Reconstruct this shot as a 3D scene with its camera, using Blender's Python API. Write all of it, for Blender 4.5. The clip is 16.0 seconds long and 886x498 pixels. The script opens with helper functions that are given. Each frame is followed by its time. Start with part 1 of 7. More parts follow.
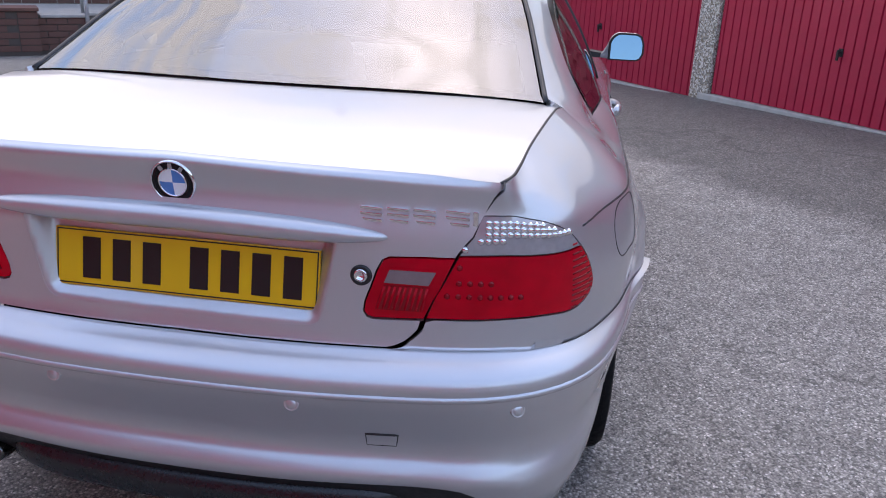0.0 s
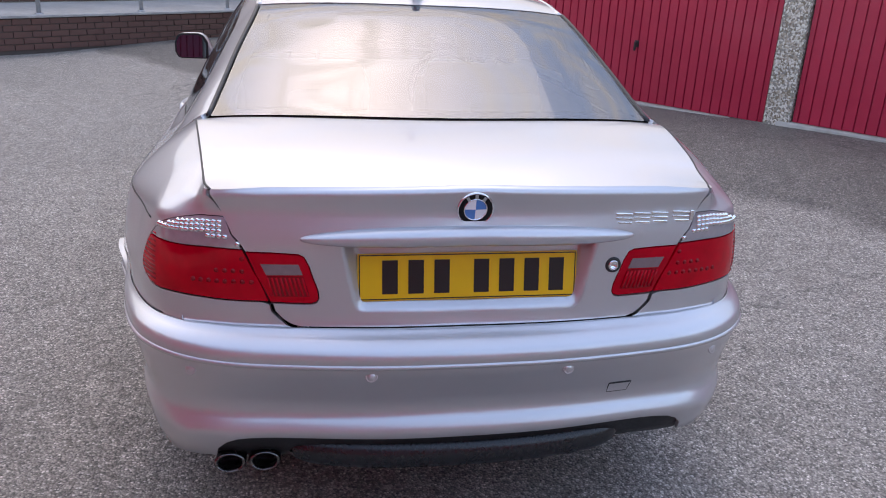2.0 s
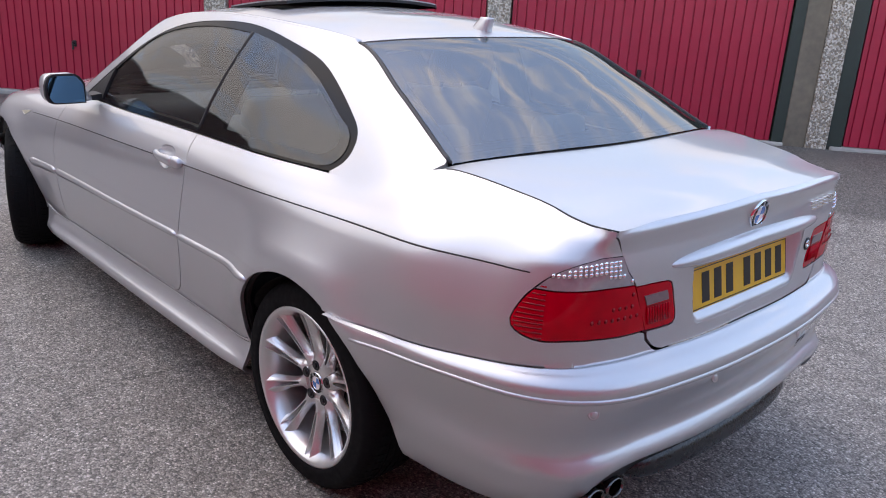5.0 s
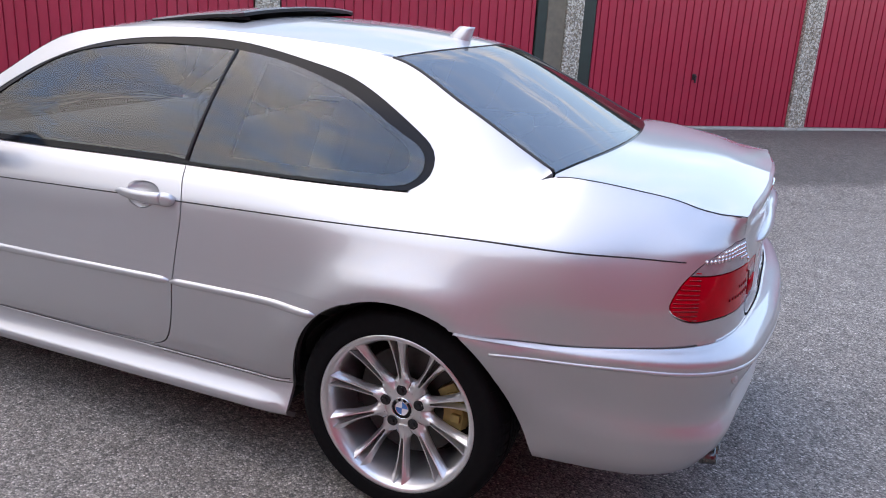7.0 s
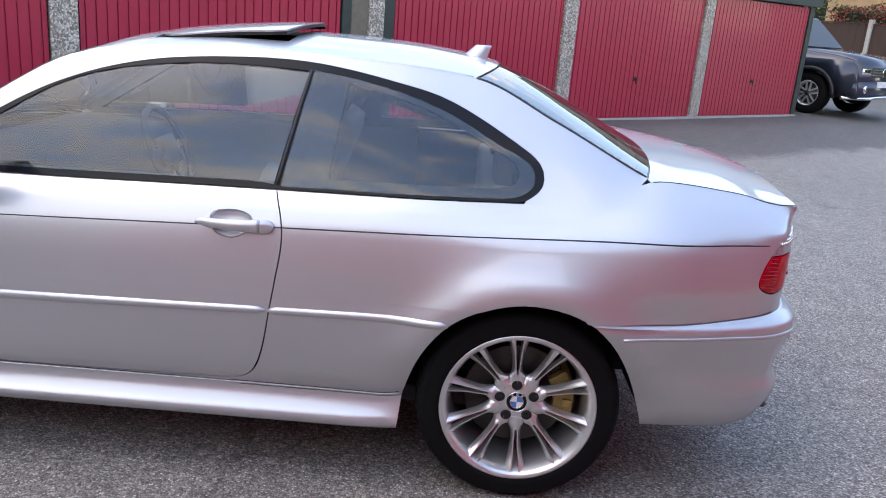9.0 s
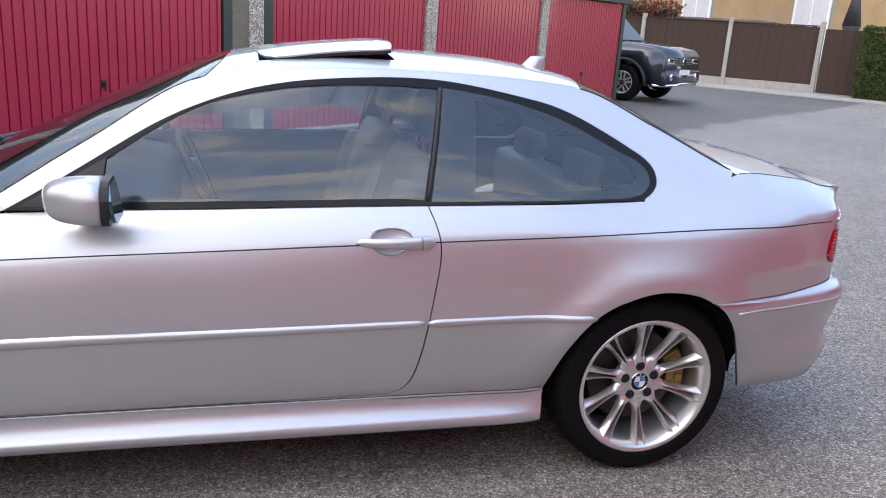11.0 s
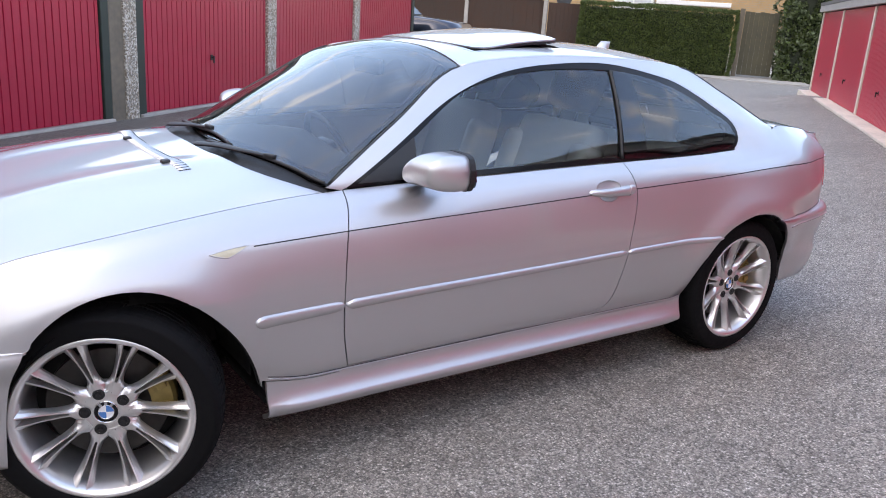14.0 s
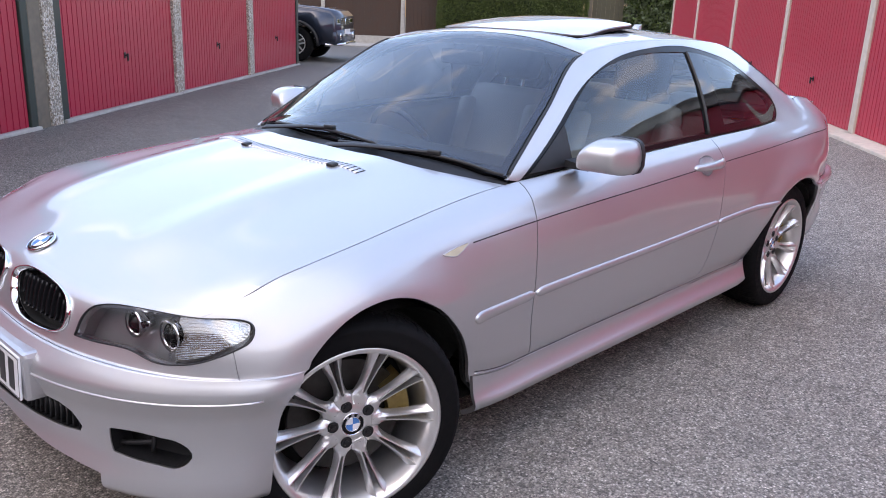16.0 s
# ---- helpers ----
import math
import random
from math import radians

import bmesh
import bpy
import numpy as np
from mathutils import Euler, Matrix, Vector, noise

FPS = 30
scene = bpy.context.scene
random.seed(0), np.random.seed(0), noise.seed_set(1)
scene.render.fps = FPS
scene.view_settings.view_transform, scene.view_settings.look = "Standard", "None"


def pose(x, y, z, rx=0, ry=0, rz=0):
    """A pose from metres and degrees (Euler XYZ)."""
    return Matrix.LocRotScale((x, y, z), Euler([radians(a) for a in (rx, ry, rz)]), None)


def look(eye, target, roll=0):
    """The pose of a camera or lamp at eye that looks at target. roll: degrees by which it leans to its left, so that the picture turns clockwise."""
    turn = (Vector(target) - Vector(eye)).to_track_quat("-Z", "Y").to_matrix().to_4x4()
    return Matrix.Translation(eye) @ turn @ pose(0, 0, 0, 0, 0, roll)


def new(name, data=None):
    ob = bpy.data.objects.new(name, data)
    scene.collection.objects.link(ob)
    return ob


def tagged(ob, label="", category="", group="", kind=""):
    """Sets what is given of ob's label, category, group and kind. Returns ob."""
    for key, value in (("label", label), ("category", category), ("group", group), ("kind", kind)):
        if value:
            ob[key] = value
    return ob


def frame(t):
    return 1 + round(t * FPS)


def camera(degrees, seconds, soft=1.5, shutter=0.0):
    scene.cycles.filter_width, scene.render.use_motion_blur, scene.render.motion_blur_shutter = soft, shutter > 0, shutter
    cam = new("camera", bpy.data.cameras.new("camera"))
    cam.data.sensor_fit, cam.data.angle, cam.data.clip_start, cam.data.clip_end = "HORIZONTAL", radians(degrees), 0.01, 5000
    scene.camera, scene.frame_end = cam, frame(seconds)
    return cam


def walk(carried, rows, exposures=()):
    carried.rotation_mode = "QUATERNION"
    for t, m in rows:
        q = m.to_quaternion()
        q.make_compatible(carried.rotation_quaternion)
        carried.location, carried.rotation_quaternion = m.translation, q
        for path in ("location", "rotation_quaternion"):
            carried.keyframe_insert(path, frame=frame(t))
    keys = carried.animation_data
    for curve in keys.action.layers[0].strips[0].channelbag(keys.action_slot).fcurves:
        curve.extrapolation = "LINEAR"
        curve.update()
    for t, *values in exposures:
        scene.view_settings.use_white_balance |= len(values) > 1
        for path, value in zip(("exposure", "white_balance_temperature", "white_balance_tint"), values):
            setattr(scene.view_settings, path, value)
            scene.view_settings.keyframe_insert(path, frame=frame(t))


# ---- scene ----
cam = camera(57.35, 16.0, soft=1.0)
PATH = [  # seconds, eye, target, roll
    (0, (-2.151, -0.684, 1.331), (-0.295, -0.399, 0.642), 2.41),
    (0.5, (-2.244, -0.476, 1.356), (-0.383, -0.313, 0.642), 2.12),
    (1, (-2.460, -0.238, 1.415), (-0.596, -0.228, 0.691), 1.93),
    (1.5, (-2.567, 0.048, 1.459), (-0.709, -0.116, 0.738), 2.23),
    (2, (-2.550, 0.390, 1.479), (-0.710, 0.040, 0.778), 2.88),
    (2.5, (-2.568, 0.748, 1.474), (-0.761, 0.219, 0.798), 3.60),
    (3, (-2.544, 1.057, 1.522), (-0.790, 0.374, 0.846), 4.29),
    (3.5, (-2.408, 1.354, 1.518), (-0.720, 0.504, 0.862), 4.32),
    (4, (-2.269, 1.609, 1.493), (-0.666, 0.605, 0.844), 4.15),
    (4.5, (-2.087, 1.834, 1.483), (-0.584, 0.681, 0.840), 3.85),
    (4.7, (-1.967, 1.910, 1.466), (-0.512, 0.694, 0.829), 3.68),
    (7, (-0.882, 2.687, 1.462), (-0.153, 0.924, 0.860), 3.25),
    (7.5, (-0.612, 2.875, 1.484), (-0.083, 1.041, 0.884), 3.40),
    (8, (-0.316, 2.939, 1.478), (0.020, 1.060, 0.881), 3.92),
    (8.5, (-0.045, 2.991, 1.476), (0.125, 1.087, 0.889), 4.38),
    (9, (0.251, 3.096, 1.479), (0.266, 1.179, 0.908), 4.74),
    (11.5, (1.617, 3.115, 1.459), (1.023, 1.283, 0.920), 3.36),
    (12, (1.926, 3.132, 1.451), (1.226, 1.339, 0.908), 3.22),
    (12.5, (2.252, 3.142, 1.455), (1.445, 1.396, 0.906), 3.44),
    (13, (2.566, 3.062, 1.442), (1.650, 1.374, 0.885), 3.80),
    (13.5, (2.866, 3.019, 1.438), (1.851, 1.390, 0.875), 4.00),
    (14, (3.172, 2.968, 1.450), (2.066, 1.400, 0.886), 3.90),
    (14.5, (3.424, 2.799, 1.440), (2.235, 1.292, 0.878), 3.71),
    (15, (3.627, 2.633, 1.441), (2.364, 1.188, 0.876), 3.35),
    (15.5, (3.856, 2.454, 1.427), (2.527, 1.073, 0.855), 2.94),
    (16, (4.019, 2.315, 1.420), (2.631, 0.996, 0.841), 2.26),
]
walk(cam, [(t, look(eye, target, roll)) for t, eye, target, roll in PATH], [(0, 0.28, 7650, 18), (2, 0.32, 8050, 17), (4.5, 0.32, 8150, 16), (9, 0.50, 7750, 13), (12.5, 0.64, 8450, 13), (14.5, 0.54, 8050, 15), (16, 0.50, 7900, 17)])

# ---- world and sun ----
SUN_EL, SUN_AZ = 62.0, 4.0  # degrees; azimuth of the sun seen from the place, from +x towards +y
_s = Vector((math.cos(radians(SUN_EL)) * math.cos(radians(SUN_AZ)), math.cos(radians(SUN_EL)) * math.sin(radians(SUN_AZ)), math.sin(radians(SUN_EL))))
world = bpy.data.worlds.new("sky")
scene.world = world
world.use_nodes = True
wn, wl = world.node_tree.nodes, world.node_tree.links
wn.clear()
sky = wn.new("ShaderNodeTexSky")
sky.sky_type, sky.sun_disc = "NISHITA", False
sky.sun_elevation, sky.sun_rotation = radians(SUN_EL), radians(90.0 - SUN_AZ)
sky.air_density, sky.dust_density, sky.ozone_density = 1.0, 0.6, 2.0
w_co = wn.new("ShaderNodeTexCoord")
w_map = wn.new("ShaderNodeMapping")
w_map.inputs["Scale"].default_value = (1.0, 1.5, 3.2)
w_noise = wn.new("ShaderNodeTexNoise")
w_noise.inputs["Scale"].default_value = 3.0
w_noise.inputs["Detail"].default_value = 5.0
w_noise.inputs["Roughness"].default_value = 0.62
w_noise.inputs["Distortion"].default_value = 1.3
w_ramp = wn.new("ShaderNodeValToRGB")
w_ramp.color_ramp.elements[0].position, w_ramp.color_ramp.elements[1].position = 0.45, 0.66
w_ramp.color_ramp.elements[0].color, w_ramp.color_ramp.elements[1].color = (0.0, 0.0, 0.0, 1), (1, 1, 1, 1)
w_dot = wn.new("ShaderNodeVectorMath")  # sky dimmed low ahead to calm the boot deck's reflection, brighter overhead and behind
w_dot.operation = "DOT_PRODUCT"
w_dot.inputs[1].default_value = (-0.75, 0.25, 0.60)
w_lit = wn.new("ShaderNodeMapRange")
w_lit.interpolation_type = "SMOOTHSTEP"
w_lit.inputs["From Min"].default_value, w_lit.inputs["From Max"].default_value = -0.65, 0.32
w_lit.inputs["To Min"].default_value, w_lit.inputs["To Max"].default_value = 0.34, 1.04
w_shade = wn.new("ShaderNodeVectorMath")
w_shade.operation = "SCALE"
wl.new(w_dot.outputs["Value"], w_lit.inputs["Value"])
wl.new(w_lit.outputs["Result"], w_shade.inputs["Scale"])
w_mix = wn.new("ShaderNodeMix")
w_mix.data_type = "RGBA"
w_bg, w_out = wn.new("ShaderNodeBackground"), wn.new("ShaderNodeOutputWorld")
w_bg.inputs["Strength"].default_value = 0.325
wl.new(w_co.outputs["Generated"], w_map.inputs["Vector"])
wl.new(w_map.outputs["Vector"], w_noise.inputs["Vector"])
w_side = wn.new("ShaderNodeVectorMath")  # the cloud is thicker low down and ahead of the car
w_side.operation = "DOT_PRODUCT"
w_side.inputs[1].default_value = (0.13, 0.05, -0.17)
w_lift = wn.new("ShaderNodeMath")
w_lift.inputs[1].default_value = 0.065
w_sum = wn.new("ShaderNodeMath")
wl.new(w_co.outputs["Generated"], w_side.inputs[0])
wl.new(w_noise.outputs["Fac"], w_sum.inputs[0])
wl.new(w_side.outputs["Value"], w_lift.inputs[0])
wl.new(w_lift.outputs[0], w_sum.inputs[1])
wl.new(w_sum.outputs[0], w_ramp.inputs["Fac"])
wl.new(w_ramp.outputs["Color"], w_mix.inputs["Factor"])
w_haze = wn.new("ShaderNodeVectorMath")
w_haze.operation = "SCALE"
w_haze.inputs["Scale"].default_value = 1.45
wl.new(sky.outputs["Color"], w_haze.inputs[0])
wl.new(w_haze.outputs["Vector"], w_mix.inputs["A"])
w_mix.inputs["B"].default_value = (5.5, 5.75, 6.45, 1.0)
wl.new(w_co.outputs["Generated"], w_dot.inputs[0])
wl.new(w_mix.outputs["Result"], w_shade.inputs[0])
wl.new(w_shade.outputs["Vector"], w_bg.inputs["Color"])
wl.new(w_bg.outputs["Background"], w_out.inputs["Surface"])

sun = new("sun", bpy.data.lights.new("sun", "SUN"))
sun.data.energy, sun.data.angle, sun.data.color = 0.28, radians(50.0), (1.0, 0.93, 0.84)
sun.matrix_world = look(_s * 30, (0, 0, 0))

# ---- materials ----
def node_mat(name):
    m = bpy.data.materials.new(name)
    m.use_nodes = True
    return m, m.node_tree.nodes, m.node_tree.links, m.node_tree.nodes["Principled BSDF"]


def plain(name, rgb, rough=0.5, metal=0.0, coat=0.0, var=0.12, scale=30.0, bump=0.0, spec=0.5, coords="Object", trans=0.0):
    """A surface with colour varied at two scales, uneven gloss and fine relief."""
    m, n, l, b = node_mat(name)
    co = n.new("ShaderNodeTexCoord")
    n1, n2 = n.new("ShaderNodeTexNoise"), n.new("ShaderNodeTexNoise")
    n1.inputs["Scale"].default_value, n1.inputs["Detail"].default_value = scale, 5
    n2.inputs["Scale"].default_value, n2.inputs["Detail"].default_value = scale / 9, 3
    l.new(co.outputs[coords], n1.inputs["Vector"])
    l.new(co.outputs[coords], n2.inputs["Vector"])
    add = n.new("ShaderNodeMath")
    add.operation = "ADD"
    l.new(n1.outputs["Fac"], add.inputs[0])
    l.new(n2.outputs["Fac"], add.inputs[1])
    rng = n.new("ShaderNodeMapRange")
    rng.inputs["From Min"].default_value, rng.inputs["From Max"].default_value = 0.6, 1.4
    rng.inputs["To Min"].default_value, rng.inputs["To Max"].default_value = 1 - var, 1 + var
    l.new(add.outputs[0], rng.inputs["Value"])
    mul = n.new("ShaderNodeVectorMath")
    mul.operation = "SCALE"
    mul.inputs[0].default_value = rgb
    l.new(rng.outputs["Result"], mul.inputs["Scale"])
    l.new(mul.outputs["Vector"], b.inputs["Base Color"])
    b.inputs["Metallic"].default_value = metal
    r2 = n.new("ShaderNodeMapRange")
    r2.inputs["From Min"].default_value, r2.inputs["From Max"].default_value = 0.6, 1.4
    r2.inputs["To Min"].default_value, r2.inputs["To Max"].default_value = max(0.02, rough * (1 - var)), min(1.0, rough * (1 + var))
    l.new(add.outputs[0], r2.inputs["Value"])
    l.new(r2.outputs["Result"], b.inputs["Roughness"])
    b.inputs["Specular IOR Level"].default_value = spec
    b.inputs["Coat Weight"].default_value = coat
    b.inputs["Coat Roughness"].default_value = 0.04
    b.inputs["Transmission Weight"].default_value = trans
    if bump:
        bp = n.new("ShaderNodeBump")
        bp.inputs["Strength"].default_value, bp.inputs["Distance"].default_value = bump, 0.004
        l.new(n1.outputs["Fac"], bp.inputs["Height"])
        l.new(bp.outputs["Normal"], b.inputs["Normal"])
    return m


def paint_silver():
    """Silver metallic lacquer: fine flakes in the base under a clear coat."""
    m, n, l, b = node_mat("silver_paint")
    co = n.new("ShaderNodeTexCoord")
    v = n.new("ShaderNodeTexVoronoi")
    v.inputs["Scale"].default_value = 900
    l.new(co.outputs["Object"], v.inputs["Vector"])
    rng = n.new("ShaderNodeMapRange")
    rng.inputs["To Min"].default_value, rng.inputs["To Max"].default_value = 0.90, 1.06
    l.new(v.outputs["Distance"], rng.inputs["Value"])
    mul = n.new("ShaderNodeVectorMath")
    mul.operation = "SCALE"
    mul.inputs[0].default_value = (0.585, 0.585, 0.595)
    l.new(rng.outputs["Result"], mul.inputs["Scale"])
    l.new(mul.outputs["Vector"], b.inputs["Base Color"])
    b.inputs["Metallic"].default_value, b.inputs["Roughness"].default_value = 0.81, 0.43
    dust = n.new("ShaderNodeTexNoise")
    dust.inputs["Scale"].default_value, dust.inputs["Detail"].default_value = 3.0, 6
    l.new(co.outputs["Object"], dust.inputs["Vector"])
    r2 = n.new("ShaderNodeMapRange")
    r2.inputs["To Min"].default_value, r2.inputs["To Max"].default_value = 0.02, 0.09
    l.new(dust.outputs["Fac"], r2.inputs["Value"])
    b.inputs["Coat Weight"].default_value, b.inputs["Coat IOR"].default_value = 1.0, 1.62
    l.new(r2.outputs["Result"], b.inputs["Coat Roughness"])
    return m


def glass_mat(name, tint, gloss=1.5):
    """A thin pane: tinted see-through with a reflection that grows towards grazing angles."""
    m, n, l, b = node_mat(name)
    n.remove(b)
    tr, gl, mx, fr = (n.new(k) for k in ("ShaderNodeBsdfTransparent", "ShaderNodeBsdfGlossy", "ShaderNodeMixShader", "ShaderNodeFresnel"))
    tr.inputs["Color"].default_value = (*tint, 1)
    gl.inputs["Roughness"].default_value = 0.0
    gl.inputs["Color"].default_value = (0.95, 0.97, 1, 1)
    fr.inputs["IOR"].default_value = gloss
    l.new(fr.outputs["Fac"], mx.inputs["Fac"])
    l.new(tr.outputs["BSDF"], mx.inputs[1])
    l.new(gl.outputs["BSDF"], mx.inputs[2])
    l.new(mx.outputs["Shader"], n["Material Output"].inputs["Surface"])
    return m


def asphalt_mat():
    """Worn tarmac with pale chippings, patches and cracks; darker along the garages."""
    m, n, l, b = node_mat("tarmac")
    co = n.new("ShaderNodeTexCoord")
    v = n.new("ShaderNodeTexVoronoi")
    v.inputs["Scale"].default_value = 145
    v2 = n.new("ShaderNodeTexVoronoi")
    v2.inputs["Scale"].default_value = 80
    big, mid = n.new("ShaderNodeTexNoise"), n.new("ShaderNodeTexNoise")
    big.inputs["Scale"].default_value, big.inputs["Detail"].default_value = 0.45, 5
    mid.inputs["Scale"].default_value, mid.inputs["Detail"].default_value = 7, 6
    wob = n.new("ShaderNodeTexNoise")
    wob.inputs["Scale"].default_value, wob.inputs["Detail"].default_value = 1.5, 4
    for k in (v, v2, big, mid, wob):
        l.new(co.outputs["Object"], k.inputs["Vector"])
    stone = n.new("ShaderNodeValToRGB")
    e = stone.color_ramp.elements
    e[0].position, e[0].color = 0.0, (0.075, 0.069, 0.062, 1)
    e[1].position, e[1].color = 1.0, (0.45, 0.42, 0.385, 1)
    for p, c in ((0.30, 0.165), (0.60, 0.225), (0.88, 0.30)):
        k = e.new(p)
        k.color = (c, c * 0.915, c * 0.80, 1)
    sep = n.new("ShaderNodeSeparateColor")
    l.new(v.outputs["Color"], sep.inputs["Color"])
    l.new(sep.outputs["Red"], stone.inputs["Fac"])
    rng = n.new("ShaderNodeMapRange")
    rng.inputs["From Min"].default_value, rng.inputs["From Max"].default_value = 0.3, 0.7
    rng.inputs["To Min"].default_value, rng.inputs["To Max"].default_value = 0.88, 1.12
    l.new(big.outputs["Fac"], rng.inputs["Value"])
    r3 = n.new("ShaderNodeMapRange")
    r3.inputs["From Min"].default_value, r3.inputs["From Max"].default_value = 0.3, 0.7
    r3.inputs["To Min"].default_value, r3.inputs["To Max"].default_value = 0.87, 1.12
    l.new(mid.outputs["Fac"], r3.inputs["Value"])
    mm = n.new("ShaderNodeMath")
    mm.operation = "MULTIPLY"
    l.new(rng.outputs["Result"], mm.inputs[0])
    l.new(r3.outputs["Result"], mm.inputs[1])
    sc = n.new("ShaderNodeVectorMath")
    sc.operation = "SCALE"
    l.new(stone.outputs["Color"], sc.inputs[0])
    pit = n.new("ShaderNodeMapRange")
    pit.inputs["From Min"].default_value, pit.inputs["From Max"].default_value = 0.28, 0.62
    pit.inputs["To Min"].default_value, pit.inputs["To Max"].default_value = 1.48, 0.88
    l.new(v.outputs["Distance"], pit.inputs["Value"])
    m2 = n.new("ShaderNodeMath")
    m2.operation = "MULTIPLY"
    l.new(mm.outputs[0], m2.inputs[0])
    l.new(pit.outputs["Result"], m2.inputs[1])
    clump = n.new("ShaderNodeMapRange")  # chippings missing here and there, bitumen showing
    clump.inputs["From Min"].default_value, clump.inputs["From Max"].default_value = 0.15, 0.75
    clump.inputs["To Min"].default_value, clump.inputs["To Max"].default_value = 0.80, 1.20
    sep2 = n.new("ShaderNodeSeparateColor")
    l.new(v2.outputs["Color"], sep2.inputs["Color"])
    l.new(sep2.outputs["Green"], clump.inputs["Value"])
    m3 = n.new("ShaderNodeMath")
    m3.operation = "MULTIPLY"
    l.new(m2.outputs[0], m3.inputs[0])
    l.new(clump.outputs["Result"], m3.inputs[1])
    l.new(m3.outputs[0], sc.inputs["Scale"])
    # the darker strip along the garage row: distance across the yard
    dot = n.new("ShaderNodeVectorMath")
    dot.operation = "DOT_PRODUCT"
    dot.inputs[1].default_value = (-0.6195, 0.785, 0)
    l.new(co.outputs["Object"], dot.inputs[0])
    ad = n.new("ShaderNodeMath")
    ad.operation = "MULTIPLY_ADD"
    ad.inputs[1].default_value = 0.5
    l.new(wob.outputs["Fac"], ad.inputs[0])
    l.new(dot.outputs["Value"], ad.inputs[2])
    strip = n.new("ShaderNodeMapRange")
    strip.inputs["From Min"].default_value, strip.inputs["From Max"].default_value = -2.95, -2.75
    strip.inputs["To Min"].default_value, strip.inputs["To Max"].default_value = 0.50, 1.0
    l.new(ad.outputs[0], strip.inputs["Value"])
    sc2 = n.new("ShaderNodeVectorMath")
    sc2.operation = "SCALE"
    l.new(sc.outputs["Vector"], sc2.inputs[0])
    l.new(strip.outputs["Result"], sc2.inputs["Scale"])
    # cracks
    cr = n.new("ShaderNodeTexVoronoi")
    cr.feature = "DISTANCE_TO_EDGE"
    cr.inputs["Scale"].default_value = 0.14
    wv = n.new("ShaderNodeVectorMath")
    wv.operation = "MULTIPLY_ADD"
    wv.inputs[1].default_value = (1.6, 1.6, 0)
    l.new(wob.outputs["Color"], wv.inputs[0])
    l.new(co.outputs["Object"], wv.inputs[2])
    l.new(wv.outputs["Vector"], cr.inputs["Vector"])
    cm = n.new("ShaderNodeMapRange")
    cm.inputs["From Min"].default_value, cm.inputs["From Max"].default_value = 0.0, 0.003
    cm.inputs["To Min"].default_value, cm.inputs["To Max"].default_value = 0.6, 1.0
    l.new(cr.outputs["Distance"], cm.inputs["Value"])
    sc3 = n.new("ShaderNodeVectorMath")
    sc3.operation = "SCALE"
    l.new(sc2.outputs["Vector"], sc3.inputs[0])
    l.new(cm.outputs["Result"], sc3.inputs["Scale"])
    l.new(sc3.outputs["Vector"], b.inputs["Base Color"])
    b.inputs["Roughness"].default_value = 0.64
    bp = n.new("ShaderNodeBump")
    bp.inputs["Strength"].default_value, bp.inputs["Distance"].default_value = 0.9, 0.004
    bp.invert = True
    l.new(v.outputs["Distance"], bp.inputs["Height"])
    l.new(bp.outputs["Normal"], b.inputs["Normal"])
    return m


def speckle(name, base, chips, scale, rough=0.9, bump=0.8):
    """Pebble-dash: stones of several colours set in cement."""
    m, n, l, b = node_mat(name)
    co = n.new("ShaderNodeTexCoord")
    v = n.new("ShaderNodeTexVoronoi")
    v.inputs["Scale"].default_value = scale
    l.new(co.outputs["Object"], v.inputs["Vector"])
    sep = n.new("ShaderNodeSeparateColor")
    l.new(v.outputs["Color"], sep.inputs["Color"])
    ramp = n.new("ShaderNodeValToRGB")
    ramp.color_ramp.interpolation = "CONSTANT"
    e = ramp.color_ramp.elements
    e[0].position, e[0].color = 0.0, (*base, 1)
    e[1].position, e[1].color = 0.25, (*chips[0], 1)
    for k, c in enumerate(chips[1:]):
        q = e.new(0.25 + 0.75 * (k + 1) / len(chips))
        q.color = (*c, 1)
    l.new(sep.outputs["Red"], ramp.inputs["Fac"])
    l.new(ramp.outputs["Color"], b.inputs["Base Color"])
    b.inputs["Roughness"].default_value = rough
    bp = n.new("ShaderNodeBump")
    bp.inputs["Strength"].default_value, bp.inputs["Distance"].default_value = bump, 0.008
    bp.invert = True
    l.new(v.outputs["Distance"], bp.inputs["Height"])
    l.new(bp.outputs["Normal"], b.inputs["Normal"])
    return m


SILVER = paint_silver()
BLACK = plain("black_plastic", (0.012, 0.012, 0.013), 0.45, var=0.25, scale=120, bump=0.05)
SATIN = plain("satin_black", (0.012, 0.013, 0.015), 0.28, var=0.2, scale=120)
GLOSS_BLACK = plain("gloss_black", (0.008, 0.008, 0.009), 0.14, var=0.1, spec=0.22)
LAMP_GREY = plain("lamp_grey", (0.25, 0.25, 0.26), 0.3, metal=0.5, var=0.08)
RUBBER = plain("tyre_rubber", (0.006, 0.006, 0.0065), 0.75, var=0.3, scale=60, bump=0.15, spec=0.12)
# Near-black underbody; its colour also paints the shade in gaps, bores and vents
DARK = plain("underbody_and_gap_shade", (0.006, 0.006, 0.006), 0.95, var=0.3)
ALLOY = plain("alloy_silver", (0.74, 0.73, 0.72), 0.30, metal=0.85, coat=0.5, var=0.06, scale=40)
CHROME = plain("chrome", (0.82, 0.82, 0.83), 0.06, metal=1.0, var=0.05)
STEEL = plain("brake_steel", (0.07, 0.066, 0.062), 0.45, metal=0.9, var=0.25, scale=50)
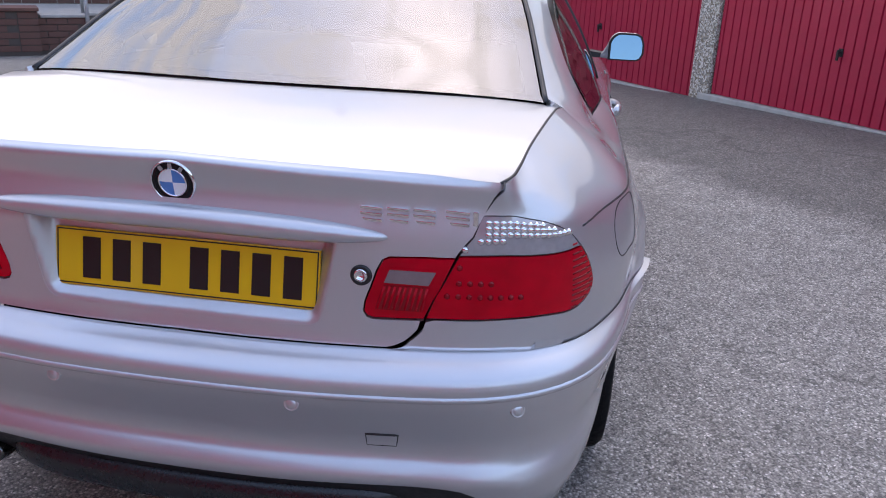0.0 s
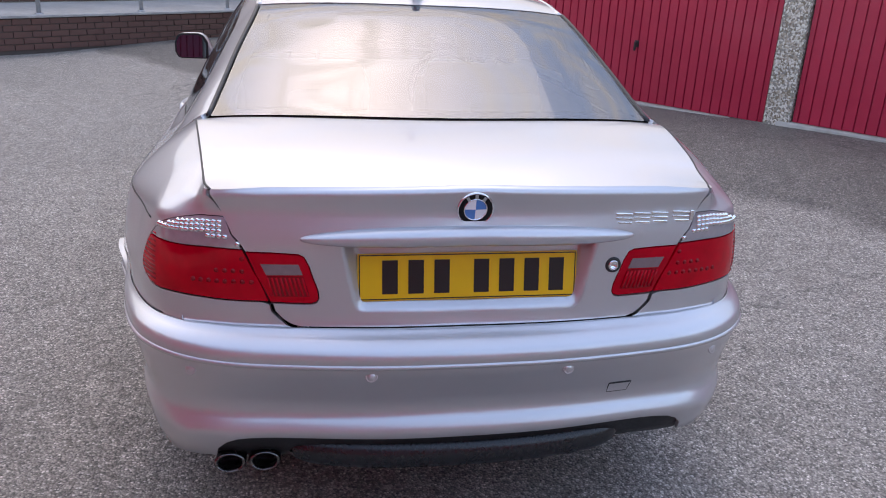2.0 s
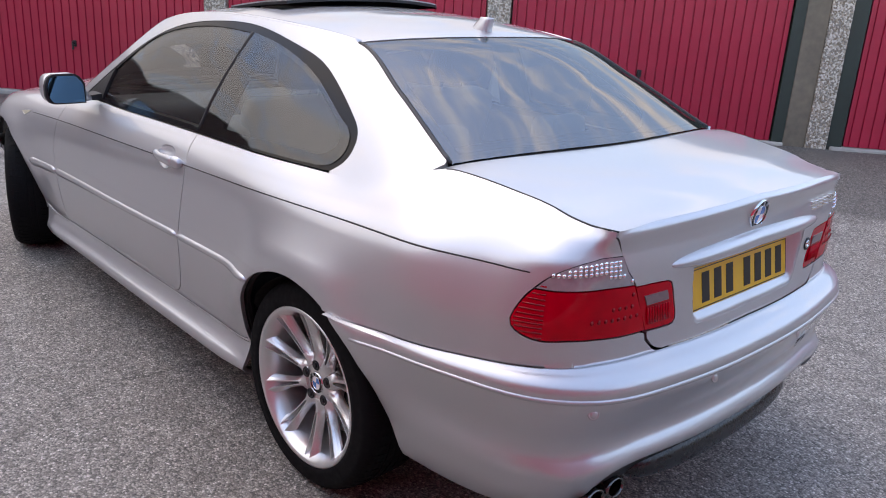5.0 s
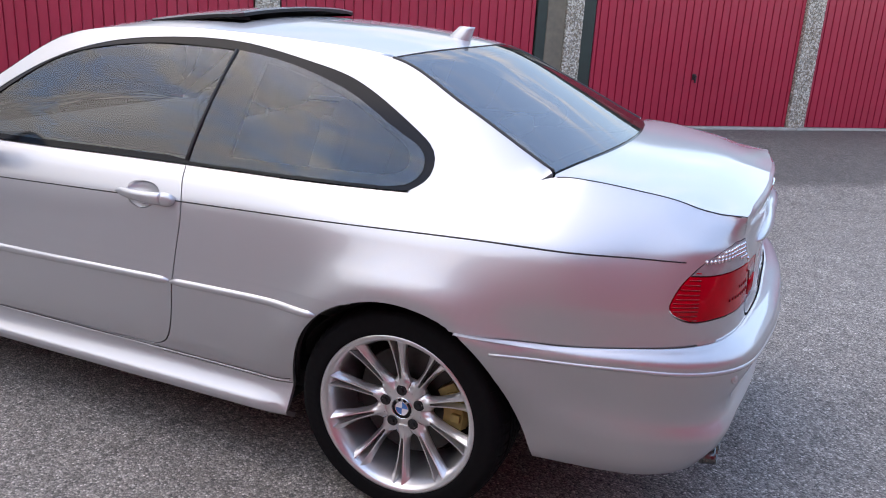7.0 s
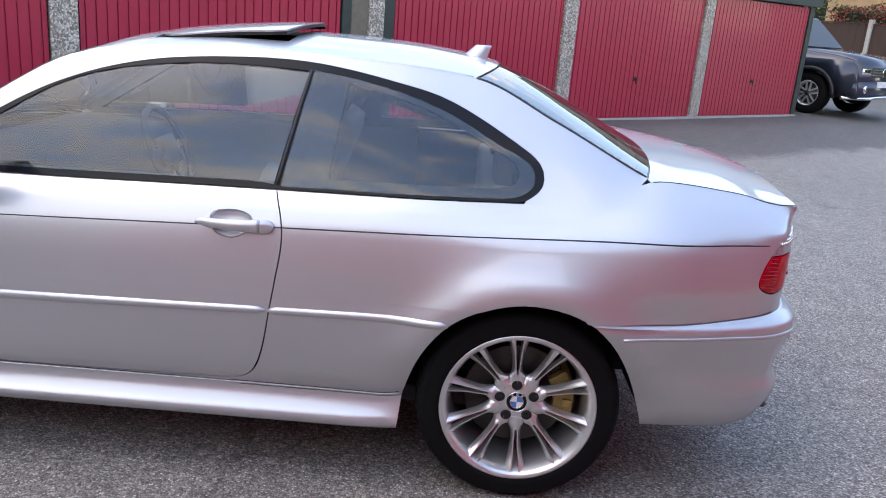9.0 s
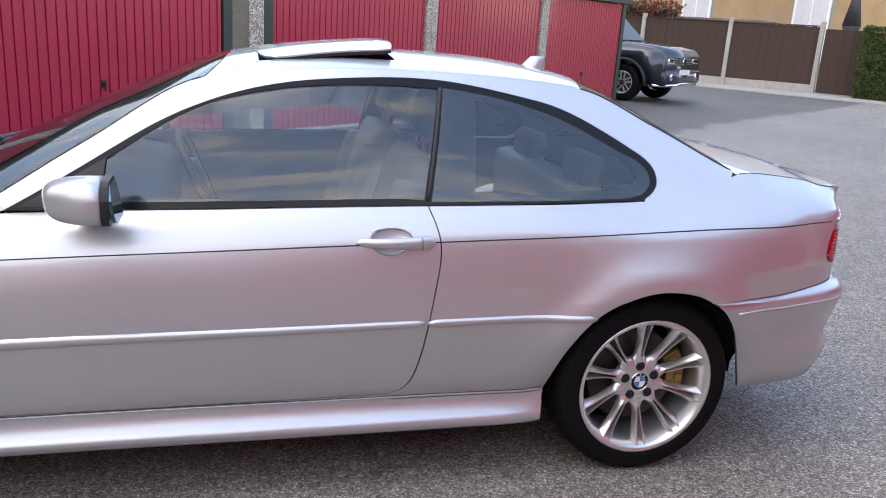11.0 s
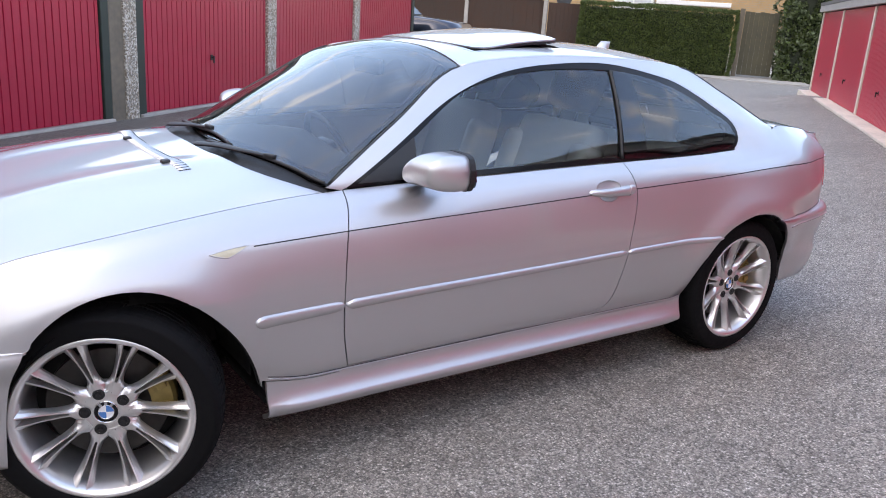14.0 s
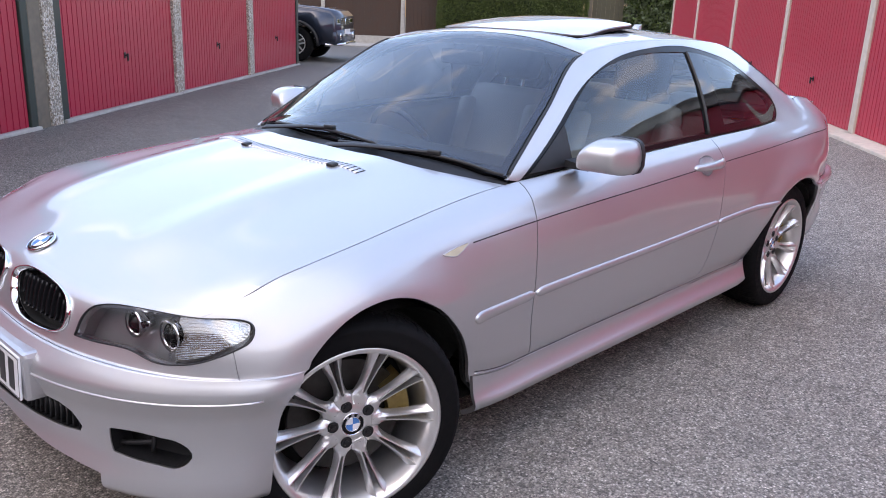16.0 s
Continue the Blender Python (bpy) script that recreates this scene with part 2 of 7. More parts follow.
CALIPER = plain("caliper_gold", (0.34, 0.25, 0.09), 0.5, metal=0.5, var=0.4, scale=45)
GLASS = glass_mat("tinted_glass", (0.86, 0.92, 0.90), 1.80)
GLASS_FRONT = glass_mat("windscreen_glass", (0.88, 0.93, 0.93), 1.82)
GLASS_REAR = glass_mat("rear_glass", (0.50, 0.60, 0.60), 2.4)
CLEAR = glass_mat("clear_lens", (0.93, 0.94, 0.95), 1.45)
RED_LENS = plain("red_lens", (0.52, 0.001, 0.012), 0.06, var=0.25, scale=24, spec=0.16)
PALE_LENS = plain("pale_lens", (0.40, 0.37, 0.38), 0.10, metal=0.35, var=0.15, scale=60, coat=0.6)
SMOKE = plain("smoked_lens", (0.22, 0.15, 0.15), 0.15, var=0.15, scale=60)
PIPE = plain("tailpipe_steel", (0.15, 0.145, 0.14), 0.26, metal=1.0, var=0.3, scale=60)
DEEP_RED = plain("dark_red_lens", (0.26, 0.002, 0.008), 0.12, spec=0.35, var=0.2, scale=60)
PLATE_Y = plain("plate_yellow", (0.83, 0.47, 0.012), 0.3, coat=0.4, var=0.03)
PLATE_W = plain("plate_white", (0.80, 0.80, 0.80), 0.3, coat=0.4, var=0.03)
INK = plain("plate_black", (0.012, 0.011, 0.010), 0.35, var=0.1)
BLUE = plain("enamel_blue", (0.05, 0.20, 0.52), 0.2, coat=0.8, var=0.05)
WHITE = plain("enamel_white", (0.80, 0.81, 0.82), 0.2, coat=0.8, var=0.05)
LEATHER = plain("grey_leather", (0.40, 0.385, 0.36), 0.48, var=0.12, scale=90, bump=0.2)
DASH = plain("dark_dash", (0.028, 0.03, 0.034), 0.6, var=0.2, scale=150, bump=0.2)
CARPET = plain("carpet", (0.035, 0.035, 0.037), 0.95, var=0.3, scale=200)
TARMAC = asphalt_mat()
RED_DOOR = plain("red_door_paint", (0.36, 0.010, 0.038), 0.40, var=0.10, scale=6, coat=0.15)
# Brighter door red: sunlight on the south row put into the colour
SUNLIT_RED = plain("sunlit_red_door_paint", (0.52, 0.032, 0.066), 0.45, var=0.12, scale=6, coat=0.1)
CREAM = plain("cream_masonry_paint", (0.66, 0.59, 0.50), 0.8, var=0.18, scale=14, bump=0.3)
PEBBLE = speckle("pebble_dash", (0.24, 0.22, 0.19), ((0.46, 0.42, 0.36), (0.60, 0.56, 0.50), (0.20, 0.16, 0.12), (0.36, 0.30, 0.24)), 75)
CONCRETE = plain("concrete", (0.36, 0.345, 0.32), 0.9, var=0.25, scale=14, bump=0.4)
GREEN_TRIM = plain("dark_green_paint", (0.020, 0.032, 0.026), 0.5, var=0.25, scale=12)
TIMBER = plain("weathered_timber", (0.15, 0.125, 0.095), 0.85, var=0.35, scale=18, bump=0.4)
FENCE_WOOD = plain("brown_fence_wood", (0.050, 0.029, 0.021), 0.85, var=0.35, scale=9, bump=0.4)
BRICK = plain("yellow_stock_brick", (0.42, 0.28, 0.15), 0.9, var=0.22, scale=3, bump=0.3)
RED_BRICK = plain("red_brown_brick", (0.13, 0.062, 0.048), 0.9, var=0.3, scale=9, bump=0.3)
MORTAR = plain("mortar", (0.32, 0.30, 0.26), 0.95, var=0.15, scale=20)
LEAF = plain("hedge_leaf", (0.050, 0.078, 0.016), 0.8, var=0.45, scale=22)
LINE_WHITE = plain("road_paint", (0.62, 0.61, 0.58), 0.8, var=0.25, scale=14)
GALV = plain("galvanised_steel", (0.42, 0.43, 0.44), 0.45, metal=0.7, var=0.15, scale=20)
NAVY = plain("dark_blue_paint", (0.022, 0.030, 0.050), 0.3, metal=0.3, coat=0.8, var=0.08, scale=8)
ROOF_FELT = plain("roof_sheet", (0.14, 0.135, 0.13), 0.9, var=0.3, scale=5)
REPEATER = plain("clear_repeater", (0.62, 0.58, 0.42), 0.2, coat=0.8, var=0.15, scale=60)
WHITE_PAINT = plain("white_gloss_paint", (0.78, 0.78, 0.77), 0.4, var=0.05)

# ---- building helpers ----
D2, N2 = Vector((0.785, 0.6195)), Vector((-0.6195, 0.785))  # along the garage rows; across the yard


def yard(s, n, z=0.0):
    """A place from metres along the rows, across the yard and up."""
    return Vector((D2.x * s + N2.x * n, D2.y * s + N2.y * n, z))


def smooth(t):
    t = min(1.0, max(0.0, t))
    return t * t * (3 - 2 * t)


def rise(s):
    """How far the edges of the yard stand over its middle, along the rows."""
    return (0.25 - 0.17 * min(1.0, max(0.0, s / 7.0))) * smooth((s + 17.5) / 3.5)


def ground_z(s, n):
    """The yard is dished: level in the middle, rising to both garage rows."""
    return rise(s) * smooth((abs(n + 0.85) - 1.5) / 2.1)


def mesh_from(name, verts, faces, mat=None, smooth_shade=False):
    me = bpy.data.meshes.new(name)
    me.from_pydata([tuple(v) for v in verts], [], [tuple(f) for f in faces])
    if mat:
        me.materials.append(mat)
    if smooth_shade:
        me.polygons.foreach_set("use_smooth", [True] * len(me.polygons))
    me.update()
    return me


def obj(name, me, parent=None, label="", matrix=None):
    ob = new(name, me)
    if parent:
        ob.parent = parent
    if matrix is not None:
        ob.matrix_basis = matrix
    return tagged(ob, label) if label else ob


def bm_obj(name, bm, mat, parent=None, label="", matrix=None, shade=False):
    me = bpy.data.meshes.new(name)
    bmesh.ops.recalc_face_normals(bm, faces=bm.faces)
    bm.to_mesh(me)
    bm.free()
    me.materials.append(mat)
    if shade:
        me.polygons.foreach_set("use_smooth", [True] * len(me.polygons))
    return obj(name, me, parent, label, matrix)


def add_box(bm, lo, hi, bevel=0.0, m=None):
    """A box between two corners, with bevelled edges, added to bm."""
    lo, hi = Vector(lo), Vector(hi)
    r = bmesh.ops.create_cube(bm, size=1.0)
    vs = r["verts"]
    for v in vs:
        v.co = Vector([(lo[i] + hi[i]) / 2 + v.co[i] * (hi[i] - lo[i]) for i in range(3)])
    if m is not None:
        bmesh.ops.transform(bm, matrix=m, verts=vs)
    if bevel:
        es = list({e for v in vs for e in v.link_edges})
        bmesh.ops.bevel(bm, geom=es, offset=bevel, segments=2, affect="EDGES", profile=0.6)


def box(name, lo, hi, mat, parent=None, bevel=0.004, label="", m=None):
    bm = bmesh.new()
    add_box(bm, lo, hi, bevel)
    return bm_obj(name, bm, mat, parent, label, m)


YARD = Matrix(((D2.x, N2.x, 0, 0), (D2.y, N2.y, 0, 0), (0, 0, 1, 0), (0, 0, 0, 1)))  # yard axes to the world


def thing(name, label, category, m=None, group="", kind=""):
    ob = new(name)
    ob.empty_display_size = 0.2
    if m is not None:
        ob.matrix_basis = m
    return tagged(ob, label, category, group, kind)


# ---- ground ----
def build_ground():
    def axis(lo, hi, fine, reach):
        out = list(np.arange(lo, hi + 1e-6, fine))
        step, a, b = fine, lo, hi
        while b < reach:
            step *= 1.35
            a, b = a - step, b + step
            out = [a] + out + [b]
        return out
    us, vs = axis(-22, 14, 0.5, 1500), axis(-7, 5, 0.2, 1500)
    verts = [yard(u, v, ground_z(u, v) + 0.012 * (noise.noise((u * 0.6, v * 0.6, 0)) if abs(v + 0.85) > 2.4 and abs(u) < 30 else 0)) for u in us for v in vs]
    w = len(vs)
    faces = [(i * w + j, (i + 1) * w + j, (i + 1) * w + j + 1, i * w + j + 1) for i in range(len(us) - 1) for j in range(w - 1)]
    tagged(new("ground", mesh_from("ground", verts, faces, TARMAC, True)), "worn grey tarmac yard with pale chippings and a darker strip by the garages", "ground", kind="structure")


build_ground()


# ---- garages ----
def ribbed_sheet(width, height, paint, pitch=0.085):
    """An up-and-over door leaf in pressed sheet: flat bands with upright grooves, returned edges. x across, z up, facing +y."""
    k = max(3, round(width / pitch))
    p = width / k
    xs, ys = [0.0], [0.0]
    for i in range(k):
        a = i * p
        xs += [a + p * 0.42, a + p * 0.47, a + p * 0.53, a + p * 0.58]
        ys += [0.0, -0.014, -0.014, 0.0]
    xs.append(width)
    ys.append(0.0)
    verts, faces = [], []
    for x, y in zip(xs, ys):
        verts += [(x, y, 0), (x, y, height)]
    for i in range(len(xs) - 1):
        faces.append((2 * i, 2 * i + 2, 2 * i + 3, 2 * i + 1))
    b = len(verts)
    verts += [(0, -0.04, 0), (0, -0.04, height), (width, -0.04, 0), (width, -0.04, height)]
    e = 2 * (len(xs) - 1)
    faces += [(b, 0, 1, b + 1), (e, b + 2, b + 3, e + 1), (1, e + 1, b + 3, b + 1), (0, b, b + 2, e)]
    return mesh_from("door_leaf", verts, faces, paint)


def door_handle_mesh():
    bm = bmesh.new()
    add_box(bm, (-0.03, 0, -0.045), (0.03, 0.012, 0.045), 0.005)
    bmesh.ops.create_cone(bm, cap_ends=True, segments=16, radius1=0.018, radius2=0.016, depth=0.045, matrix=pose(0, 0.03, 0, 90))
    add_box(bm, (-0.014, 0.04, -0.085), (0.014, 0.062, 0.03), 0.006)
    me = bpy.data.meshes.new("garage_handle")
    bm.to_mesh(me)
    bm.free()
    me.materials.append(BLACK)
    return me


HANDLE = door_handle_mesh()


def garage_row(name, label, doors, posts, plane, face, top, end_lo, end_hi, handle_up, paint, apron):
    """A row of garages. doors: (from, to) along the row; posts: (from, to, kind); face: +1 or -1 across the yard."""
    root = thing(name, label, "garage block", YARD)
    back = plane - face * 5.2
    lo, hi = min(plane - face * 0.12, back), max(plane - face * 0.12, back)
    box("side_wall", (end_lo, lo, 0), (end_lo + 0.12, hi, top), CONCRETE, root)
    box("side_wall", (end_hi - 0.12, lo, 0), (end_hi, hi, top), CONCRETE, root)
    box("back_wall", (end_lo, back - 0.06, 0), (end_hi, back + 0.06, top), CONCRETE, root)
    f0, f1 = sorted((plane + face * 0.10, back - face * 0.1))
    box("roof", (end_lo - 0.06, f0, top + 0.002), (end_hi + 0.06, f1, top + 0.07), ROOF_FELT, root)
    a0, a1 = sorted((plane + face * 0.02, plane + face * 0.09))
    box("fascia", (end_lo - 0.05, a0, top - 0.13), (end_hi + 0.05, a1, top), GREEN_TRIM if face > 0 else CONCRETE, root)
    g0, g1 = sorted((plane - face * 0.05, plane + face * apron))
    for a, b, kind in posts:
        p0, p1 = sorted((plane - face * 0.12, plane + face * (0.035 if kind == "pebble" else 0.02)))
        mat = {"pebble": PEBBLE, "timber": TIMBER, "green": GREEN_TRIM, "thin": CREAM}[kind]
        box("post", (a, p0, 0.0), (b, p1, top - 0.14), mat, root, 0.008)
    for a, b in doors:
        base = rise((a + b) / 2)
        box("threshold", (a - 0.1, g0, base - 0.15), (b + 0.1, g1, base + 0.025), CONCRETE if apron < 0.1 else CREAM, root, 0.012, "pale worn concrete threshold")
        leaf = ribbed_sheet(b - a - 0.03, top - 0.14 - base - 0.035, paint)
        m = pose(a + 0.015, plane, base + 0.03) if face > 0 else pose(b - 0.015, plane, base + 0.03, 0, 0, 180)
        door = obj("garage_door", leaf, root, "red ribbed steel up-and-over door", m)
        obj("handle", HANDLE, door, "black lever handle", pose((b - a) * 0.5, 0.0, handle_up) @ Matrix.Scale(0.68, 4))
    return root


garage_row("garage_row_north", "row of red-doored concrete garages with pebble-dash posts", 
           [(3.35, 6.08), (0.66, 3.13), (-1.95, 0.45), (-4.93, -2.55), (-7.58, -5.14), (-10.2, -7.78)],
           [(6.08, 6.18, "green"), (3.13, 3.35, "pebble"), (0.45, 0.66, "pebble"), (-2.05, -1.95, "green"), (-2.24, -2.05, "timber"), (-2.42, -2.24, "pebble"), (-2.55, -2.42, "green"),
            (-5.14, -4.93, "pebble"), (-7.78, -7.58, "pebble"), (-10.32, -10.2, "green")],
           -4.86, 1, 2.06, -10.34, 6.2, 0.50, RED_DOOR, 0.055)
_p = [-16.42, -13.45, -10.2, -7.25, -4.4, -1.5, 1.4, 4.3, 7.2]
garage_row("garage_row_south", "row of bright red garages with slim pale posts", [(a + 0.07, b - 0.07) for a, b in zip(_p, _p[1:])],
           [(a - 0.07, a + 0.07, "thin") for a in _p], 2.8, -1, 2.1, -16.52, 7.3, 0.44, SUNLIT_RED, 0.26)

# ---- curves and body surfaces of the car (x ahead from the rear axle, y to its left, z up) ----
def spline(xs, ys):
    """Shape-preserving cubic through the points, for arrays."""
    x, y = np.array(xs, float), np.array(ys, float)
    if x[0] > x[-1]:
        x, y = x[::-1], y[::-1]
    h, dl = np.diff(x), np.diff(y) / np.diff(x)
    m = np.empty_like(x)
    m[0], m[-1] = dl[0], dl[-1]
    for i in range(1, len(x) - 1):
        if dl[i - 1] * dl[i] <= 0:
            m[i] = 0
        else:
            w1, w2 = 2 * h[i] + h[i - 1], h[i] + 2 * h[i - 1]
            m[i] = (w1 + w2) / (w1 / dl[i - 1] + w2 / dl[i])

    def f(q):
        q = np.clip(np.asarray(q, float), x[0], x[-1])
        i = np.clip(np.searchsorted(x, q) - 1, 0, len(h) - 1)
        t = (q - x[i]) / h[i]
        return (1 + 2 * t) * (1 - t) ** 2 * y[i] + t * (1 - t) ** 2 * h[i] * m[i] + t * t * (3 - 2 * t) * y[i + 1] + t * t * (t - 1) * h[i] * m[i + 1]
    return f


def natural(xs, ys):
    """Curvature-continuous cubic through the points, for arrays."""
    x, y = np.array(xs, float), np.array(ys, float)
    k, h = len(x), np.diff(x)
    a, r = np.zeros((k, k)), np.zeros(k)
    a[0, 0] = a[-1, -1] = 1
    for i in range(1, k - 1):
        a[i, i - 1], a[i, i], a[i, i + 1] = h[i - 1], 2 * (h[i - 1] + h[i]), h[i]
        r[i] = 6 * ((y[i + 1] - y[i]) / h[i] - (y[i] - y[i - 1]) / h[i - 1])
    c = np.linalg.solve(a, r)

    def f(q):
        q = np.clip(np.asarray(q, float), x[0], x[-1])
        i = np.clip(np.searchsorted(x, q) - 1, 0, k - 2)
        u, v = x[i + 1] - q, q - x[i]
        return (c[i] * u ** 3 + c[i + 1] * v ** 3) / (6 * h[i]) + (y[i] / h[i] - c[i] * h[i] / 6) * u + (y[i + 1] / h[i] - c[i + 1] * h[i] / 6) * v
    return f


# plan of the waist, rear centre to front centre
PLAN = [(-0.955, 0), (-0.948, 0.25), (-0.925, 0.45), (-0.885, 0.62), (-0.80, 0.737), (-0.65, 0.808), (-0.40, 0.852), (0, 0.868), (0.45, 0.858), (1.3, 0.850),
        (2.1, 0.853), (2.725, 0.866), (2.95, 0.845), (3.10, 0.79), (3.22, 0.68), (3.32, 0.50), (3.385, 0.25), (3.40, 0)]
_pl = np.array(PLAN)
_mir = _pl * (1, -1)
_full = np.vstack([_mir[3:0:-1], _pl, _mir[-2:-5:-1]])
_ch = np.r_[0, np.cumsum(np.linalg.norm(np.diff(_full, axis=0), axis=1))]
_ch -= _ch[3]
A_KEYS = _ch[3:3 + len(PLAN)]
A_MAX = A_KEYS[-1]
_bx, _by = natural(_ch, _full[:, 0]), natural(_ch, _full[:, 1])


def plan(a):
    """Point and outward normal of the plan at a metres round from the rear centre; negative on the right side."""
    a = np.asarray(a, float)
    sg = np.where((a < 0) | (a > A_MAX), -1.0, 1.0)
    b = np.where(a < 0, -a, np.where(a > A_MAX, 2 * A_MAX - a, a))
    e = 1e-3
    tx, ty = _bx(b + e) - _bx(b - e), _by(b + e) - _by(b - e)
    ln = np.hypot(tx, ty)
    return _bx(b), _by(b) * sg, -ty / ln, tx / ln * sg


# upright profiles (outward offset, height) at chosen stations of the plan, sill to shoulder
PROFILES = {
    0: [(-.16, .24), (-.10, .27), (-.036, .388), (-.060, .445), (0, .598), (-.06, .648), (-.078, .66), (-.088, .76), (-.083, .86), (-.098, .92), (-.085, .972), (-.10, .985)],
    2: [(-.16, .25), (-.09, .29), (-.036, .39), (-.058, .445), (0, .60), (-.055, .65), (-.068, .662), (-.07, .76), (-.072, .86), (-.082, .92), (-.079, .960), (-.090, .975)],
    3: [(-.15, .26), (-.06, .30), (-.022, .39), (-.044, .45), (0, .605), (-.05, .652), (-.062, .664), (-.06, .76), (-.064, .865), (-.073, .915), (-.068, .950), (-.070, .968)],
    3.35: [(-.145, .255), (-.058, .295), (-.020, .38), (-.042, .447), (0, .607), (-.047, .651), (-.057, .662), (-.055, .76), (-.060, .863), (-.071, .908), (-.086, .942), (-.126, .972)],
    4: [(-.14, .25), (-.055, .285), (-.024, .388), (-.036, .45), (0, .61), (-.042, .65), (-.05, .66), (-.048, .76), (-.058, .860), (-.068, .900), (-.114, .943), (-.175, .984)],
    5: [(-.14, .24), (-.058, .272), (-.028, .39), (-.031, .465), (0, .61), (-.03, .643), (-.035, .652), (-.038, .76), (-.062, .866), (-.088, .912), (-.136, .963), (-.187, 1.003)],
    6: [(-.14, .235), (-.065, .274), (-.04, .40), (-.03, .48), (0, .60), (-.008, .628), (-.012, .636), (-.006, .74), (-.030, .858), (-.078, .918), (-.142, .973), (-.205, 1.022)],
    6.6: [(-.15, .22), (-.08, .27), (-.055, .40), (-.03, .48), (.002, .60), (0, .63), (0, .64), (.001, .74), (-.036, .853), (-.085, .90), (-.115, .93), (-.14, .955)],
    7: [(-.15, .20), (-.08, .25), (-.05, .40), (-.03, .50), (-.003, .60), (.004, .64), (.003, .66), (-.004, .74), (-.037, .846), (-.08, .89), (-.11, .918), (-.135, .938)],
    8: [(-.080, .174), (-.027, .218), (-.054, .30), (-.03, .36), (-.004, .55), (-.006, .62), (-.007, .64), (-.014, .73), (-.03, .835), (-.055, .885), (-.075, .91), (-.092, .928)],
    9: [(-.075, .168), (-.019, .213), (-.046, .298), (-.022, .36), (-.002, .545), (-.002, .61), (-.004, .64), (-.01, .72), (-.025, .80), (-.05, .86), (-.075, .893), (-.092, .908)],
    10: [(-.080, .162), (-.025, .205), (-.042, .295), (-.028, .35), (-.009, .54), (-.008, .61), (-.009, .64), (-.015, .70), (-.033, .773), (-.070, .828), (-.108, .856), (-.145, .872)],
    11: [(-.15, .17), (-.10, .20), (-.05, .40), (-.03, .50), (-.004, .58), (.003, .62), (.001, .64), (-.010, .69), (-.033, .750), (-.060, .779), (-.086, .796), (-.114, .806)],
    12: [(-.15, .17), (-.09, .19), (-.05, .36), (-.035, .45), (-.002, .52), (-.008, .553), (-.010, .562), (-.02, .63), (-.045, .70), (-.068, .737), (-.086, .757), (-.102, .770)],
    13: [(-.12, .17), (-.030, .215), (-.034, .34), (-.03, .44), (0, .51), (-.012, .553), (-.016, .56), (-.025, .61), (-.045, .665), (-.06, .698), (-.07, .715), (-.085, .727)],
    15: [(-.10, .18), (-.002, .235), (-.026, .325), (-.028, .42), (0, .50), (-.03, .553), (-.045, .562), (-.06, .60), (-.075, .645), (-.09, .675), (-.105, .69), (-.125, .70)],
    17: [(-.10, .19), (.006, .245), (-.022, .335), (-.028, .41), (0, .49), (-.05, .555), (-.065, .565), (-.075, .60), (-.085, .645), (-.10, .685), (-.125, .71), (-.155, .722)],
}
_st = np.interp(list(PROFILES), range(len(PLAN)), A_KEYS)
_pr = np.array(list(PROFILES.values()))
VN = _pr.shape[1]
_fo = [spline(_st, _pr[:, k, 0]) for k in range(VN)]
_fz = [spline(_st, _pr[:, k, 1]) for k in range(VN)]
VS = 0.085  # metres of panel for one step of v, for even triangles


LID_0, LID_1 = (-0.832, 0.585), (-0.40, 0.647)


def _ring(a):
    b = np.asarray(a, float)
    b = np.where(b < 0, -b, np.where(b > A_MAX, 2 * A_MAX - b, b))
    off, up = np.stack([f(b) for f in _fo], -1), np.stack([f(b) for f in _fz], -1)
    # the boot lid's side edge runs straight from the lid's corner to the rear screen
    x, y, nx, ny = plan(b)
    m = (LID_1[1] - LID_0[1]) / (LID_1[0] - LID_0[0])
    want = (LID_0[1] + m * (x - LID_0[0]) - y) / (ny - m * nx + 1e-9)
    w = np.clip((b - 0.600) / 0.04, 0, 1) * np.clip((1.22 - b) / 0.08, 0, 1)
    fix = np.where(w > 0, np.clip(want - off[..., 11], -0.03, 0.03), 0.0) * w
    for k, share in ((11, 1.0), (10, 0.55), (9, 0.2)):
        off[..., k] += fix * share
    return off, up


def _cat(c, v):
    """Catmull-Rom along the last axis."""
    v = np.clip(v, 0, VN - 1)
    i = np.clip(v.astype(int), 0, VN - 2)
    t = v - i
    g = lambda k: np.take_along_axis(c, np.clip(k, 0, VN - 1)[:, None], 1)[:, 0]
    p0, p1, p2, p3 = g(i - 1), g(i), g(i + 1), g(i + 2)
    d1, d2 = 0.42 * (p2 - p0), 0.42 * (p3 - p1)
    return (2 * t ** 3 - 3 * t ** 2 + 1) * p1 + (t ** 3 - 2 * t ** 2 + t) * d1 + (3 * t ** 2 - 2 * t ** 3) * p2 + (t ** 3 - t ** 2) * d2


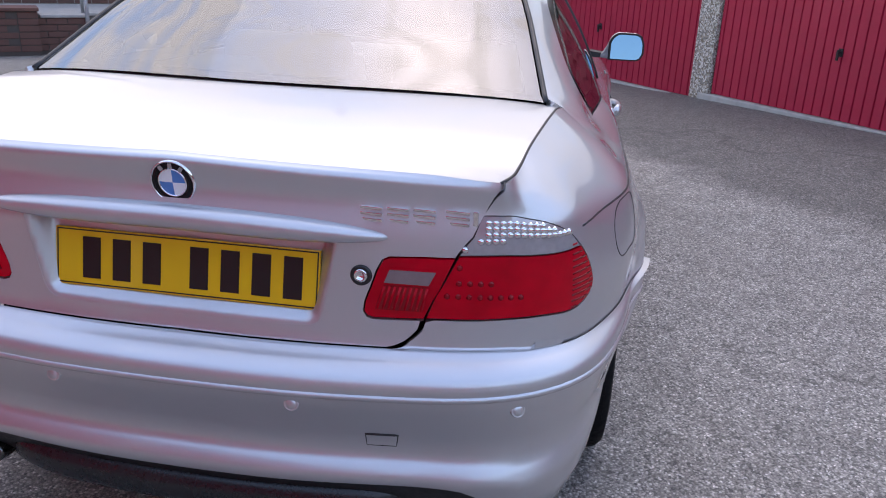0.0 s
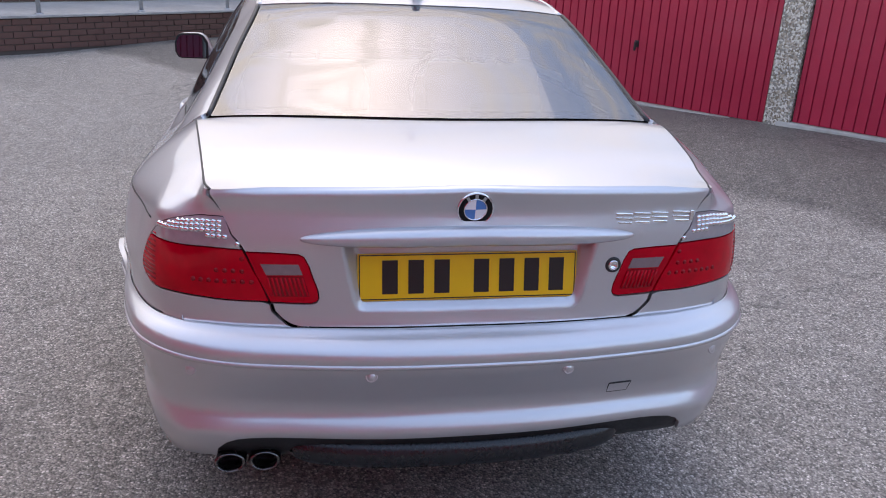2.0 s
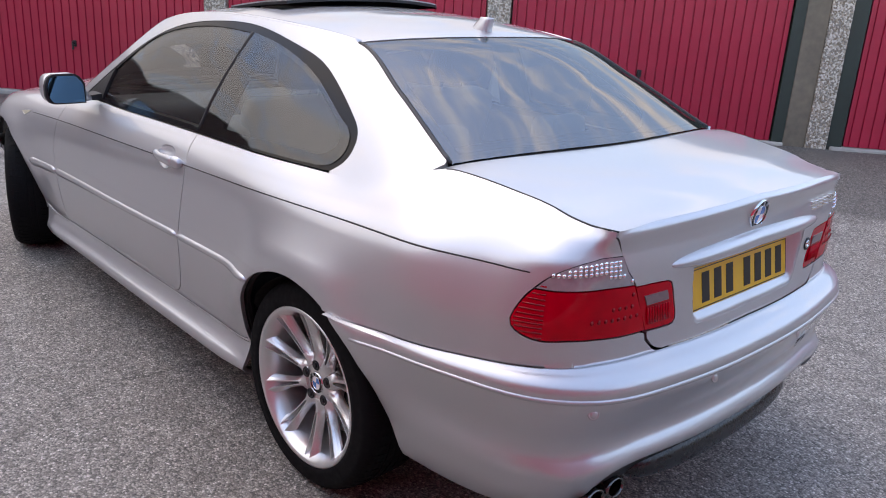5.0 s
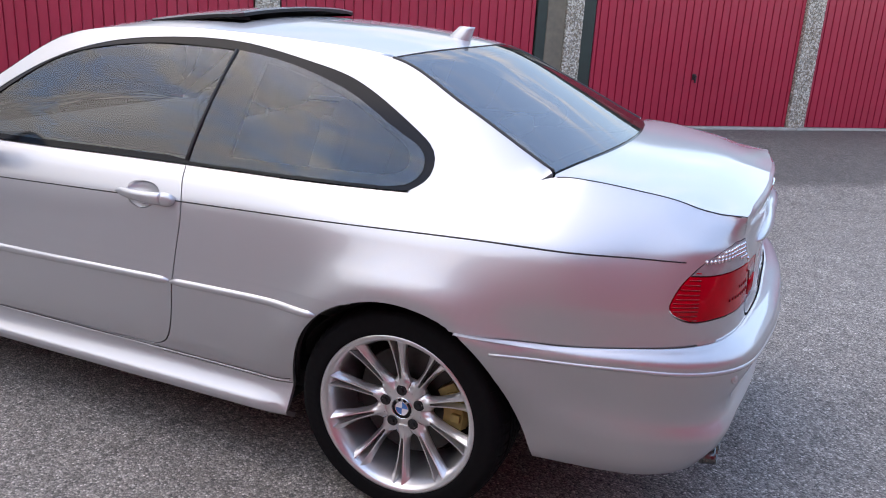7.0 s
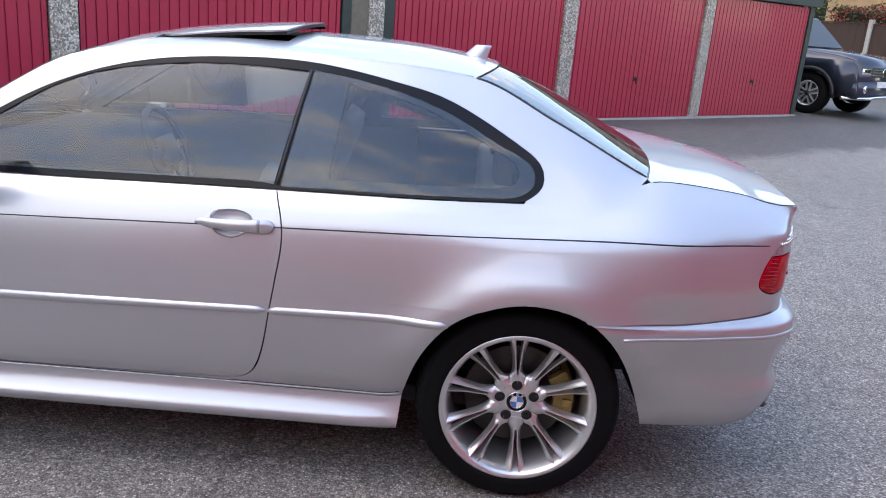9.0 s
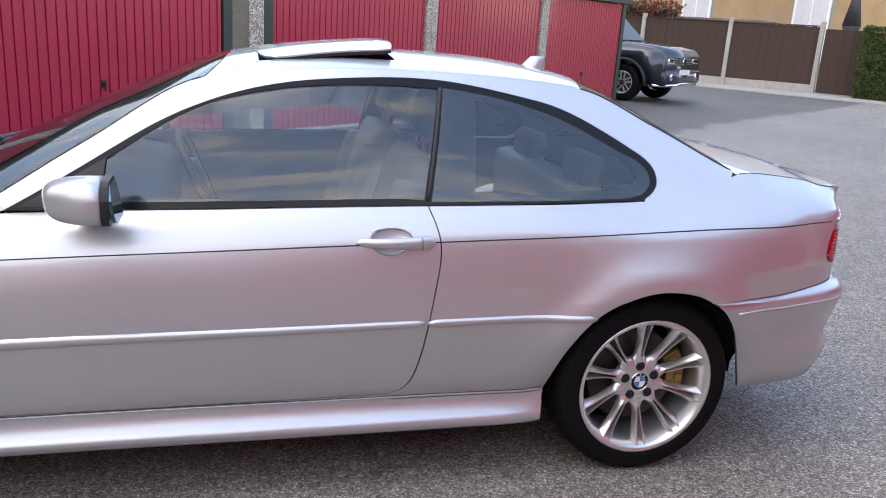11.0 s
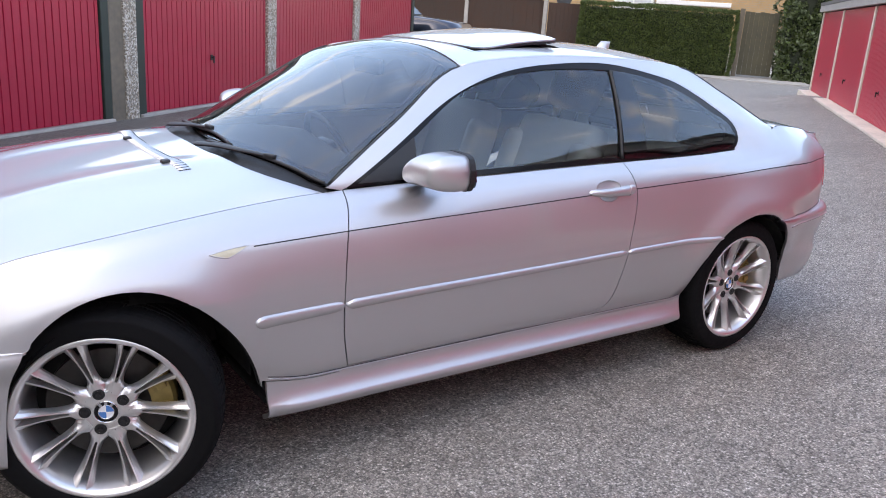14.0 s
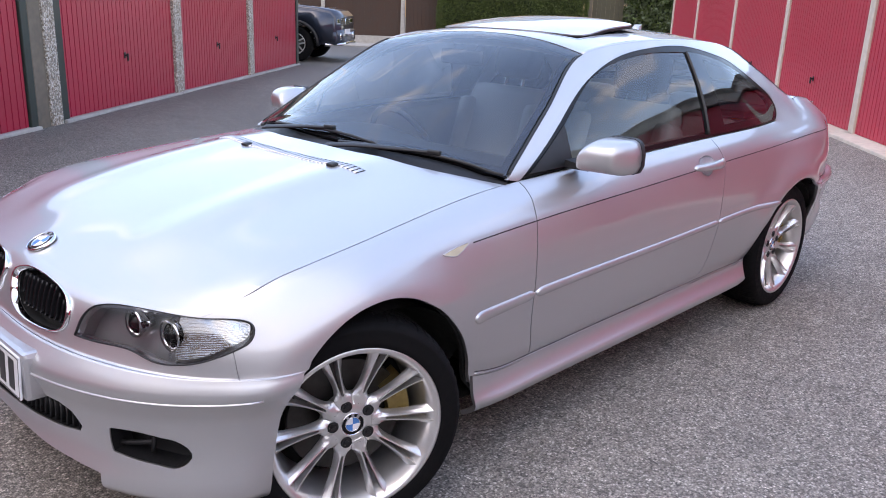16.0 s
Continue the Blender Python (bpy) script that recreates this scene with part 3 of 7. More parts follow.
def skin(p, lift=0.0):
    """Lower body: (a, v * VS) to the world."""
    a, v = p[:, 0], p[:, 1] / VS
    o, z = _ring(a)
    x, y, nx, ny = plan(a)
    off, zz = _cat(o, v) + lift, _cat(z, v)
    for hub, k in ((0.0, 0.029), (2.715, 0.016)):  # swollen wheel arches
        r = np.hypot(x - hub, zz - 0.31)
        off = off + k * np.exp(-((r - 0.375) / 0.078) ** 2) * np.clip((zz - 0.36) / 0.15, 0, 1)
    run = np.clip((x - 0.30) / 0.2, 0, 1) * np.clip((2.40 - x) / 0.2, 0, 1)
    off = off + 0.017 * run * np.exp(-((zz - 0.218) / 0.024) ** 2)  # rolled lower edge of the side skirt
    return np.stack([x + nx * off, y + ny * off, zz], -1)


_av = np.linspace(0, A_MAX, 500)
_sx = skin(np.stack([_av, np.full_like(_av, 4 * VS)], -1))


def a_x(x):
    """Where along the plan the side stands at x."""
    i = (_sx[:, 0] > -0.72) & (_sx[:, 0] < 3.22)
    return np.interp(x, _sx[i, 0], _av[i])


def a_rear(y):
    return np.interp(abs(y), _pl[:5, 1], A_KEYS[:5]) * (1 if y >= 0 else -1)


def v_z(a, z):
    """The v at which the skin has a height, at a."""
    q = np.linspace(0, VN - 1, 221)
    zz = skin(np.stack([np.full_like(q, a), q * VS], -1))[:, 2]
    return float(np.interp(z, zz, q))


def sk(x, z):
    """Skin domain point of the side at x and height z."""
    a = float(a_x(x))
    for _ in range(3):
        v = v_z(a, z)
        a += x - float(skin(np.array([[a, v * VS]]))[0, 0])
    return (a, v_z(a, z) * VS)


def rk(y, z):
    """Skin domain point of the tail at y and height z."""
    a = float(a_rear(y))
    for _ in range(4):
        v = v_z(a, z)
        a += (y - float(skin(np.array([[a, v * VS]]))[0, 1]))
    return (a, v_z(a, z) * VS)


def fk(y, z):
    """Skin domain point of the nose at y and height z."""
    sg = 1 if y >= 0 else -1
    a = A_MAX - abs(y)
    for _ in range(6):
        v = v_z(a, z)
        a += 0.8 * (float(skin(np.array([[a, v * VS]]))[0, 1]) - abs(y))
    v = v_z(a, z) * VS
    return (a, v) if sg > 0 else (2 * A_MAX - a, v)


# shoulder line, top edge of the lower body, against x
_T = skin(np.stack([_av, np.full_like(_av, (VN - 1) * VS)], -1))
_ti = (_T[:, 0] > -0.60) & (_T[:, 0] < 2.9)
t_y = lambda x: np.interp(x, _T[_ti, 0], _T[_ti, 1])
t_z = lambda x: np.interp(x, _T[_ti, 0], _T[_ti, 2])

RAIL_X = [2.06, 1.75, 1.436, 1.2, 0.9, 0.7, 0.45, 0.214, -0.05, -0.341, -0.5]
r_z = spline(RAIL_X, [.876, 1.078, 1.260, 1.293, 1.308, 1.306, 1.296, 1.274, 1.163, 1.024, .96])
r_y = spline(RAIL_X, [.712, .628, .540, .535, .540, .540, .530, .512, .566, .628, .66])
c_z = spline([2.3, 2.19, 1.8, 1.5, 1.36, 1.1, 0.85, 0.5, 0.2, 0.12, -0.15, -0.42, -0.55],
             [.885, .938, 1.135, 1.268, 1.315, 1.345, 1.353, 1.345, 1.314, 1.296, 1.178, 1.046, .99])


def top(p, lift=0.0):
    """Roof and screens: (x, y) to the world."""
    x, y = p[:, 0], p[:, 1]
    k = np.clip(np.abs(y) / r_y(x), 0, 1.1)
    z = c_z(x) - (c_z(x) - r_z(x)) * k ** 2.3
    return np.stack([x, y, z + lift], -1)


def side(p, lift=0.0):
    """Side of the cabin: (x, z) to the world."""
    x, z = p[:, 0], p[:, 1]
    zb, yb = t_z(x), t_y(x)
    w = np.clip((z - zb) / np.maximum(r_z(x) - zb, 0.02), -0.3, 1.1)
    y = yb + (r_y(x) - yb) * w + 0.055 * np.clip(r_z(x) - zb, 0, 0.4) * 4 * w * (1 - w)
    return np.stack([x, y + lift, z], -1)


_hi = np.flatnonzero((_av > a_x(1.99)) & (_T[:, 1] > 0.60))[::6]
h_y, h_e = spline(_T[_hi, 0], _T[_hi, 1]), spline(_T[_hi, 0], _T[_hi, 2])
h_c = spline([2.0, 2.3, 2.7, 3.0, 3.15, 3.245, 3.32], [.957, .926, .872, .806, .760, .722, .68])
_di = np.flatnonzero((_T[:, 0] < -0.28) & (_T[:, 1] > 0.575))[::4]
d_y, d_e = spline(_T[_di, 0], _T[_di, 1]), spline(_T[_di, 0], _T[_di, 2])
d_c = spline([-0.30, -0.45, -0.65, -0.8, -0.88], [1.048, 1.036, 1.020, 1.000, .982])


_ni = np.flatnonzero(_T[:, 0] > 3.015)[::-1][::3]
nose_x, nose_z = (lambda y: np.interp(y, _T[_ni, 1], _T[_ni, 0])), (lambda y: np.interp(y, _T[_ni, 1], _T[_ni, 2]))
_ri = np.flatnonzero((_T[:, 0] < -0.70) & (_av < A_KEYS[3] + 0.02))
tail_x, tail_z = (lambda y: np.interp(y, _T[_ri, 1], _T[_ri, 0])), (lambda y: np.interp(y, _T[_ri, 1], _T[_ri, 2]))


def bonnet(p, lift=0.0):
    x, y = p[:, 0], p[:, 1]
    k = np.clip(np.abs(y) / h_y(x), 0, 1.05)
    ridge = 0.012 * np.exp(-((np.abs(y) - 0.33) / 0.09) ** 2) * np.clip((x - 2.1) / 0.3, 0, 1)
    z0 = lambda q: h_c(q) - (h_c(q) - h_e(q)) * np.clip(np.abs(y) / h_y(q), 0, 1.05) ** 2.4
    xn = nose_x(np.abs(y))
    w = np.clip((x - xn + 0.22) / 0.22, 0, 1)
    w = w * w * (3 - 2 * w) * np.clip((0.75 - np.abs(y)) / 0.016, 0, 1)
    return np.stack([x, y, z0(x) + (nose_z(np.abs(y)) - z0(xn)) * w + ridge * (1 - w) + lift], -1)


def deck(p, lift=0.0):
    x, y = p[:, 0], p[:, 1]
    k = np.clip(np.abs(y) / d_y(x), 0, 1.05)
    z0 = lambda q: d_c(q) - (d_c(q) - d_e(q)) * np.clip(np.abs(y) / d_y(q), 0, 1.05) ** 2.6
    xr = tail_x(np.abs(y))
    w = np.clip((xr + 0.16 - x) / 0.16, 0, 1)
    w = w * w * (3 - 2 * w)
    return np.stack([x, y, z0(x) + (tail_z(np.abs(y)) - z0(xr)) * w + lift], -1)


# ---- panels cut from the surfaces ----
from mathutils.geometry import delaunay_2d_cdt


def dense(pts, step, closed=True):
    out = []
    for p, q in zip(pts, pts[1:] + (pts[:1] if closed else [])):
        k = max(1, int(math.hypot(q[0] - p[0], q[1] - p[1]) / step))
        out += [(p[0] + (q[0] - p[0]) * i / k, p[1] + (q[1] - p[1]) * i / k) for i in range(k)]
    return out if closed else out + [pts[-1]]


def inside(poly, pts):
    pl, x, y = np.array(poly), pts[:, 0], pts[:, 1]
    res = np.zeros(len(pts), bool)
    for (x0, y0), (x1, y1) in zip(pl, np.roll(pl, -1, 0)):
        c = (y0 > y) != (y1 > y)
        res ^= c & (x < (x1 - x0) * (y - y0) / (y1 - y0 + 1e-12) + x0)
    return res


def inset_poly(poly, d):
    p = np.array(poly)
    area = np.sum(p[:, 0] * np.roll(p[:, 1], -1) - np.roll(p[:, 0], -1) * p[:, 1])
    t = np.roll(p, -1, 0) - np.roll(p, 1, 0)
    t /= np.linalg.norm(t, axis=1)[:, None] + 1e-9
    nrm = np.stack([-t[:, 1], t[:, 0]], -1) * (1 if area > 0 else -1)
    return [tuple(q) for q in p + nrm * d]


def normals_of(surf, p, lift):
    e = 2e-3
    du = surf(p + (e, 0), lift) - surf(p - (e, 0), lift)
    dv = surf(p + (0, e), lift) - surf(p - (0, e), lift)
    nn = np.cross(du, dv)
    return nn / (np.linalg.norm(nn, axis=1)[:, None] + 1e-12)


CORE = np.array((1.25, 0.0, 0.55))


def panel(name, border, surf, mat, parent, label="", holes=(), step=0.03, gap=0.002, thick=0.014, lift=0.0, flip=False, edge=0.012, bend=None):
    """A sheet with returned edges, cut from a surface along a border. flip: the same on the right side of the car."""
    rings = [inset_poly(dense(list(border), edge), gap)] + [inset_poly(dense(list(h), edge), -gap) for h in holes]
    pts, edges = [], []
    for r in rings:
        b = len(pts)
        pts += r
        edges += [(b + i, b + (i + 1) % len(r)) for i in range(len(r))]
    ring = np.array(rings[0])
    lo, hi = ring.min(0), ring.max(0)
    gx, gy = np.meshgrid(np.arange(lo[0] + step / 2, hi[0], step), np.arange(lo[1] + step / 2, hi[1], step))
    grid = np.stack([gx.ravel(), gy.ravel()], -1)
    ok = inside(rings[0], grid)
    for r in rings[1:]:
        ok &= ~inside(r, grid)
    grid = grid[ok]
    if len(grid):
        bp = np.array(pts)
        far = np.array([np.min(np.sum((bp - g) ** 2, 1)) for g in grid]) > (0.45 * step) ** 2
        grid = grid[far]
    co, _, faces, _, _, _ = delaunay_2d_cdt([Vector(q) for q in pts] + [Vector(q) for q in grid], edges, [], 0, 1e-6)
    co = np.array([tuple(c) for c in co])
    cen = np.array([co[list(f)].mean(0) for f in faces])
    ok = inside(rings[0], cen)
    for r in rings[1:]:
        ok &= ~inside(r, cen)
    faces = [tuple(f) for f, k in zip(faces, ok) if k]
    pos, nor = surf(co, lift), normals_of(surf, co, lift)
    if bend is not None:
        nor = bend(co, nor)
    if np.mean(np.sum(nor * (pos - CORE), 1)) < 0:
        nor, faces = -nor, [f[::-1] for f in faces]
    fa = np.array(faces)
    turn = np.sum(np.cross(pos[fa[:, 1]] - pos[fa[:, 0]], pos[fa[:, 2]] - pos[fa[:, 0]]) * nor[fa[:, 0]])
    if turn < 0:
        faces = [f[::-1] for f in faces]
    count = {}
    for f in faces:
        for i in range(3):
            e = (f[i], f[(i + 1) % 3])
            count[e] = count.get(e, 0) + 1
    rim = [e for e in count if (e[1], e[0]) not in count]
    idx, verts, nrm = {}, list(pos), list(nor)
    for k in {q for e in rim for q in e}:
        idx[k] = len(verts)
        verts += [pos[k], pos[k] - nor[k] * thick]
        nrm += [nor[k], nor[k]]
    faces += [(idx[e[1]], idx[e[0]], idx[e[0]] + 1, idx[e[1]] + 1) for e in rim]
    verts, nrm = np.array(verts), np.array(nrm)
    if flip:
        verts, nrm, faces = verts * (1, -1, 1), nrm * (1, -1, 1), [f[::-1] for f in faces]
    me = mesh_from(name, verts, faces, mat, True)
    top_n = len(pos)
    ln = []
    for poly in me.polygons:
        for k in poly.vertices:
            ln.append(tuple(nrm[k]) if k < top_n else tuple(poly.normal))
    me.normals_split_custom_set(ln)
    return obj(name, me, parent, label)


def moulding(name, line, surf, mat, parent, width=0.03, high=0.008, label="", flip=False, step=0.02, taper=0.0, lift=0.0, shape=((-0.5, 0), (-0.38, 0.75), (0, 1), (0.38, 0.75), (0.5, 0))):
    """A strip laid along a line of a surface's domain."""
    q = np.array(dense(list(line), step, False))
    t = np.gradient(q, axis=0)
    t /= np.linalg.norm(t, axis=1)[:, None] + 1e-9
    nr = np.stack([-t[:, 1], t[:, 0]], -1)
    k = len(q)
    w = np.full(k, width)
    if taper:
        s = np.r_[0, np.cumsum(np.linalg.norm(np.diff(q, axis=0), axis=1))]
        w = width * np.clip(np.minimum(s, s[-1] - s) / taper, 0.12, 1) ** 0.5
    cols = []
    base = surf(q, lift)
    nn = normals_of(surf, q, lift)
    if np.mean(np.sum(nn * (base - CORE), 1)) < 0:
        nn = -nn
    for c, h in shape:
        cols.append(surf(q + nr * (w * c)[:, None], lift) + nn * (h * high - (0.002 if h == 0 else 0)))
    m = len(shape)
    verts = np.stack(cols, 1).reshape(-1, 3)
    faces = [(i * m + j, (i + 1) * m + j, (i + 1) * m + j + 1, i * m + j + 1) for i in range(k - 1) for j in range(m - 1)]
    faces += [tuple(range(m)), tuple((k - 1) * m + j for j in reversed(range(m)))]
    if flip:
        verts = verts * (1, -1, 1)
    bm = bmesh.new()
    vs = [bm.verts.new(v) for v in verts]
    for f in faces:
        bm.faces.new([vs[i] for i in f])
    return bm_obj(name, bm, mat, parent, label, shade=True)


def curve(pts, k=10):
    """A smooth line through a few points."""
    p = np.array(pts, float)
    s = np.r_[0, np.cumsum(np.linalg.norm(np.diff(p, axis=0), axis=1))]
    fx, fy = natural(s, p[:, 0]), natural(s, p[:, 1])
    q = np.linspace(0, s[-1], k * (len(pts) - 1) + 1)
    return list(zip(fx(q).tolist(), fy(q).tolist()))


car = thing("car", "silver two-door coupe parked on tarmac, sunroof tilted open", "car")

V = lambda k: k * VS
REAR_ARCH = curve([(0.362, 0.302), (0.317, 0.456), (0.208, 0.605), (0.116, 0.651), (0.016, 0.672), (-0.080, 0.665), (-0.186, 0.625), (-0.274, 0.535), (-0.339, 0.417), (-0.392, 0.272)], 5)
FRONT_ARCH = curve([(2.298, 0.300), (2.344, 0.415), (2.444, 0.555), (2.545, 0.639), (2.623, 0.675), (2.723, 0.687), (2.812, 0.667), (2.892, 0.614), (2.945, 0.548), (2.985, 0.40), (2.995, 0.19)], 5)
R_SPLIT = min(range(len(REAR_ARCH)), key=lambda i: abs(REAR_ARCH[i][0] + 0.186))  # where the bumper takes over
F_SPLIT = min(range(len(FRONT_ARCH)), key=lambda i: abs(FRONT_ARCH[i][1] - 0.548) + (FRONT_ARCH[i][0] < 2.8))

# lines shared by neighbouring panels, in x and height
GAP_REAR = [(0.775, 0.921), (0.745, 0.83), (0.752, 0.70), (0.775, 0.55), (0.80, 0.42), (0.832, 0.355), (0.885, 0.327)]  # back of the door
GAP_FRONT = [(1.985, 0.885), (2.018, 0.775), (2.035, 0.60), (2.030, 0.45), (2.004, 0.315)]  # front of the door
DOOR_LOW = [(0.885, 0.327), (1.4, 0.318), (2.004, 0.315)]


SCOOP = curve([sk(0.848, 0.805), sk(0.832, 0.828), sk(0.842, 0.852), sk(0.872, 0.862), (sk(0.915, 0.862)), sk(0.948, 0.852), sk(0.956, 0.828), sk(0.945, 0.805), sk(0.918, 0.790), sk(0.875, 0.790), sk(0.848, 0.805)], 4)[:-1]


def shoulder_normal(x):
    """Normal shared by the quarter's top edge and what stands on it, at x."""
    q = np.stack([a_x(x), np.full(len(x), (VN - 1.02) * VS)], -1)
    n1 = normals_of(skin, q, 0.0)
    n1 *= np.sign(n1[:, 2])[:, None]
    n2 = normals_of(side, np.stack([x, t_z(x) + 0.01], -1), 0.0)
    n2 *= np.sign(n2[:, 1])[:, None]
    n3 = np.array((-0.05, 0.12, 0.99))
    w = np.clip((x + 0.44) / 0.14, 0, 1)[:, None]
    m = n1 + n2 * w + n3 * (1 - w) * 0.3
    return m / np.linalg.norm(m, axis=1)[:, None]


def mixed(nor, m, w):
    w = (w * w * (3 - 2 * w))[:, None]
    r = nor * (1 - w) + m * w
    return r / np.linalg.norm(r, axis=1)[:, None]


def quarter_bend(p, nor):
    x = np.clip(skin(p)[:, 0], -0.66, 0.2)
    nor = nor * np.sign(np.sum(nor * (skin(p) - CORE), 1))[:, None]
    return mixed(nor, shoulder_normal(x), np.clip((p[:, 1] / VS - 9.4) / 1.6, 0, 1) * np.clip((0.12 - x) / 0.15, 0, 1) * np.clip((skin(p)[:, 0] + 0.72) / 0.12, 0, 1))


def pillar_bend(p, nor):
    nor = nor * np.sign(nor[:, 1])[:, None]
    x = np.clip(p[:, 0], -0.335, 0.2)
    h = np.maximum(r_z(x) - t_z(x), 0.06)
    return mixed(nor, shoulder_normal(x), np.clip(1 - (p[:, 1] - t_z(x)) / (0.45 * h), 0, 1) * np.clip((0.12 - p[:, 0]) / 0.15, 0, 1))


def body_side(flip):
    S = lambda pts: [sk(x, z) for x, z in pts]
    top_line = lambda x0, x1, k=14: [(float(a_x(x0 + (x1 - x0) * i / k)), V(11)) for i in range(k + 1)]
    gr, gf, dl = S(curve(GAP_REAR)), S(curve(GAP_FRONT)), S(curve(DOOR_LOW, 6))
    gr[0], gf[0] = (gr[0][0], V(11)), (gf[0][0], V(11))
    # door
    panel("door", gr + dl[1:] + gf[::-1][1:] + top_line(1.985, 0.775)[1:-1], skin, SILVER, car, "", flip=flip, holes=[SCOOP])
    # sill skirt
    sill_top = [(float(a_x(0.36)), V(2.05)), (float(a_x(0.60)), V(2.05)), (float(a_x(0.87)), V(2.05))] + [(p, q - 0.001) for p, q in dl] + [(float(a_x(2.03)), V(2.05)), (float(a_x(2.285)), V(2.05))]
    sill_bot = [(a, V(0.1)) for a in np.linspace(a_x(2.275), a_x(0.375), 30)]
    panel("sill_skirt", sill_top + sill_bot, skin, SILVER, car, "silver side skirt", flip=flip)
    # rear quarter
    ra = S(REAR_ARCH[:R_SPLIT + 1])  # front foot of the arch round to the bumper
    bump = [(a, V(5.5)) for a in np.linspace(ra[-1][0], a_x(-0.63), 14)]
    lampcut = TAIL_CUT(flip=False)
    low = [(a, V(2.05)) for a in np.linspace(gr[-1][0], ra[0][0], 20)]
    tl = [(a, V(11)) for a in np.linspace(RQ_TOP, a_x(0.775), 26)]
    panel("rear_quarter", gr + [(gr[-1][0], V(2.05))] + low[1:] + ra + bump[1:] + lampcut + tl[:-1], skin, SILVER, car, flip=flip, bend=quarter_bend)
    # front wing
    fa = S(FRONT_ARCH[:F_SPLIT + 1])
    wing_low = [(a, V(2.05)) for a in np.linspace(gf[-1][0], fa[0][0], 12)]
    panel("front_wing", gf + wing_low + fa[:-1] + [(fa[-1][0], V(5.5)), (float(a_x(3.095)), V(5.5))] + HEAD_EDGE + [(a, V(11)) for a in np.linspace(HOOD_CORNER, a_x(1.985), 30)][:-1], skin, SILVER, car, flip=flip)
    # rub strips, waist line
    for x0, x1 in ((0.235, 0.775), (0.783, 2.03), (2.038, 2.336)):
        xs = np.linspace(x0, x1, 24)
        moulding("rub_strip", S([(x, 0.588 - 0.0255 * (x - 0.235)) for x in xs]), skin, SILVER, car, 0.027, 0.0085, "silver rub strip", flip, taper=0.02)
    WAIST = curve([(-0.712, 0.868), (-0.3, 0.868), (0.1, 0.851), (0.75, 0.825), (1.4, 0.80), (2.02, 0.775), (2.33, 0.763)])
    # black strips paint the shade of the waist and sill grooves
    moulding("waist_line", S(WAIST), skin, BLACK, car, 0.006, 0.0012, "black strip for the waist groove's shade", flip)
    moulding("sill_groove_shade", [(a, V(2.32)) for a in np.linspace(a_x(0.37), a_x(2.28), 30)], skin, BLACK, car, 0.004, 0.0022, "", flip)
    moulding("sill_bead", [(a, V(2.18)) for a in np.linspace(a_x(0.37), a_x(2.28), 30)], skin, SILVER, car, 0.006, 0.003, "", flip)
    # near-black shell added behind the gaps, its colour gives them their shade
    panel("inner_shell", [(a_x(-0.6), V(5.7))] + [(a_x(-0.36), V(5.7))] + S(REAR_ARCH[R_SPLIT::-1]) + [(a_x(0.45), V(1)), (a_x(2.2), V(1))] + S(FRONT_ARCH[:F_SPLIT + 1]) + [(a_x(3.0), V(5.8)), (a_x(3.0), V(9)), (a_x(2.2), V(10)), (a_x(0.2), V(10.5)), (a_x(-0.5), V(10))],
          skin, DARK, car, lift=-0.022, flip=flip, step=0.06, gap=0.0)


# tail-lamp outline on the left of the tail (y, z), and where it meets the side
def TAIL_CUT(flip):
    """From the bumper line up round the lamp to the lid corner."""
    return [(float(a_x(-0.63)), V(5.5)), (rk(0.40, 0.66)[0], V(5.5)), rk(0.430, 0.668), rk(0.452, 0.69), rk(0.457, 0.708)] + LAMP_OUT + [rk(0.582, 0.955), (rk(0.582, 0.955)[0], V(11))]


LAMP_OUT = curve([rk(0.459, 0.714), rk(0.56, 0.716), rk(0.68, 0.719), sk(-0.715, 0.728), sk(-0.692, 0.75), sk(-0.700, 0.79), sk(-0.735, 0.845), rk(0.665, 0.89), rk(0.61, 0.905), rk(0.548, 0.908)], 6)[1:]
RQ_TOP = rk(0.582, 0.955)[0]
HOOD_CORNER = fk(0.709, 0.706)[0] - 0.085
_hl = [fk(0.372, 0.595), fk(0.382, 0.636), fk(0.408, 0.672), fk(0.46, 0.686), fk(0.56, 0.692), fk(0.690, 0.692), sk(3.058, 0.689), sk(3.037, 0.674), sk(3.048, 0.645), sk(3.079, 0.626), fk(0.726, 0.598), fk(0.678, 0.585), fk(0.615, 0.584), fk(0.560, 0.597), fk(0.46, 0.596)]
HL = curve(_hl + _hl[:1], 6)[:-1]  # headlamp outline
_near = lambda p: min(range(len(HL)), key=lambda i: math.hypot(HL[i][0] - p[0], HL[i][1] - p[1]))
HL_TOP, HL_TAIL = _near(_hl[5]), _near(_hl[9])
HEAD_EDGE = [sk(3.089, 0.619)] + HL[HL_TAIL:HL_TOP - 1:-1]


def cut_at(poly, z0, above):
    """The part of a skin outline above or below a height."""
    q = dense(list(poly), 0.006)
    z = skin(np.array(q))[:, 2] - z0
    z = z if above else -z
    out = []
    for i in range(len(q)):
        j = (i + 1) % len(q)
        if z[i] >= 0:
            out.append(q[i])
        if (z[i] >= 0) != (z[j] >= 0):
            t = z[i] / (z[i] - z[j])
            out.append((q[i][0] + (q[j][0] - q[i][0]) * t, q[i][1] + (q[j][1] - q[i][1]) * t))
    return out


LAMP_BEND = rk(0.655, 0.85)[0] + 0.085  # where the lens turns from the tail to the side
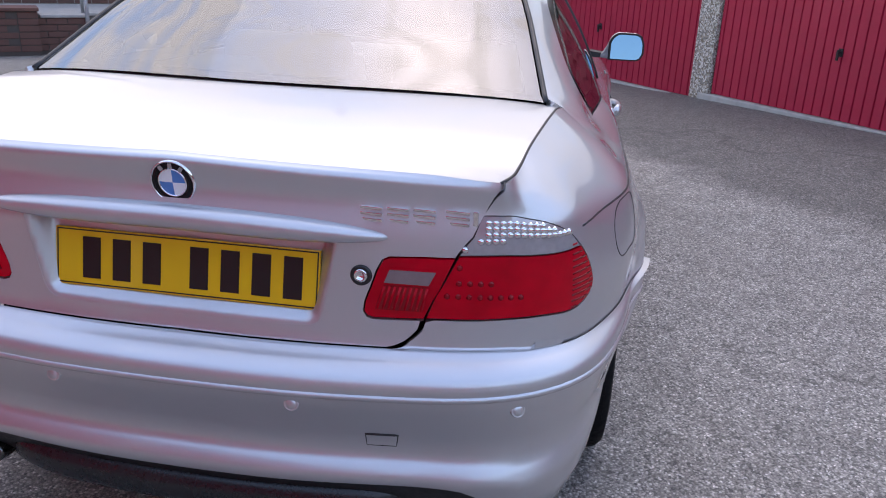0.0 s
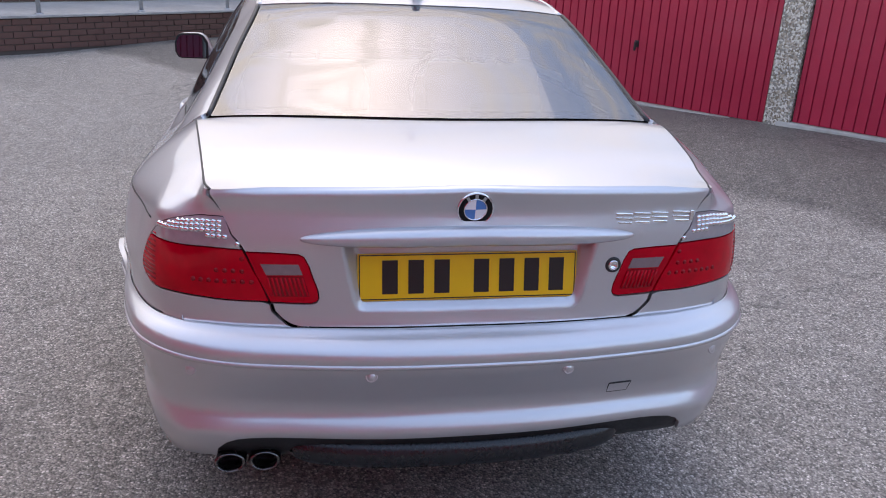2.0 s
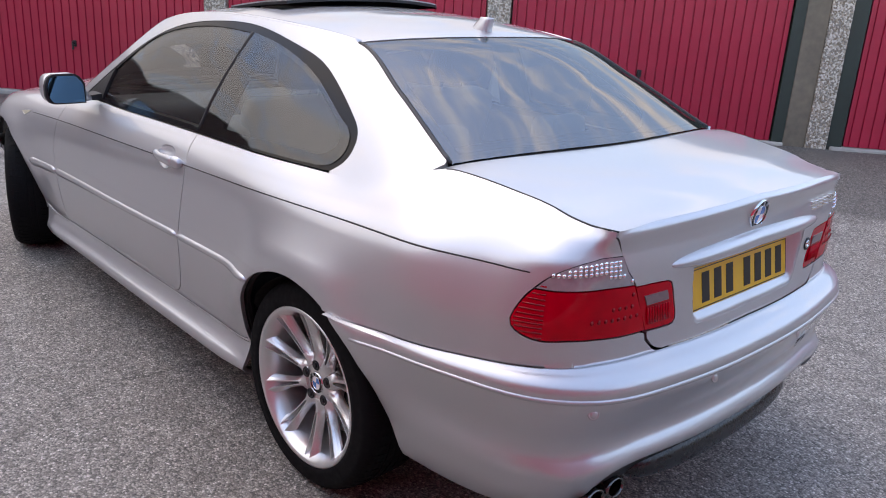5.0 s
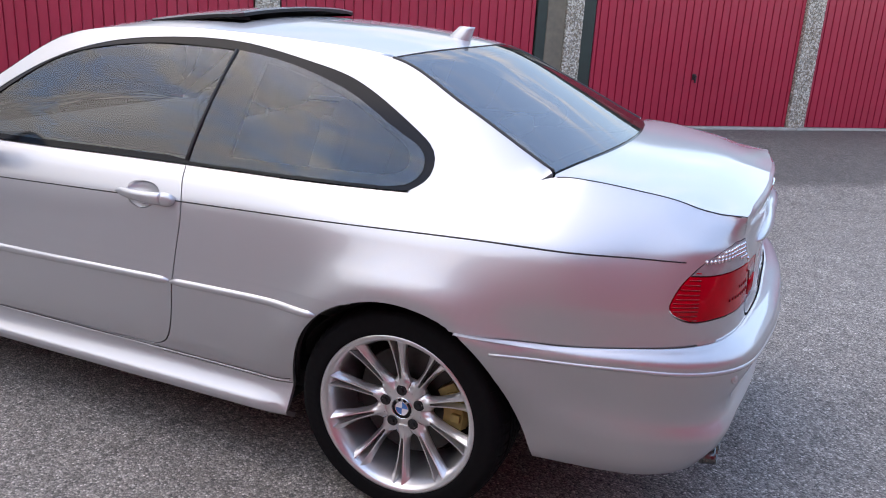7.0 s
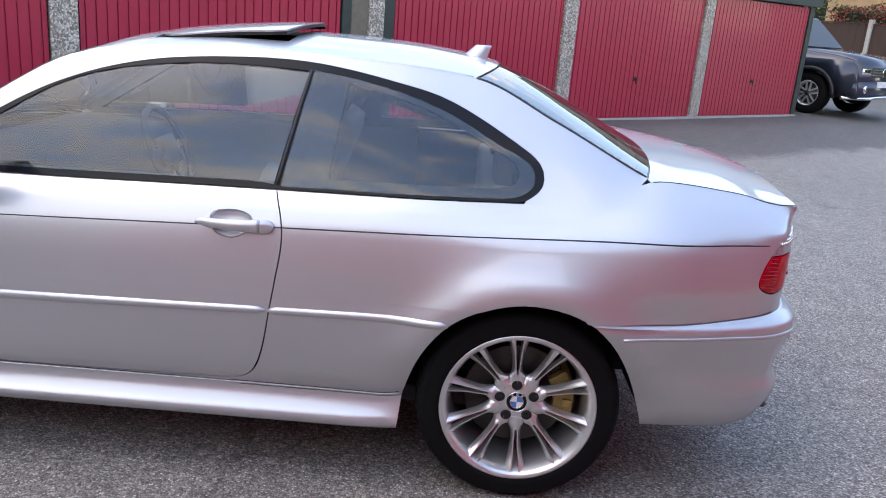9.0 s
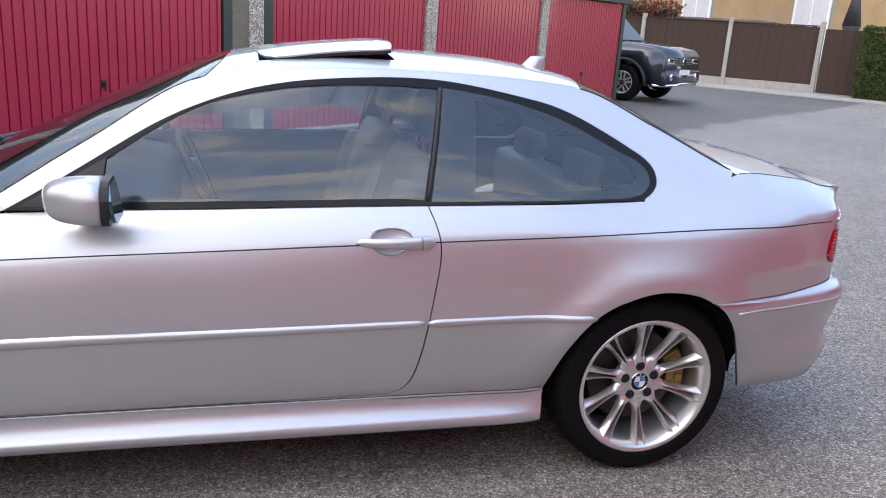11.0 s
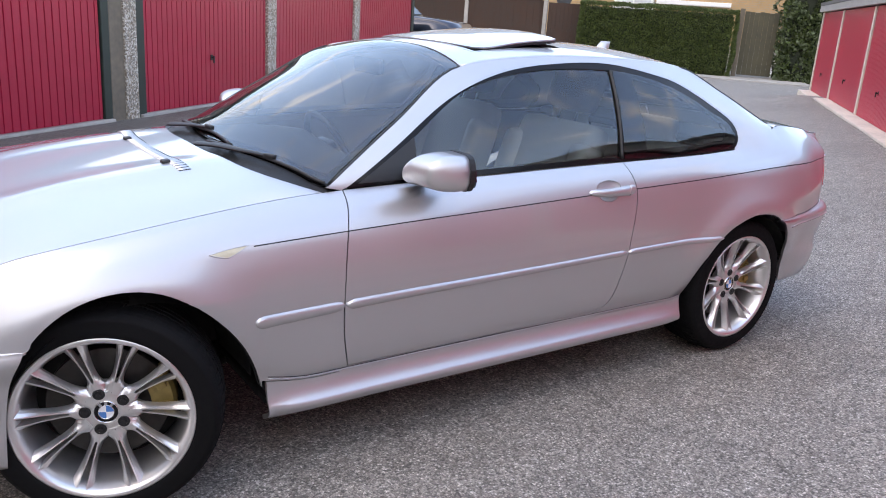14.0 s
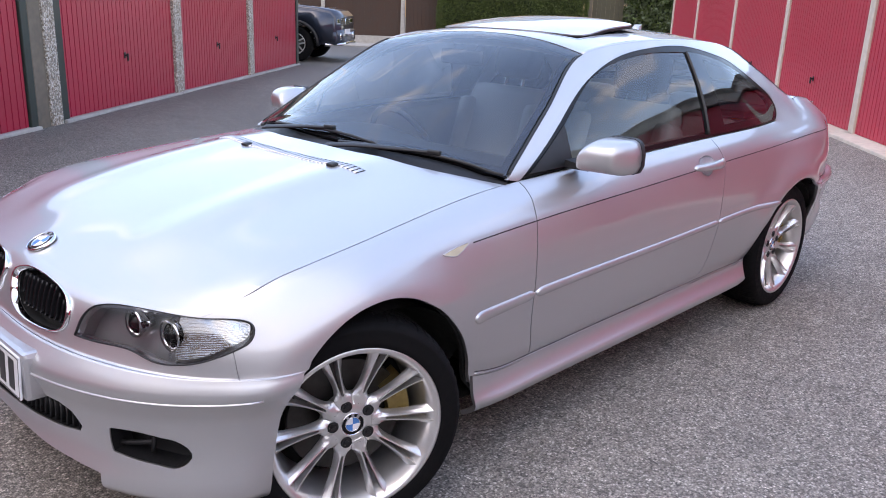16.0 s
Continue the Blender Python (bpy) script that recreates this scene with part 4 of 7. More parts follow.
INNER_LAMP = [rk(0.4555, 0.712), rk(0.41, 0.710), rk(0.365, 0.709), rk(0.353, 0.713), rk(0.348, 0.722), rk(0.350, 0.740), rk(0.370, 0.800), rk(0.380, 0.820), rk(0.392, 0.826), rk(0.45, 0.829), rk(0.5065, 0.830)]


def main_lamp(flip):
    edge = [rk(0.459, 0.714)] + LAMP_OUT + [rk(0.535, 0.87), rk(0.505, 0.82), rk(0.478, 0.765)]
    lamp = panel("tail_lamp", edge, skin, BLACK, car, "red tail lamp with clear upper band", gap=0.0012, lift=-0.006, flip=flip, thick=0.03)
    red, band = inset_poly(cut_at(edge, 0.8355, False), 0.0014), inset_poly(cut_at(edge, 0.836, True), 0.0014)
    panel("red_lens", red, skin, RED_LENS, lamp, "red ribbed lens", gap=0.0, lift=0.001, flip=flip, thick=0.012)
    panel("clear_band", band, skin, PALE_LENS, lamp, "clear lens over pale cells", gap=0.0, lift=0.001, flip=flip, thick=0.012)
    def cells(name, poly, pitch, r, mat, z0, z1):
        bm = bmesh.new()
        lo, hi = np.array(poly).min(0), np.array(poly).max(0)
        gx, gy = np.meshgrid(np.arange(lo[0] + pitch * 0.7, hi[0], pitch), np.arange(lo[1] + pitch * 0.7, hi[1], pitch))
        q = np.stack([gx.ravel(), gy.ravel()], -1)
        q = q[inside(inset_poly(poly, r), q)]
        for c in skin(q, 0.001):
            if z0 < c[2] < z1:
                bmesh.ops.create_icosphere(bm, subdivisions=1, radius=r, matrix=Matrix.Translation((c[0], -c[1] if flip else c[1], c[2])) @ Matrix.Diagonal((0.5, 1, 1, 1)))
        tagged(bm_obj(name, bm, mat, lamp, shade=True), kind="stuff")
    inner_part = inset_poly([p for p in band if p[0] < LAMP_BEND], 0.004)
    cells("reflector_cell", inner_part, 0.0150, 0.0073, CHROME, 0.0, 2.0)
    cells("lens_cell", [p for p in red if p[0] < LAMP_BEND - 0.02], 0.0215, 0.0062, DEEP_RED, 0.742, 0.83)
    for poly, mat in ((band, RED_LENS), (red, DEEP_RED)):  # ribs of the lens round the corner
        v_lo, v_hi = min(p[1] for p in poly), max(p[1] for p in poly)
        for v_r in np.arange(v_lo + 0.006, v_hi - 0.004, 0.009):
            a_c = np.linspace(LAMP_BEND + 0.004, LAMP_BEND + 0.30, 120)
            a_in = a_c[inside(poly, np.stack([a_c, np.full(120, v_r)], -1))]
            if len(a_in) > 8:
                moulding("lens_rib", [(float(a_in[0]), float(v_r)), (float(a_in[-1]) - 0.003, float(v_r))], skin, mat, lamp, 0.0034, 0.0012, flip=flip, lift=0.001)
    # inner lamp, on the lid
    inner = panel("inner_tail_lamp", INNER_LAMP, skin, RED_LENS, car, "red inner lamp with grey reversing window", gap=0.0012, lift=-0.001, flip=flip, thick=0.03)
    panel("reverse_window", [rk(0.462, 0.778), rk(0.383, 0.779), rk(0.392, 0.803), rk(0.474, 0.803)], skin, SMOKE, inner, "", gap=0.0, lift=0.002, flip=flip, thick=0.003)
    panel("fog_window", [rk(0.446, 0.727), rk(0.368, 0.727), rk(0.382, 0.774), rk(0.460, 0.774)], skin, DEEP_RED, inner, "", gap=0.0, lift=0.0012, flip=flip, thick=0.003)
    for k in range(9):
        moulding("rib", [rk(0.372 + 0.0098 * k, 0.729), rk(0.384 + 0.0095 * k, 0.772)], skin, RED_LENS, inner, 0.005, 0.002, flip=flip, lift=0.002)


for _f in (False, True):
    body_side(_f)
    main_lamp(_f)

# boot lid: face and deck in one part
_inn = INNER_LAMP
RECESS = [(-0.300, 0.850), (-0.284, 0.76), (-0.274, 0.715), (-0.266, 0.698), (-0.250, 0.688), (-0.15, 0.684), (0, 0.682), (0.15, 0.684), (0.250, 0.688), (0.266, 0.698), (0.274, 0.715), (0.284, 0.76), (0.300, 0.850)]
left_edge = [(rk(0.39, 0.66)[0], V(5.75)), rk(0.425, 0.668), rk(0.446, 0.69), rk(0.451, 0.708)] + _inn + [rk(0.535, 0.87), rk(0.552, 0.908), rk(0.575, 0.952), (rk(0.578, 0.955)[0], V(11))]
face_poly = left_edge + [(-a, v) for a, v in reversed(left_edge)]
lid = panel("boot_lid", face_poly, skin, SILVER, car, "silver boot lid with plate recess", holes=[[rk(y, z) for y, z in RECESS]])
glass_low = [(-0.341 - 0.085 * (1 - (y / 0.628) ** 2), y) for y in np.linspace(-0.628, 0.628, 25)]
lip = [(float(_T[i, 0]), float(_T[i, 1])) for i in range(len(_av)) if _av[i] <= RQ_TOP]
lip_full = [(x, -y) for x, y in reversed(lip[1:])] + lip
deck_side = [(x, float(d_y(x))) for x in np.linspace(float(_T[_di[0], 0]), -0.345, 20)]
panel("deck", [(x, y) for x, y in glass_low] + [(x, y) for x, y in reversed(deck_side)] + [(x, y) for x, y in reversed(lip_full[1:-1])] + [(x, -y) for x, y in deck_side], deck, SILVER, lid, gap=0.0)


def plate_recess(p, lift=0.0):
    """The hollow for the plate: sloped sides and floor, deepest under the grip bar."""
    q, h = skin(p), normals_of(skin, p, 0.0)
    h *= np.where(h[:, 0] > 0, -1.0, 1.0)[:, None]
    ease = lambda t: np.clip(t, 0, 1) ** 2 * (3 - 2 * np.clip(t, 0, 1))
    wide = 0.270 + 0.03 * np.clip((q[:, 2] - 0.70) / 0.14, -0.3, 1)
    d = (0.024 + 0.16 * np.clip(q[:, 2] - 0.70, 0, 1)) * ease((wide - np.abs(q[:, 1])) / 0.034) * ease((q[:, 2] - 0.684) / 0.036)
    return q - h * (d - lift + 0.0006)[:, None]


for sg in (1, -1):
    moulding("lid_gap", [(x, sg * (float(d_y(x)) - 0.001)) for x in np.linspace(-0.352, float(_T[_di[0], 0]), 24)], deck, BLACK, lid, 0.0055, 0.0012)
panel("recess_back", [rk(y, z) for y, z in RECESS], plate_recess, SILVER, lid, gap=-0.002, thick=0.002, step=0.009, edge=0.008)

# rear bumper
_ra = [sk(x, z) for x, z in REAR_ARCH[R_SPLIT:]]
_rb = [(float(a), V(1.0)) for a in np.linspace(_ra[-1][0], rk(0.60, 0.33)[0], 10)]
_under = curve([rk(0.585, 0.335), rk(0.56, 0.36), rk(0.50, 0.372), rk(0.2, 0.368), rk(0, 0.366), rk(-0.2, 0.368), rk(-0.50, 0.372), rk(-0.56, 0.36), rk(-0.585, 0.335)], 5)
_half_top = [(float(a), V(5.45)) for a in np.linspace(0, _ra[0][0], 40)]
panel("rear_bumper", [(-a, v) for a, v in reversed(_half_top[1:])] + _half_top + _ra + _rb[1:] + _under + [(-a, v) for a, v in reversed(_rb[1:])] + [(-a, v) for a, v in reversed(_ra)], skin, SILVER, car, "silver rear bumper with parking sensors")
panel("diffuser", [rk(0.60, 0.40), rk(0.60, 0.30), rk(0.3, 0.256), rk(0, 0.250), rk(-0.3, 0.256), rk(-0.60, 0.30), rk(-0.60, 0.40), rk(0, 0.41)], skin, BLACK, car, "black lower bumper insert", lift=-0.012, gap=0.0, thick=0.05)
moulding("bumper_groove", [(float(a), V(3.86)) for a in np.linspace(-a_x(-0.28), a_x(-0.28), 80)], skin, SILVER, car, 0.008, 0.004)

# front bumper
_fa = [sk(x, z) for x, z in FRONT_ARCH[F_SPLIT:]]
_ft = [(float(a), V(5.45)) for a in np.linspace(_fa[0][0], 2 * A_MAX - _fa[0][0], 80)]
_step = [(fk(0.508, 0.22)[0], V(0.6)), fk(0.504, 0.25), fk(0.498, 0.268), fk(0.40, 0.279), fk(0.31, 0.287), fk(0.2, 0.300), fk(0.09, 0.312), fk(0.0, 0.316)]  # lower lip, with its step down to the wheel
_fl = [(float(a), V(0.6)) for a in np.linspace(_fa[-1][0], _step[0][0], 14)][:-1] + _step
_fl = _fl + [(2 * A_MAX - a, v) for a, v in reversed(_fl[:-1])]
FOG = curve([fk(0.507, 0.386), fk(0.509, 0.355), fk(0.518, 0.328)], 4)[:-1] + curve([fk(0.518, 0.328), fk(0.57, 0.321), fk(0.640, 0.314), fk(0.683, 0.323), fk(0.693, 0.345), fk(0.680, 0.368), fk(0.640, 0.384), fk(0.565, 0.391), fk(0.507, 0.386)], 5)[:-1]
_cl = [fk(0.0, 0.345), fk(0.2, 0.347), fk(0.36, 0.350), fk(0.413, 0.356), fk(0.418, 0.368), fk(0.385, 0.398), fk(0.34, 0.412), fk(0.2, 0.416), fk(0.0, 0.418)]
CENTRE = _cl + [(2 * A_MAX - a, v) for a, v in reversed(_cl[1:-1])]
_mf = [(2 * A_MAX - a, v) for a, v in FOG]
panel("front_bumper", _ft + [(2 * A_MAX - a, v) for a, v in _fa[1:]] + list(reversed(_fl))[1:-1] + list(reversed(_fa))[:-1], skin, SILVER, car, "silver front bumper", holes=[FOG, _mf, CENTRE])

# cabin sides
WIN = curve([(1.965, 0.889), (1.73, 1.032), (1.56, 1.136), (1.40, 1.206), (1.24, 1.250), (0.99, 1.281), (0.70, 1.284), (0.44, 1.245), (0.32, 1.218), (0.194, 1.166), (0.05, 1.088), (-0.014, 1.028), (-0.014, 0.988), (0.035, 0.944)], 8)
for _f in (False, True):
    rail = [(x, float(r_z(x))) for x in np.linspace(2.04, -0.335, 60)]
    belt = [(x, float(t_z(x)) - 0.004) for x in np.linspace(-0.335, 0.041, 14)]
    panel("side_frame", rail + belt[1:] + list(reversed(WIN)) + [(1.99, float(t_z(1.99)))], side, SILVER, car, "silver roof pillar and rail", flip=_f, gap=0.0, bend=pillar_bend)
    panel("window_trim", WIN + [(x, float(t_z(x)) + 0.004) for x in np.linspace(0.06, 1.96, 30)], side, GLOSS_BLACK, car, "black window surround", flip=_f, lift=-0.002, gap=0.0,
          holes=[[(x, z) for x, z in curve([(1.90, 0.912), (1.70, 1.03), (1.47, 1.172), (1.25, 1.234), (0.98, 1.262), (0.722, 1.260)], 6)] + [(0.786, 0.937)] + [(x, float(t_z(x)) + 0.022) for x in np.linspace(0.85, 1.88, 16)],
                 [(x, z) for x, z in curve([(0.60, 1.236), (0.45, 1.206), (0.25, 1.138), (0.11, 1.068), (0.062, 1.030), (0.058, 1.005), (0.085, 0.982)], 6)] + [(x, float(t_z(x)) + 0.040) for x in np.linspace(0.12, 0.625, 10)]])
    panel("side_glass", [(1.93, 0.90), (1.70, 1.04), (1.47, 1.18), (1.25, 1.245), (0.98, 1.27), (0.712, 1.267), (0.779, 0.925)] + [(x, float(t_z(x)) + 0.01) for x in np.linspace(0.85, 1.9, 16)], side, GLASS, car, "tinted side window", flip=_f, lift=-0.006, gap=0, thick=0.004)
    panel("quarter_glass", curve([(0.706, 1.262), (0.60, 1.250), (0.45, 1.222), (0.25, 1.155), (0.09, 1.077), (0.012, 1.018), (0.016, 0.985), (0.05, 0.957)], 6) + [(x, float(t_z(x)) + 0.012) for x in np.linspace(0.1, 0.765, 10)], side, GLASS, car, "tinted rear side window", flip=_f, lift=0.001, gap=0, thick=0.004)
    moulding("glass_channel", [(0.716, 1.262), (0.745, 1.10), (0.776, 0.936)], side, BLACK, car, 0.011, 0.005, "black rubber channel", flip=_f)

# roof, screens, bonnet
HEAD = [(1.436 - 0.075 * (1 - (y / 0.54) ** 2), y) for y in np.linspace(-0.54, 0.54, 21)]
BACK = [(0.214 - 0.09 * (1 - (y / 0.512) ** 2), y) for y in np.linspace(-0.512, 0.512, 21)]
edge_l = [(x, float(r_y(x))) for x in np.linspace(1.436, 0.214, 30)]
SUNROOF = [(1.27, -0.39), (1.27, 0.39), (0.83, 0.39), (0.83, -0.39)]
panel("roof", HEAD + edge_l[1:-1] + BACK[::-1] + [(x, -y) for x, y in reversed(edge_l)][1:-1], top, SILVER, car, "silver roof", holes=[SUNROOF], gap=0.001)
COWL = [(2.034 + 0.15 * (1 - (y / 0.70) ** 2), y) for y in np.linspace(-0.70, 0.70, 25)]
scr_l = [(x, float(r_y(x)) - 0.012) for x in np.linspace(2.03, 1.436, 20)]
wind = COWL + scr_l[1:-1] + HEAD[::-1] + [(x, -y) for x, y in reversed(scr_l)][1:-1]
panel("windscreen_border", inset_poly(wind, 0.0), top, GLOSS_BLACK, car, "black screen border", lift=-0.004, gap=0.002, holes=[inset_poly(dense(wind, 0.02), 0.035)])
panel("windscreen", wind, top, GLASS_FRONT, car, "windscreen", lift=-0.001, gap=0.006, thick=0.004)
bk_l = [(x, float(r_y(x)) - 0.008) for x in np.linspace(0.214, -0.341, 20)]
back = BACK + bk_l[1:-1] + [(x, y) for x, y in reversed(glass_low)] + [(x, -y) for x, y in reversed(bk_l)][1:-1]
panel("rear_screen_border", back, top, GLOSS_BLACK, car, "black screen border", lift=-0.006, gap=0.001, holes=[inset_poly(dense(back, 0.02), 0.04)])
panel("rear_screen", back, top, GLASS_REAR, car, "tinted rear screen", lift=-0.002, gap=0.006, thick=0.004)


def nose_bend(p, nor):
    """Turns the bonnet's normals into those of the nose along their common line."""
    y = np.abs(p[:, 1])
    ia = np.flatnonzero(_av >= HOOD_CORNER - 0.02)
    edge_n = normals_of(skin, np.stack([_av[ia], np.full(len(ia), (VN - 1.02) * VS)], -1), 0.0)
    edge_n *= np.sign(edge_n[:, 2])[:, None]
    sn = np.stack([np.interp(y, _T[ia, 1][::-1], edge_n[::-1, k]) for k in range(3)], -1)
    sn[:, 1] *= np.sign(p[:, 1] + 1e-9)
    nor = nor * np.sign(nor[:, 2])[:, None]
    w = np.clip(1 - (nose_x(y) - p[:, 0]) / 0.16, 0, 1) * (y < 0.736)
    w = (w * w * (3 - 2 * w))[:, None]
    m = nor * (1 - w) + sn * w
    return m / np.linalg.norm(m, axis=1)[:, None]


nose = [(float(q[0]), float(q[1])) for q, a in zip(_T, _av) if a >= HOOD_CORNER]
hside = [(float(q[0]), float(q[1]) - 0.003) for q, a in zip(_T, _av) if a_x(2.03) < a < HOOD_CORNER and q[0] > 2.06]
BONNET_BACK = [(2.05 + 0.215 * (1 - abs(y / 0.715) ** 3), y) for y in np.linspace(-0.71, 0.71, 25)]
panel("bonnet", BONNET_BACK + hside + nose + [(x, -y) for x, y in reversed(nose)][1:] + [(x, -y) for x, y in reversed(hside)], bonnet, SILVER, car, "silver bonnet", gap=-0.0002, bend=nose_bend)
panel("cowl", COWL + [(x, y) for x, y in reversed(BONNET_BACK)], lambda p, lift=0.0: top(p, lift - 0.016), BLACK, car, "black cowl below the windscreen", gap=0.0)

# ---- car: wheels ----
def lathe(bm, prof, seg=64):
    """A ring surface round the y axis from (radius, y) points."""
    rings = []
    for k in range(seg):
        c, s_ = math.cos(2 * math.pi * k / seg), math.sin(2 * math.pi * k / seg)
        rings.append([bm.verts.new((r * c, y, r * s_)) for r, y in prof])
    for k in range(seg):
        p, q = rings[k], rings[(k + 1) % seg]
        for i in range(len(prof) - 1):
            bm.faces.new((p[i], p[i + 1], q[i + 1], q[i]))


def loft(bm, rings):
    """A closed solid from rings of points."""
    vs = [[bm.verts.new(p) for p in r] for r in rings]
    m = len(rings[0])
    for a, b in zip(vs, vs[1:]):
        for i in range(m):
            bm.faces.new((a[i], a[(i + 1) % m], b[(i + 1) % m], b[i]))
    bm.faces.new(vs[0][::-1])
    bm.faces.new(vs[-1])


def roundel(parent, m, r=0.038):
    """A round enamel emblem: black ring, blue and white quarters, bright rim. Faces +y."""
    bm = bmesh.new()
    lathe(bm, [(r * 0.62, 0.001), (r * 0.64, 0.0045), (r * 0.92, 0.0045), (r * 0.94, 0.003), (r * 0.94, -0.004)], 48)
    ring = bm_obj("emblem", bm, GLOSS_BLACK, parent, "round black, blue and white emblem", m, True)
    bm = bmesh.new()
    lathe(bm, [(r * 0.93, 0.002), (r * 0.95, 0.0055), (r * 1.0, 0.0055), (r * 1.02, -0.004)], 48)
    bm_obj("rim", bm, CHROME, ring, shade=True)
    bm = bmesh.new()
    lathe(bm, [(r * 0.60, 0.003), (r * 0.61, 0.0055), (r * 0.65, 0.0055), (r * 0.66, 0.003)], 40)
    bm_obj("inner_ring", bm, CHROME, ring, shade=True)
    for q in range(4):
        bm = bmesh.new()
        c = bm.verts.new((0, 0.004, 0))
        arcv = [bm.verts.new((r * 0.61 * math.cos(radians(90 * q + 9 * i)), 0.003, r * 0.61 * math.sin(radians(90 * q + 9 * i)))) for i in range(11)]
        for a, b in zip(arcv, arcv[1:]):
            bm.faces.new((c, b, a))
        bm_obj("quarter", bm, WHITE if q % 2 == 0 else BLUE, ring)
    for ang in (125, 90, 55):
        bm = bmesh.new()
        add_box(bm, (-0.0035, 0.0046, -0.0045), (0.0035, 0.0058, 0.0045), 0.0, pose(r * 0.79 * math.cos(radians(ang)), 0, r * 0.79 * math.sin(radians(ang)), 0, 90 - ang, 0))
        bm_obj("mark", bm, GALV, ring)
    return ring


def build_wheel(m, width=0.235, spin=0.0):
    """Alloy wheel with ten pairs of slim spokes. Local +y is outwards, centre on the tyre's middle."""
    w = width / 2
    wheel = new("wheel")
    wheel.parent, wheel.matrix_basis = car, m
    bm = bmesh.new()
    prof = [(0.226, -w + 0.012), (0.232, -w + 0.004), (0.262, -w), (0.292, -w + 0.004), (0.308, -w + 0.018), (0.316, -w + 0.045), (0.318, 0), (0.316, w - 0.045), (0.308, w - 0.018), (0.296, w - 0.006),
            (0.290, w - 0.0035), (0.284, w - 0.0045), (0.262, w + 0.001), (0.246, w - 0.001), (0.240, w - 0.006), (0.232, w - 0.012)]
    lathe(bm, prof, 96)
    tyre = bm_obj("tyre", bm, RUBBER, wheel, "black low-profile tyre", shade=True)
    bm = bmesh.new()
    tp = [(0.302, w - 0.012), (0.3095, w - 0.020), (0.3150, w - 0.034), (0.3185, w - 0.052), (0.3195, w - 0.078)]
    for k in range(60):  # shoulder blocks of the tread, following the tyre's curve
        for sg in (-1, 1):
            cols = []
            for j in (0.0, 0.74):
                row = []
                for i, (r, y) in enumerate(tp):
                    a = 2 * math.pi * (k + j + 0.10 * i * sg + 0.5 * (sg > 0)) / 60
                    row.append(bm.verts.new((r * math.cos(a), sg * y, r * math.sin(a))))
                a0 = row[0].co
                cols.append(row)
            for i in range(len(tp) - 1):
                q = (cols[0][i], cols[0][i + 1], cols[1][i + 1], cols[1][i])
                bm.faces.new(q if sg > 0 else q[::-1])
            for row in cols:
                inner = [bm.verts.new((v.co.x * 0.984, v.co.y, v.co.z * 0.984)) for v in row]
                for i in range(len(tp) - 1):
                    bm.faces.new((row[i], row[i + 1], inner[i + 1], inner[i]))
    for y0 in (-0.028, 0.0, 0.028):
        lathe(bm, [(0.317, y0 - 0.011), (0.3205, y0 - 0.0105), (0.3205, y0 + 0.0105), (0.317, y0 + 0.011)], 72)
    tagged(bm_obj("tread", bm, RUBBER, tyre), kind="stuff")
    bm = bmesh.new()
    lathe(bm, [(0.232, w - 0.016), (0.2435, w - 0.012), (0.2435, w - 0.004), (0.238, w - 0.002), (0.229, w - 0.007), (0.222, w - 0.018), (0.214, w - 0.035), (0.206, w - 0.08), (0.203, -w + 0.05), (0.225, -w + 0.01)], 96)
    bm_obj("rim", bm, ALLOY, wheel, "silver alloy rim", shade=True)
    y_hub, y_rim = w - 0.058, w - 0.012
    def face_y(r):
        t = (r - 0.06) / 0.16
        return y_hub + 0.004 + (y_rim - y_hub - 0.006) * max(0, t) ** 1.5
    out_w = spline([0.055, 0.070, 0.080, 0.087, 0.097, 0.12, 0.15, 0.18, 0.21, 0.232], [0.0175, 0.0225, 0.0258, 0.0232, 0.0182, 0.0160, 0.0182, 0.0232, 0.0300, 0.0362])
    slot_w = spline([0.055, 0.086, 0.10, 0.12, 0.15, 0.18, 0.21, 0.232], [0.0003, 0.0008, 0.0026, 0.0040, 0.0058, 0.0078, 0.0100, 0.0118])
    spoke_mesh = None
    for k in range(10):
        rot = Matrix.Rotation(radians(spin) + 2 * math.pi * k / 10, 4, "Y")
        if spoke_mesh is None:
            bm = bmesh.new()
            rings = []
            def across(r):
                o, c, y = float(out_w(r)), float(slot_w(r)), face_y(r)
                f = min(1.0, max(0.0, (r - 0.058) / 0.03))
                dp = 0.034 - 0.010 * (r - 0.05) / 0.18
                return o, c, y, f, dp, [(o, y - 0.004 - 0.020 * f), (o - 0.0018, y - 0.001 - 0.016 * f), (o * 0.62 + c * 0.38, y - 0.0085 * f), (c + 0.0042, y - 0.0008 * f), (c + 0.0006, y)]
            for r in np.linspace(0.055, 0.095, 12):  # one root, then two bars that splay to the rim
                o, c, y, f, dp, half = across(r)
                rings.append([(-px, py, r) for px, py in half] + [(px, py, r) for px, py in reversed(half)] + [(o * 0.82, y - dp, r), (-o * 0.82, y - dp, r)])
            loft(bm, rings)
            for sg in (-1, 1):
                rings = []
                for r in np.linspace(0.095, 0.2315, 24):
                    o, c, y, f, dp, half = across(r)
                    rings.append([(sg * px, py, r) for px, py in half] + [(sg * c * 0.8, y - dp, r), (sg * o * 0.85, y - dp, r)][::1])
                loft(bm, rings)
            spoke = bm_obj("spoke", bm, ALLOY, wheel, matrix=rot)
            spoke_mesh = spoke.data
        else:
            spoke = new("spoke", spoke_mesh)
            spoke.parent, spoke.matrix_basis = wheel, rot
    bm = bmesh.new()
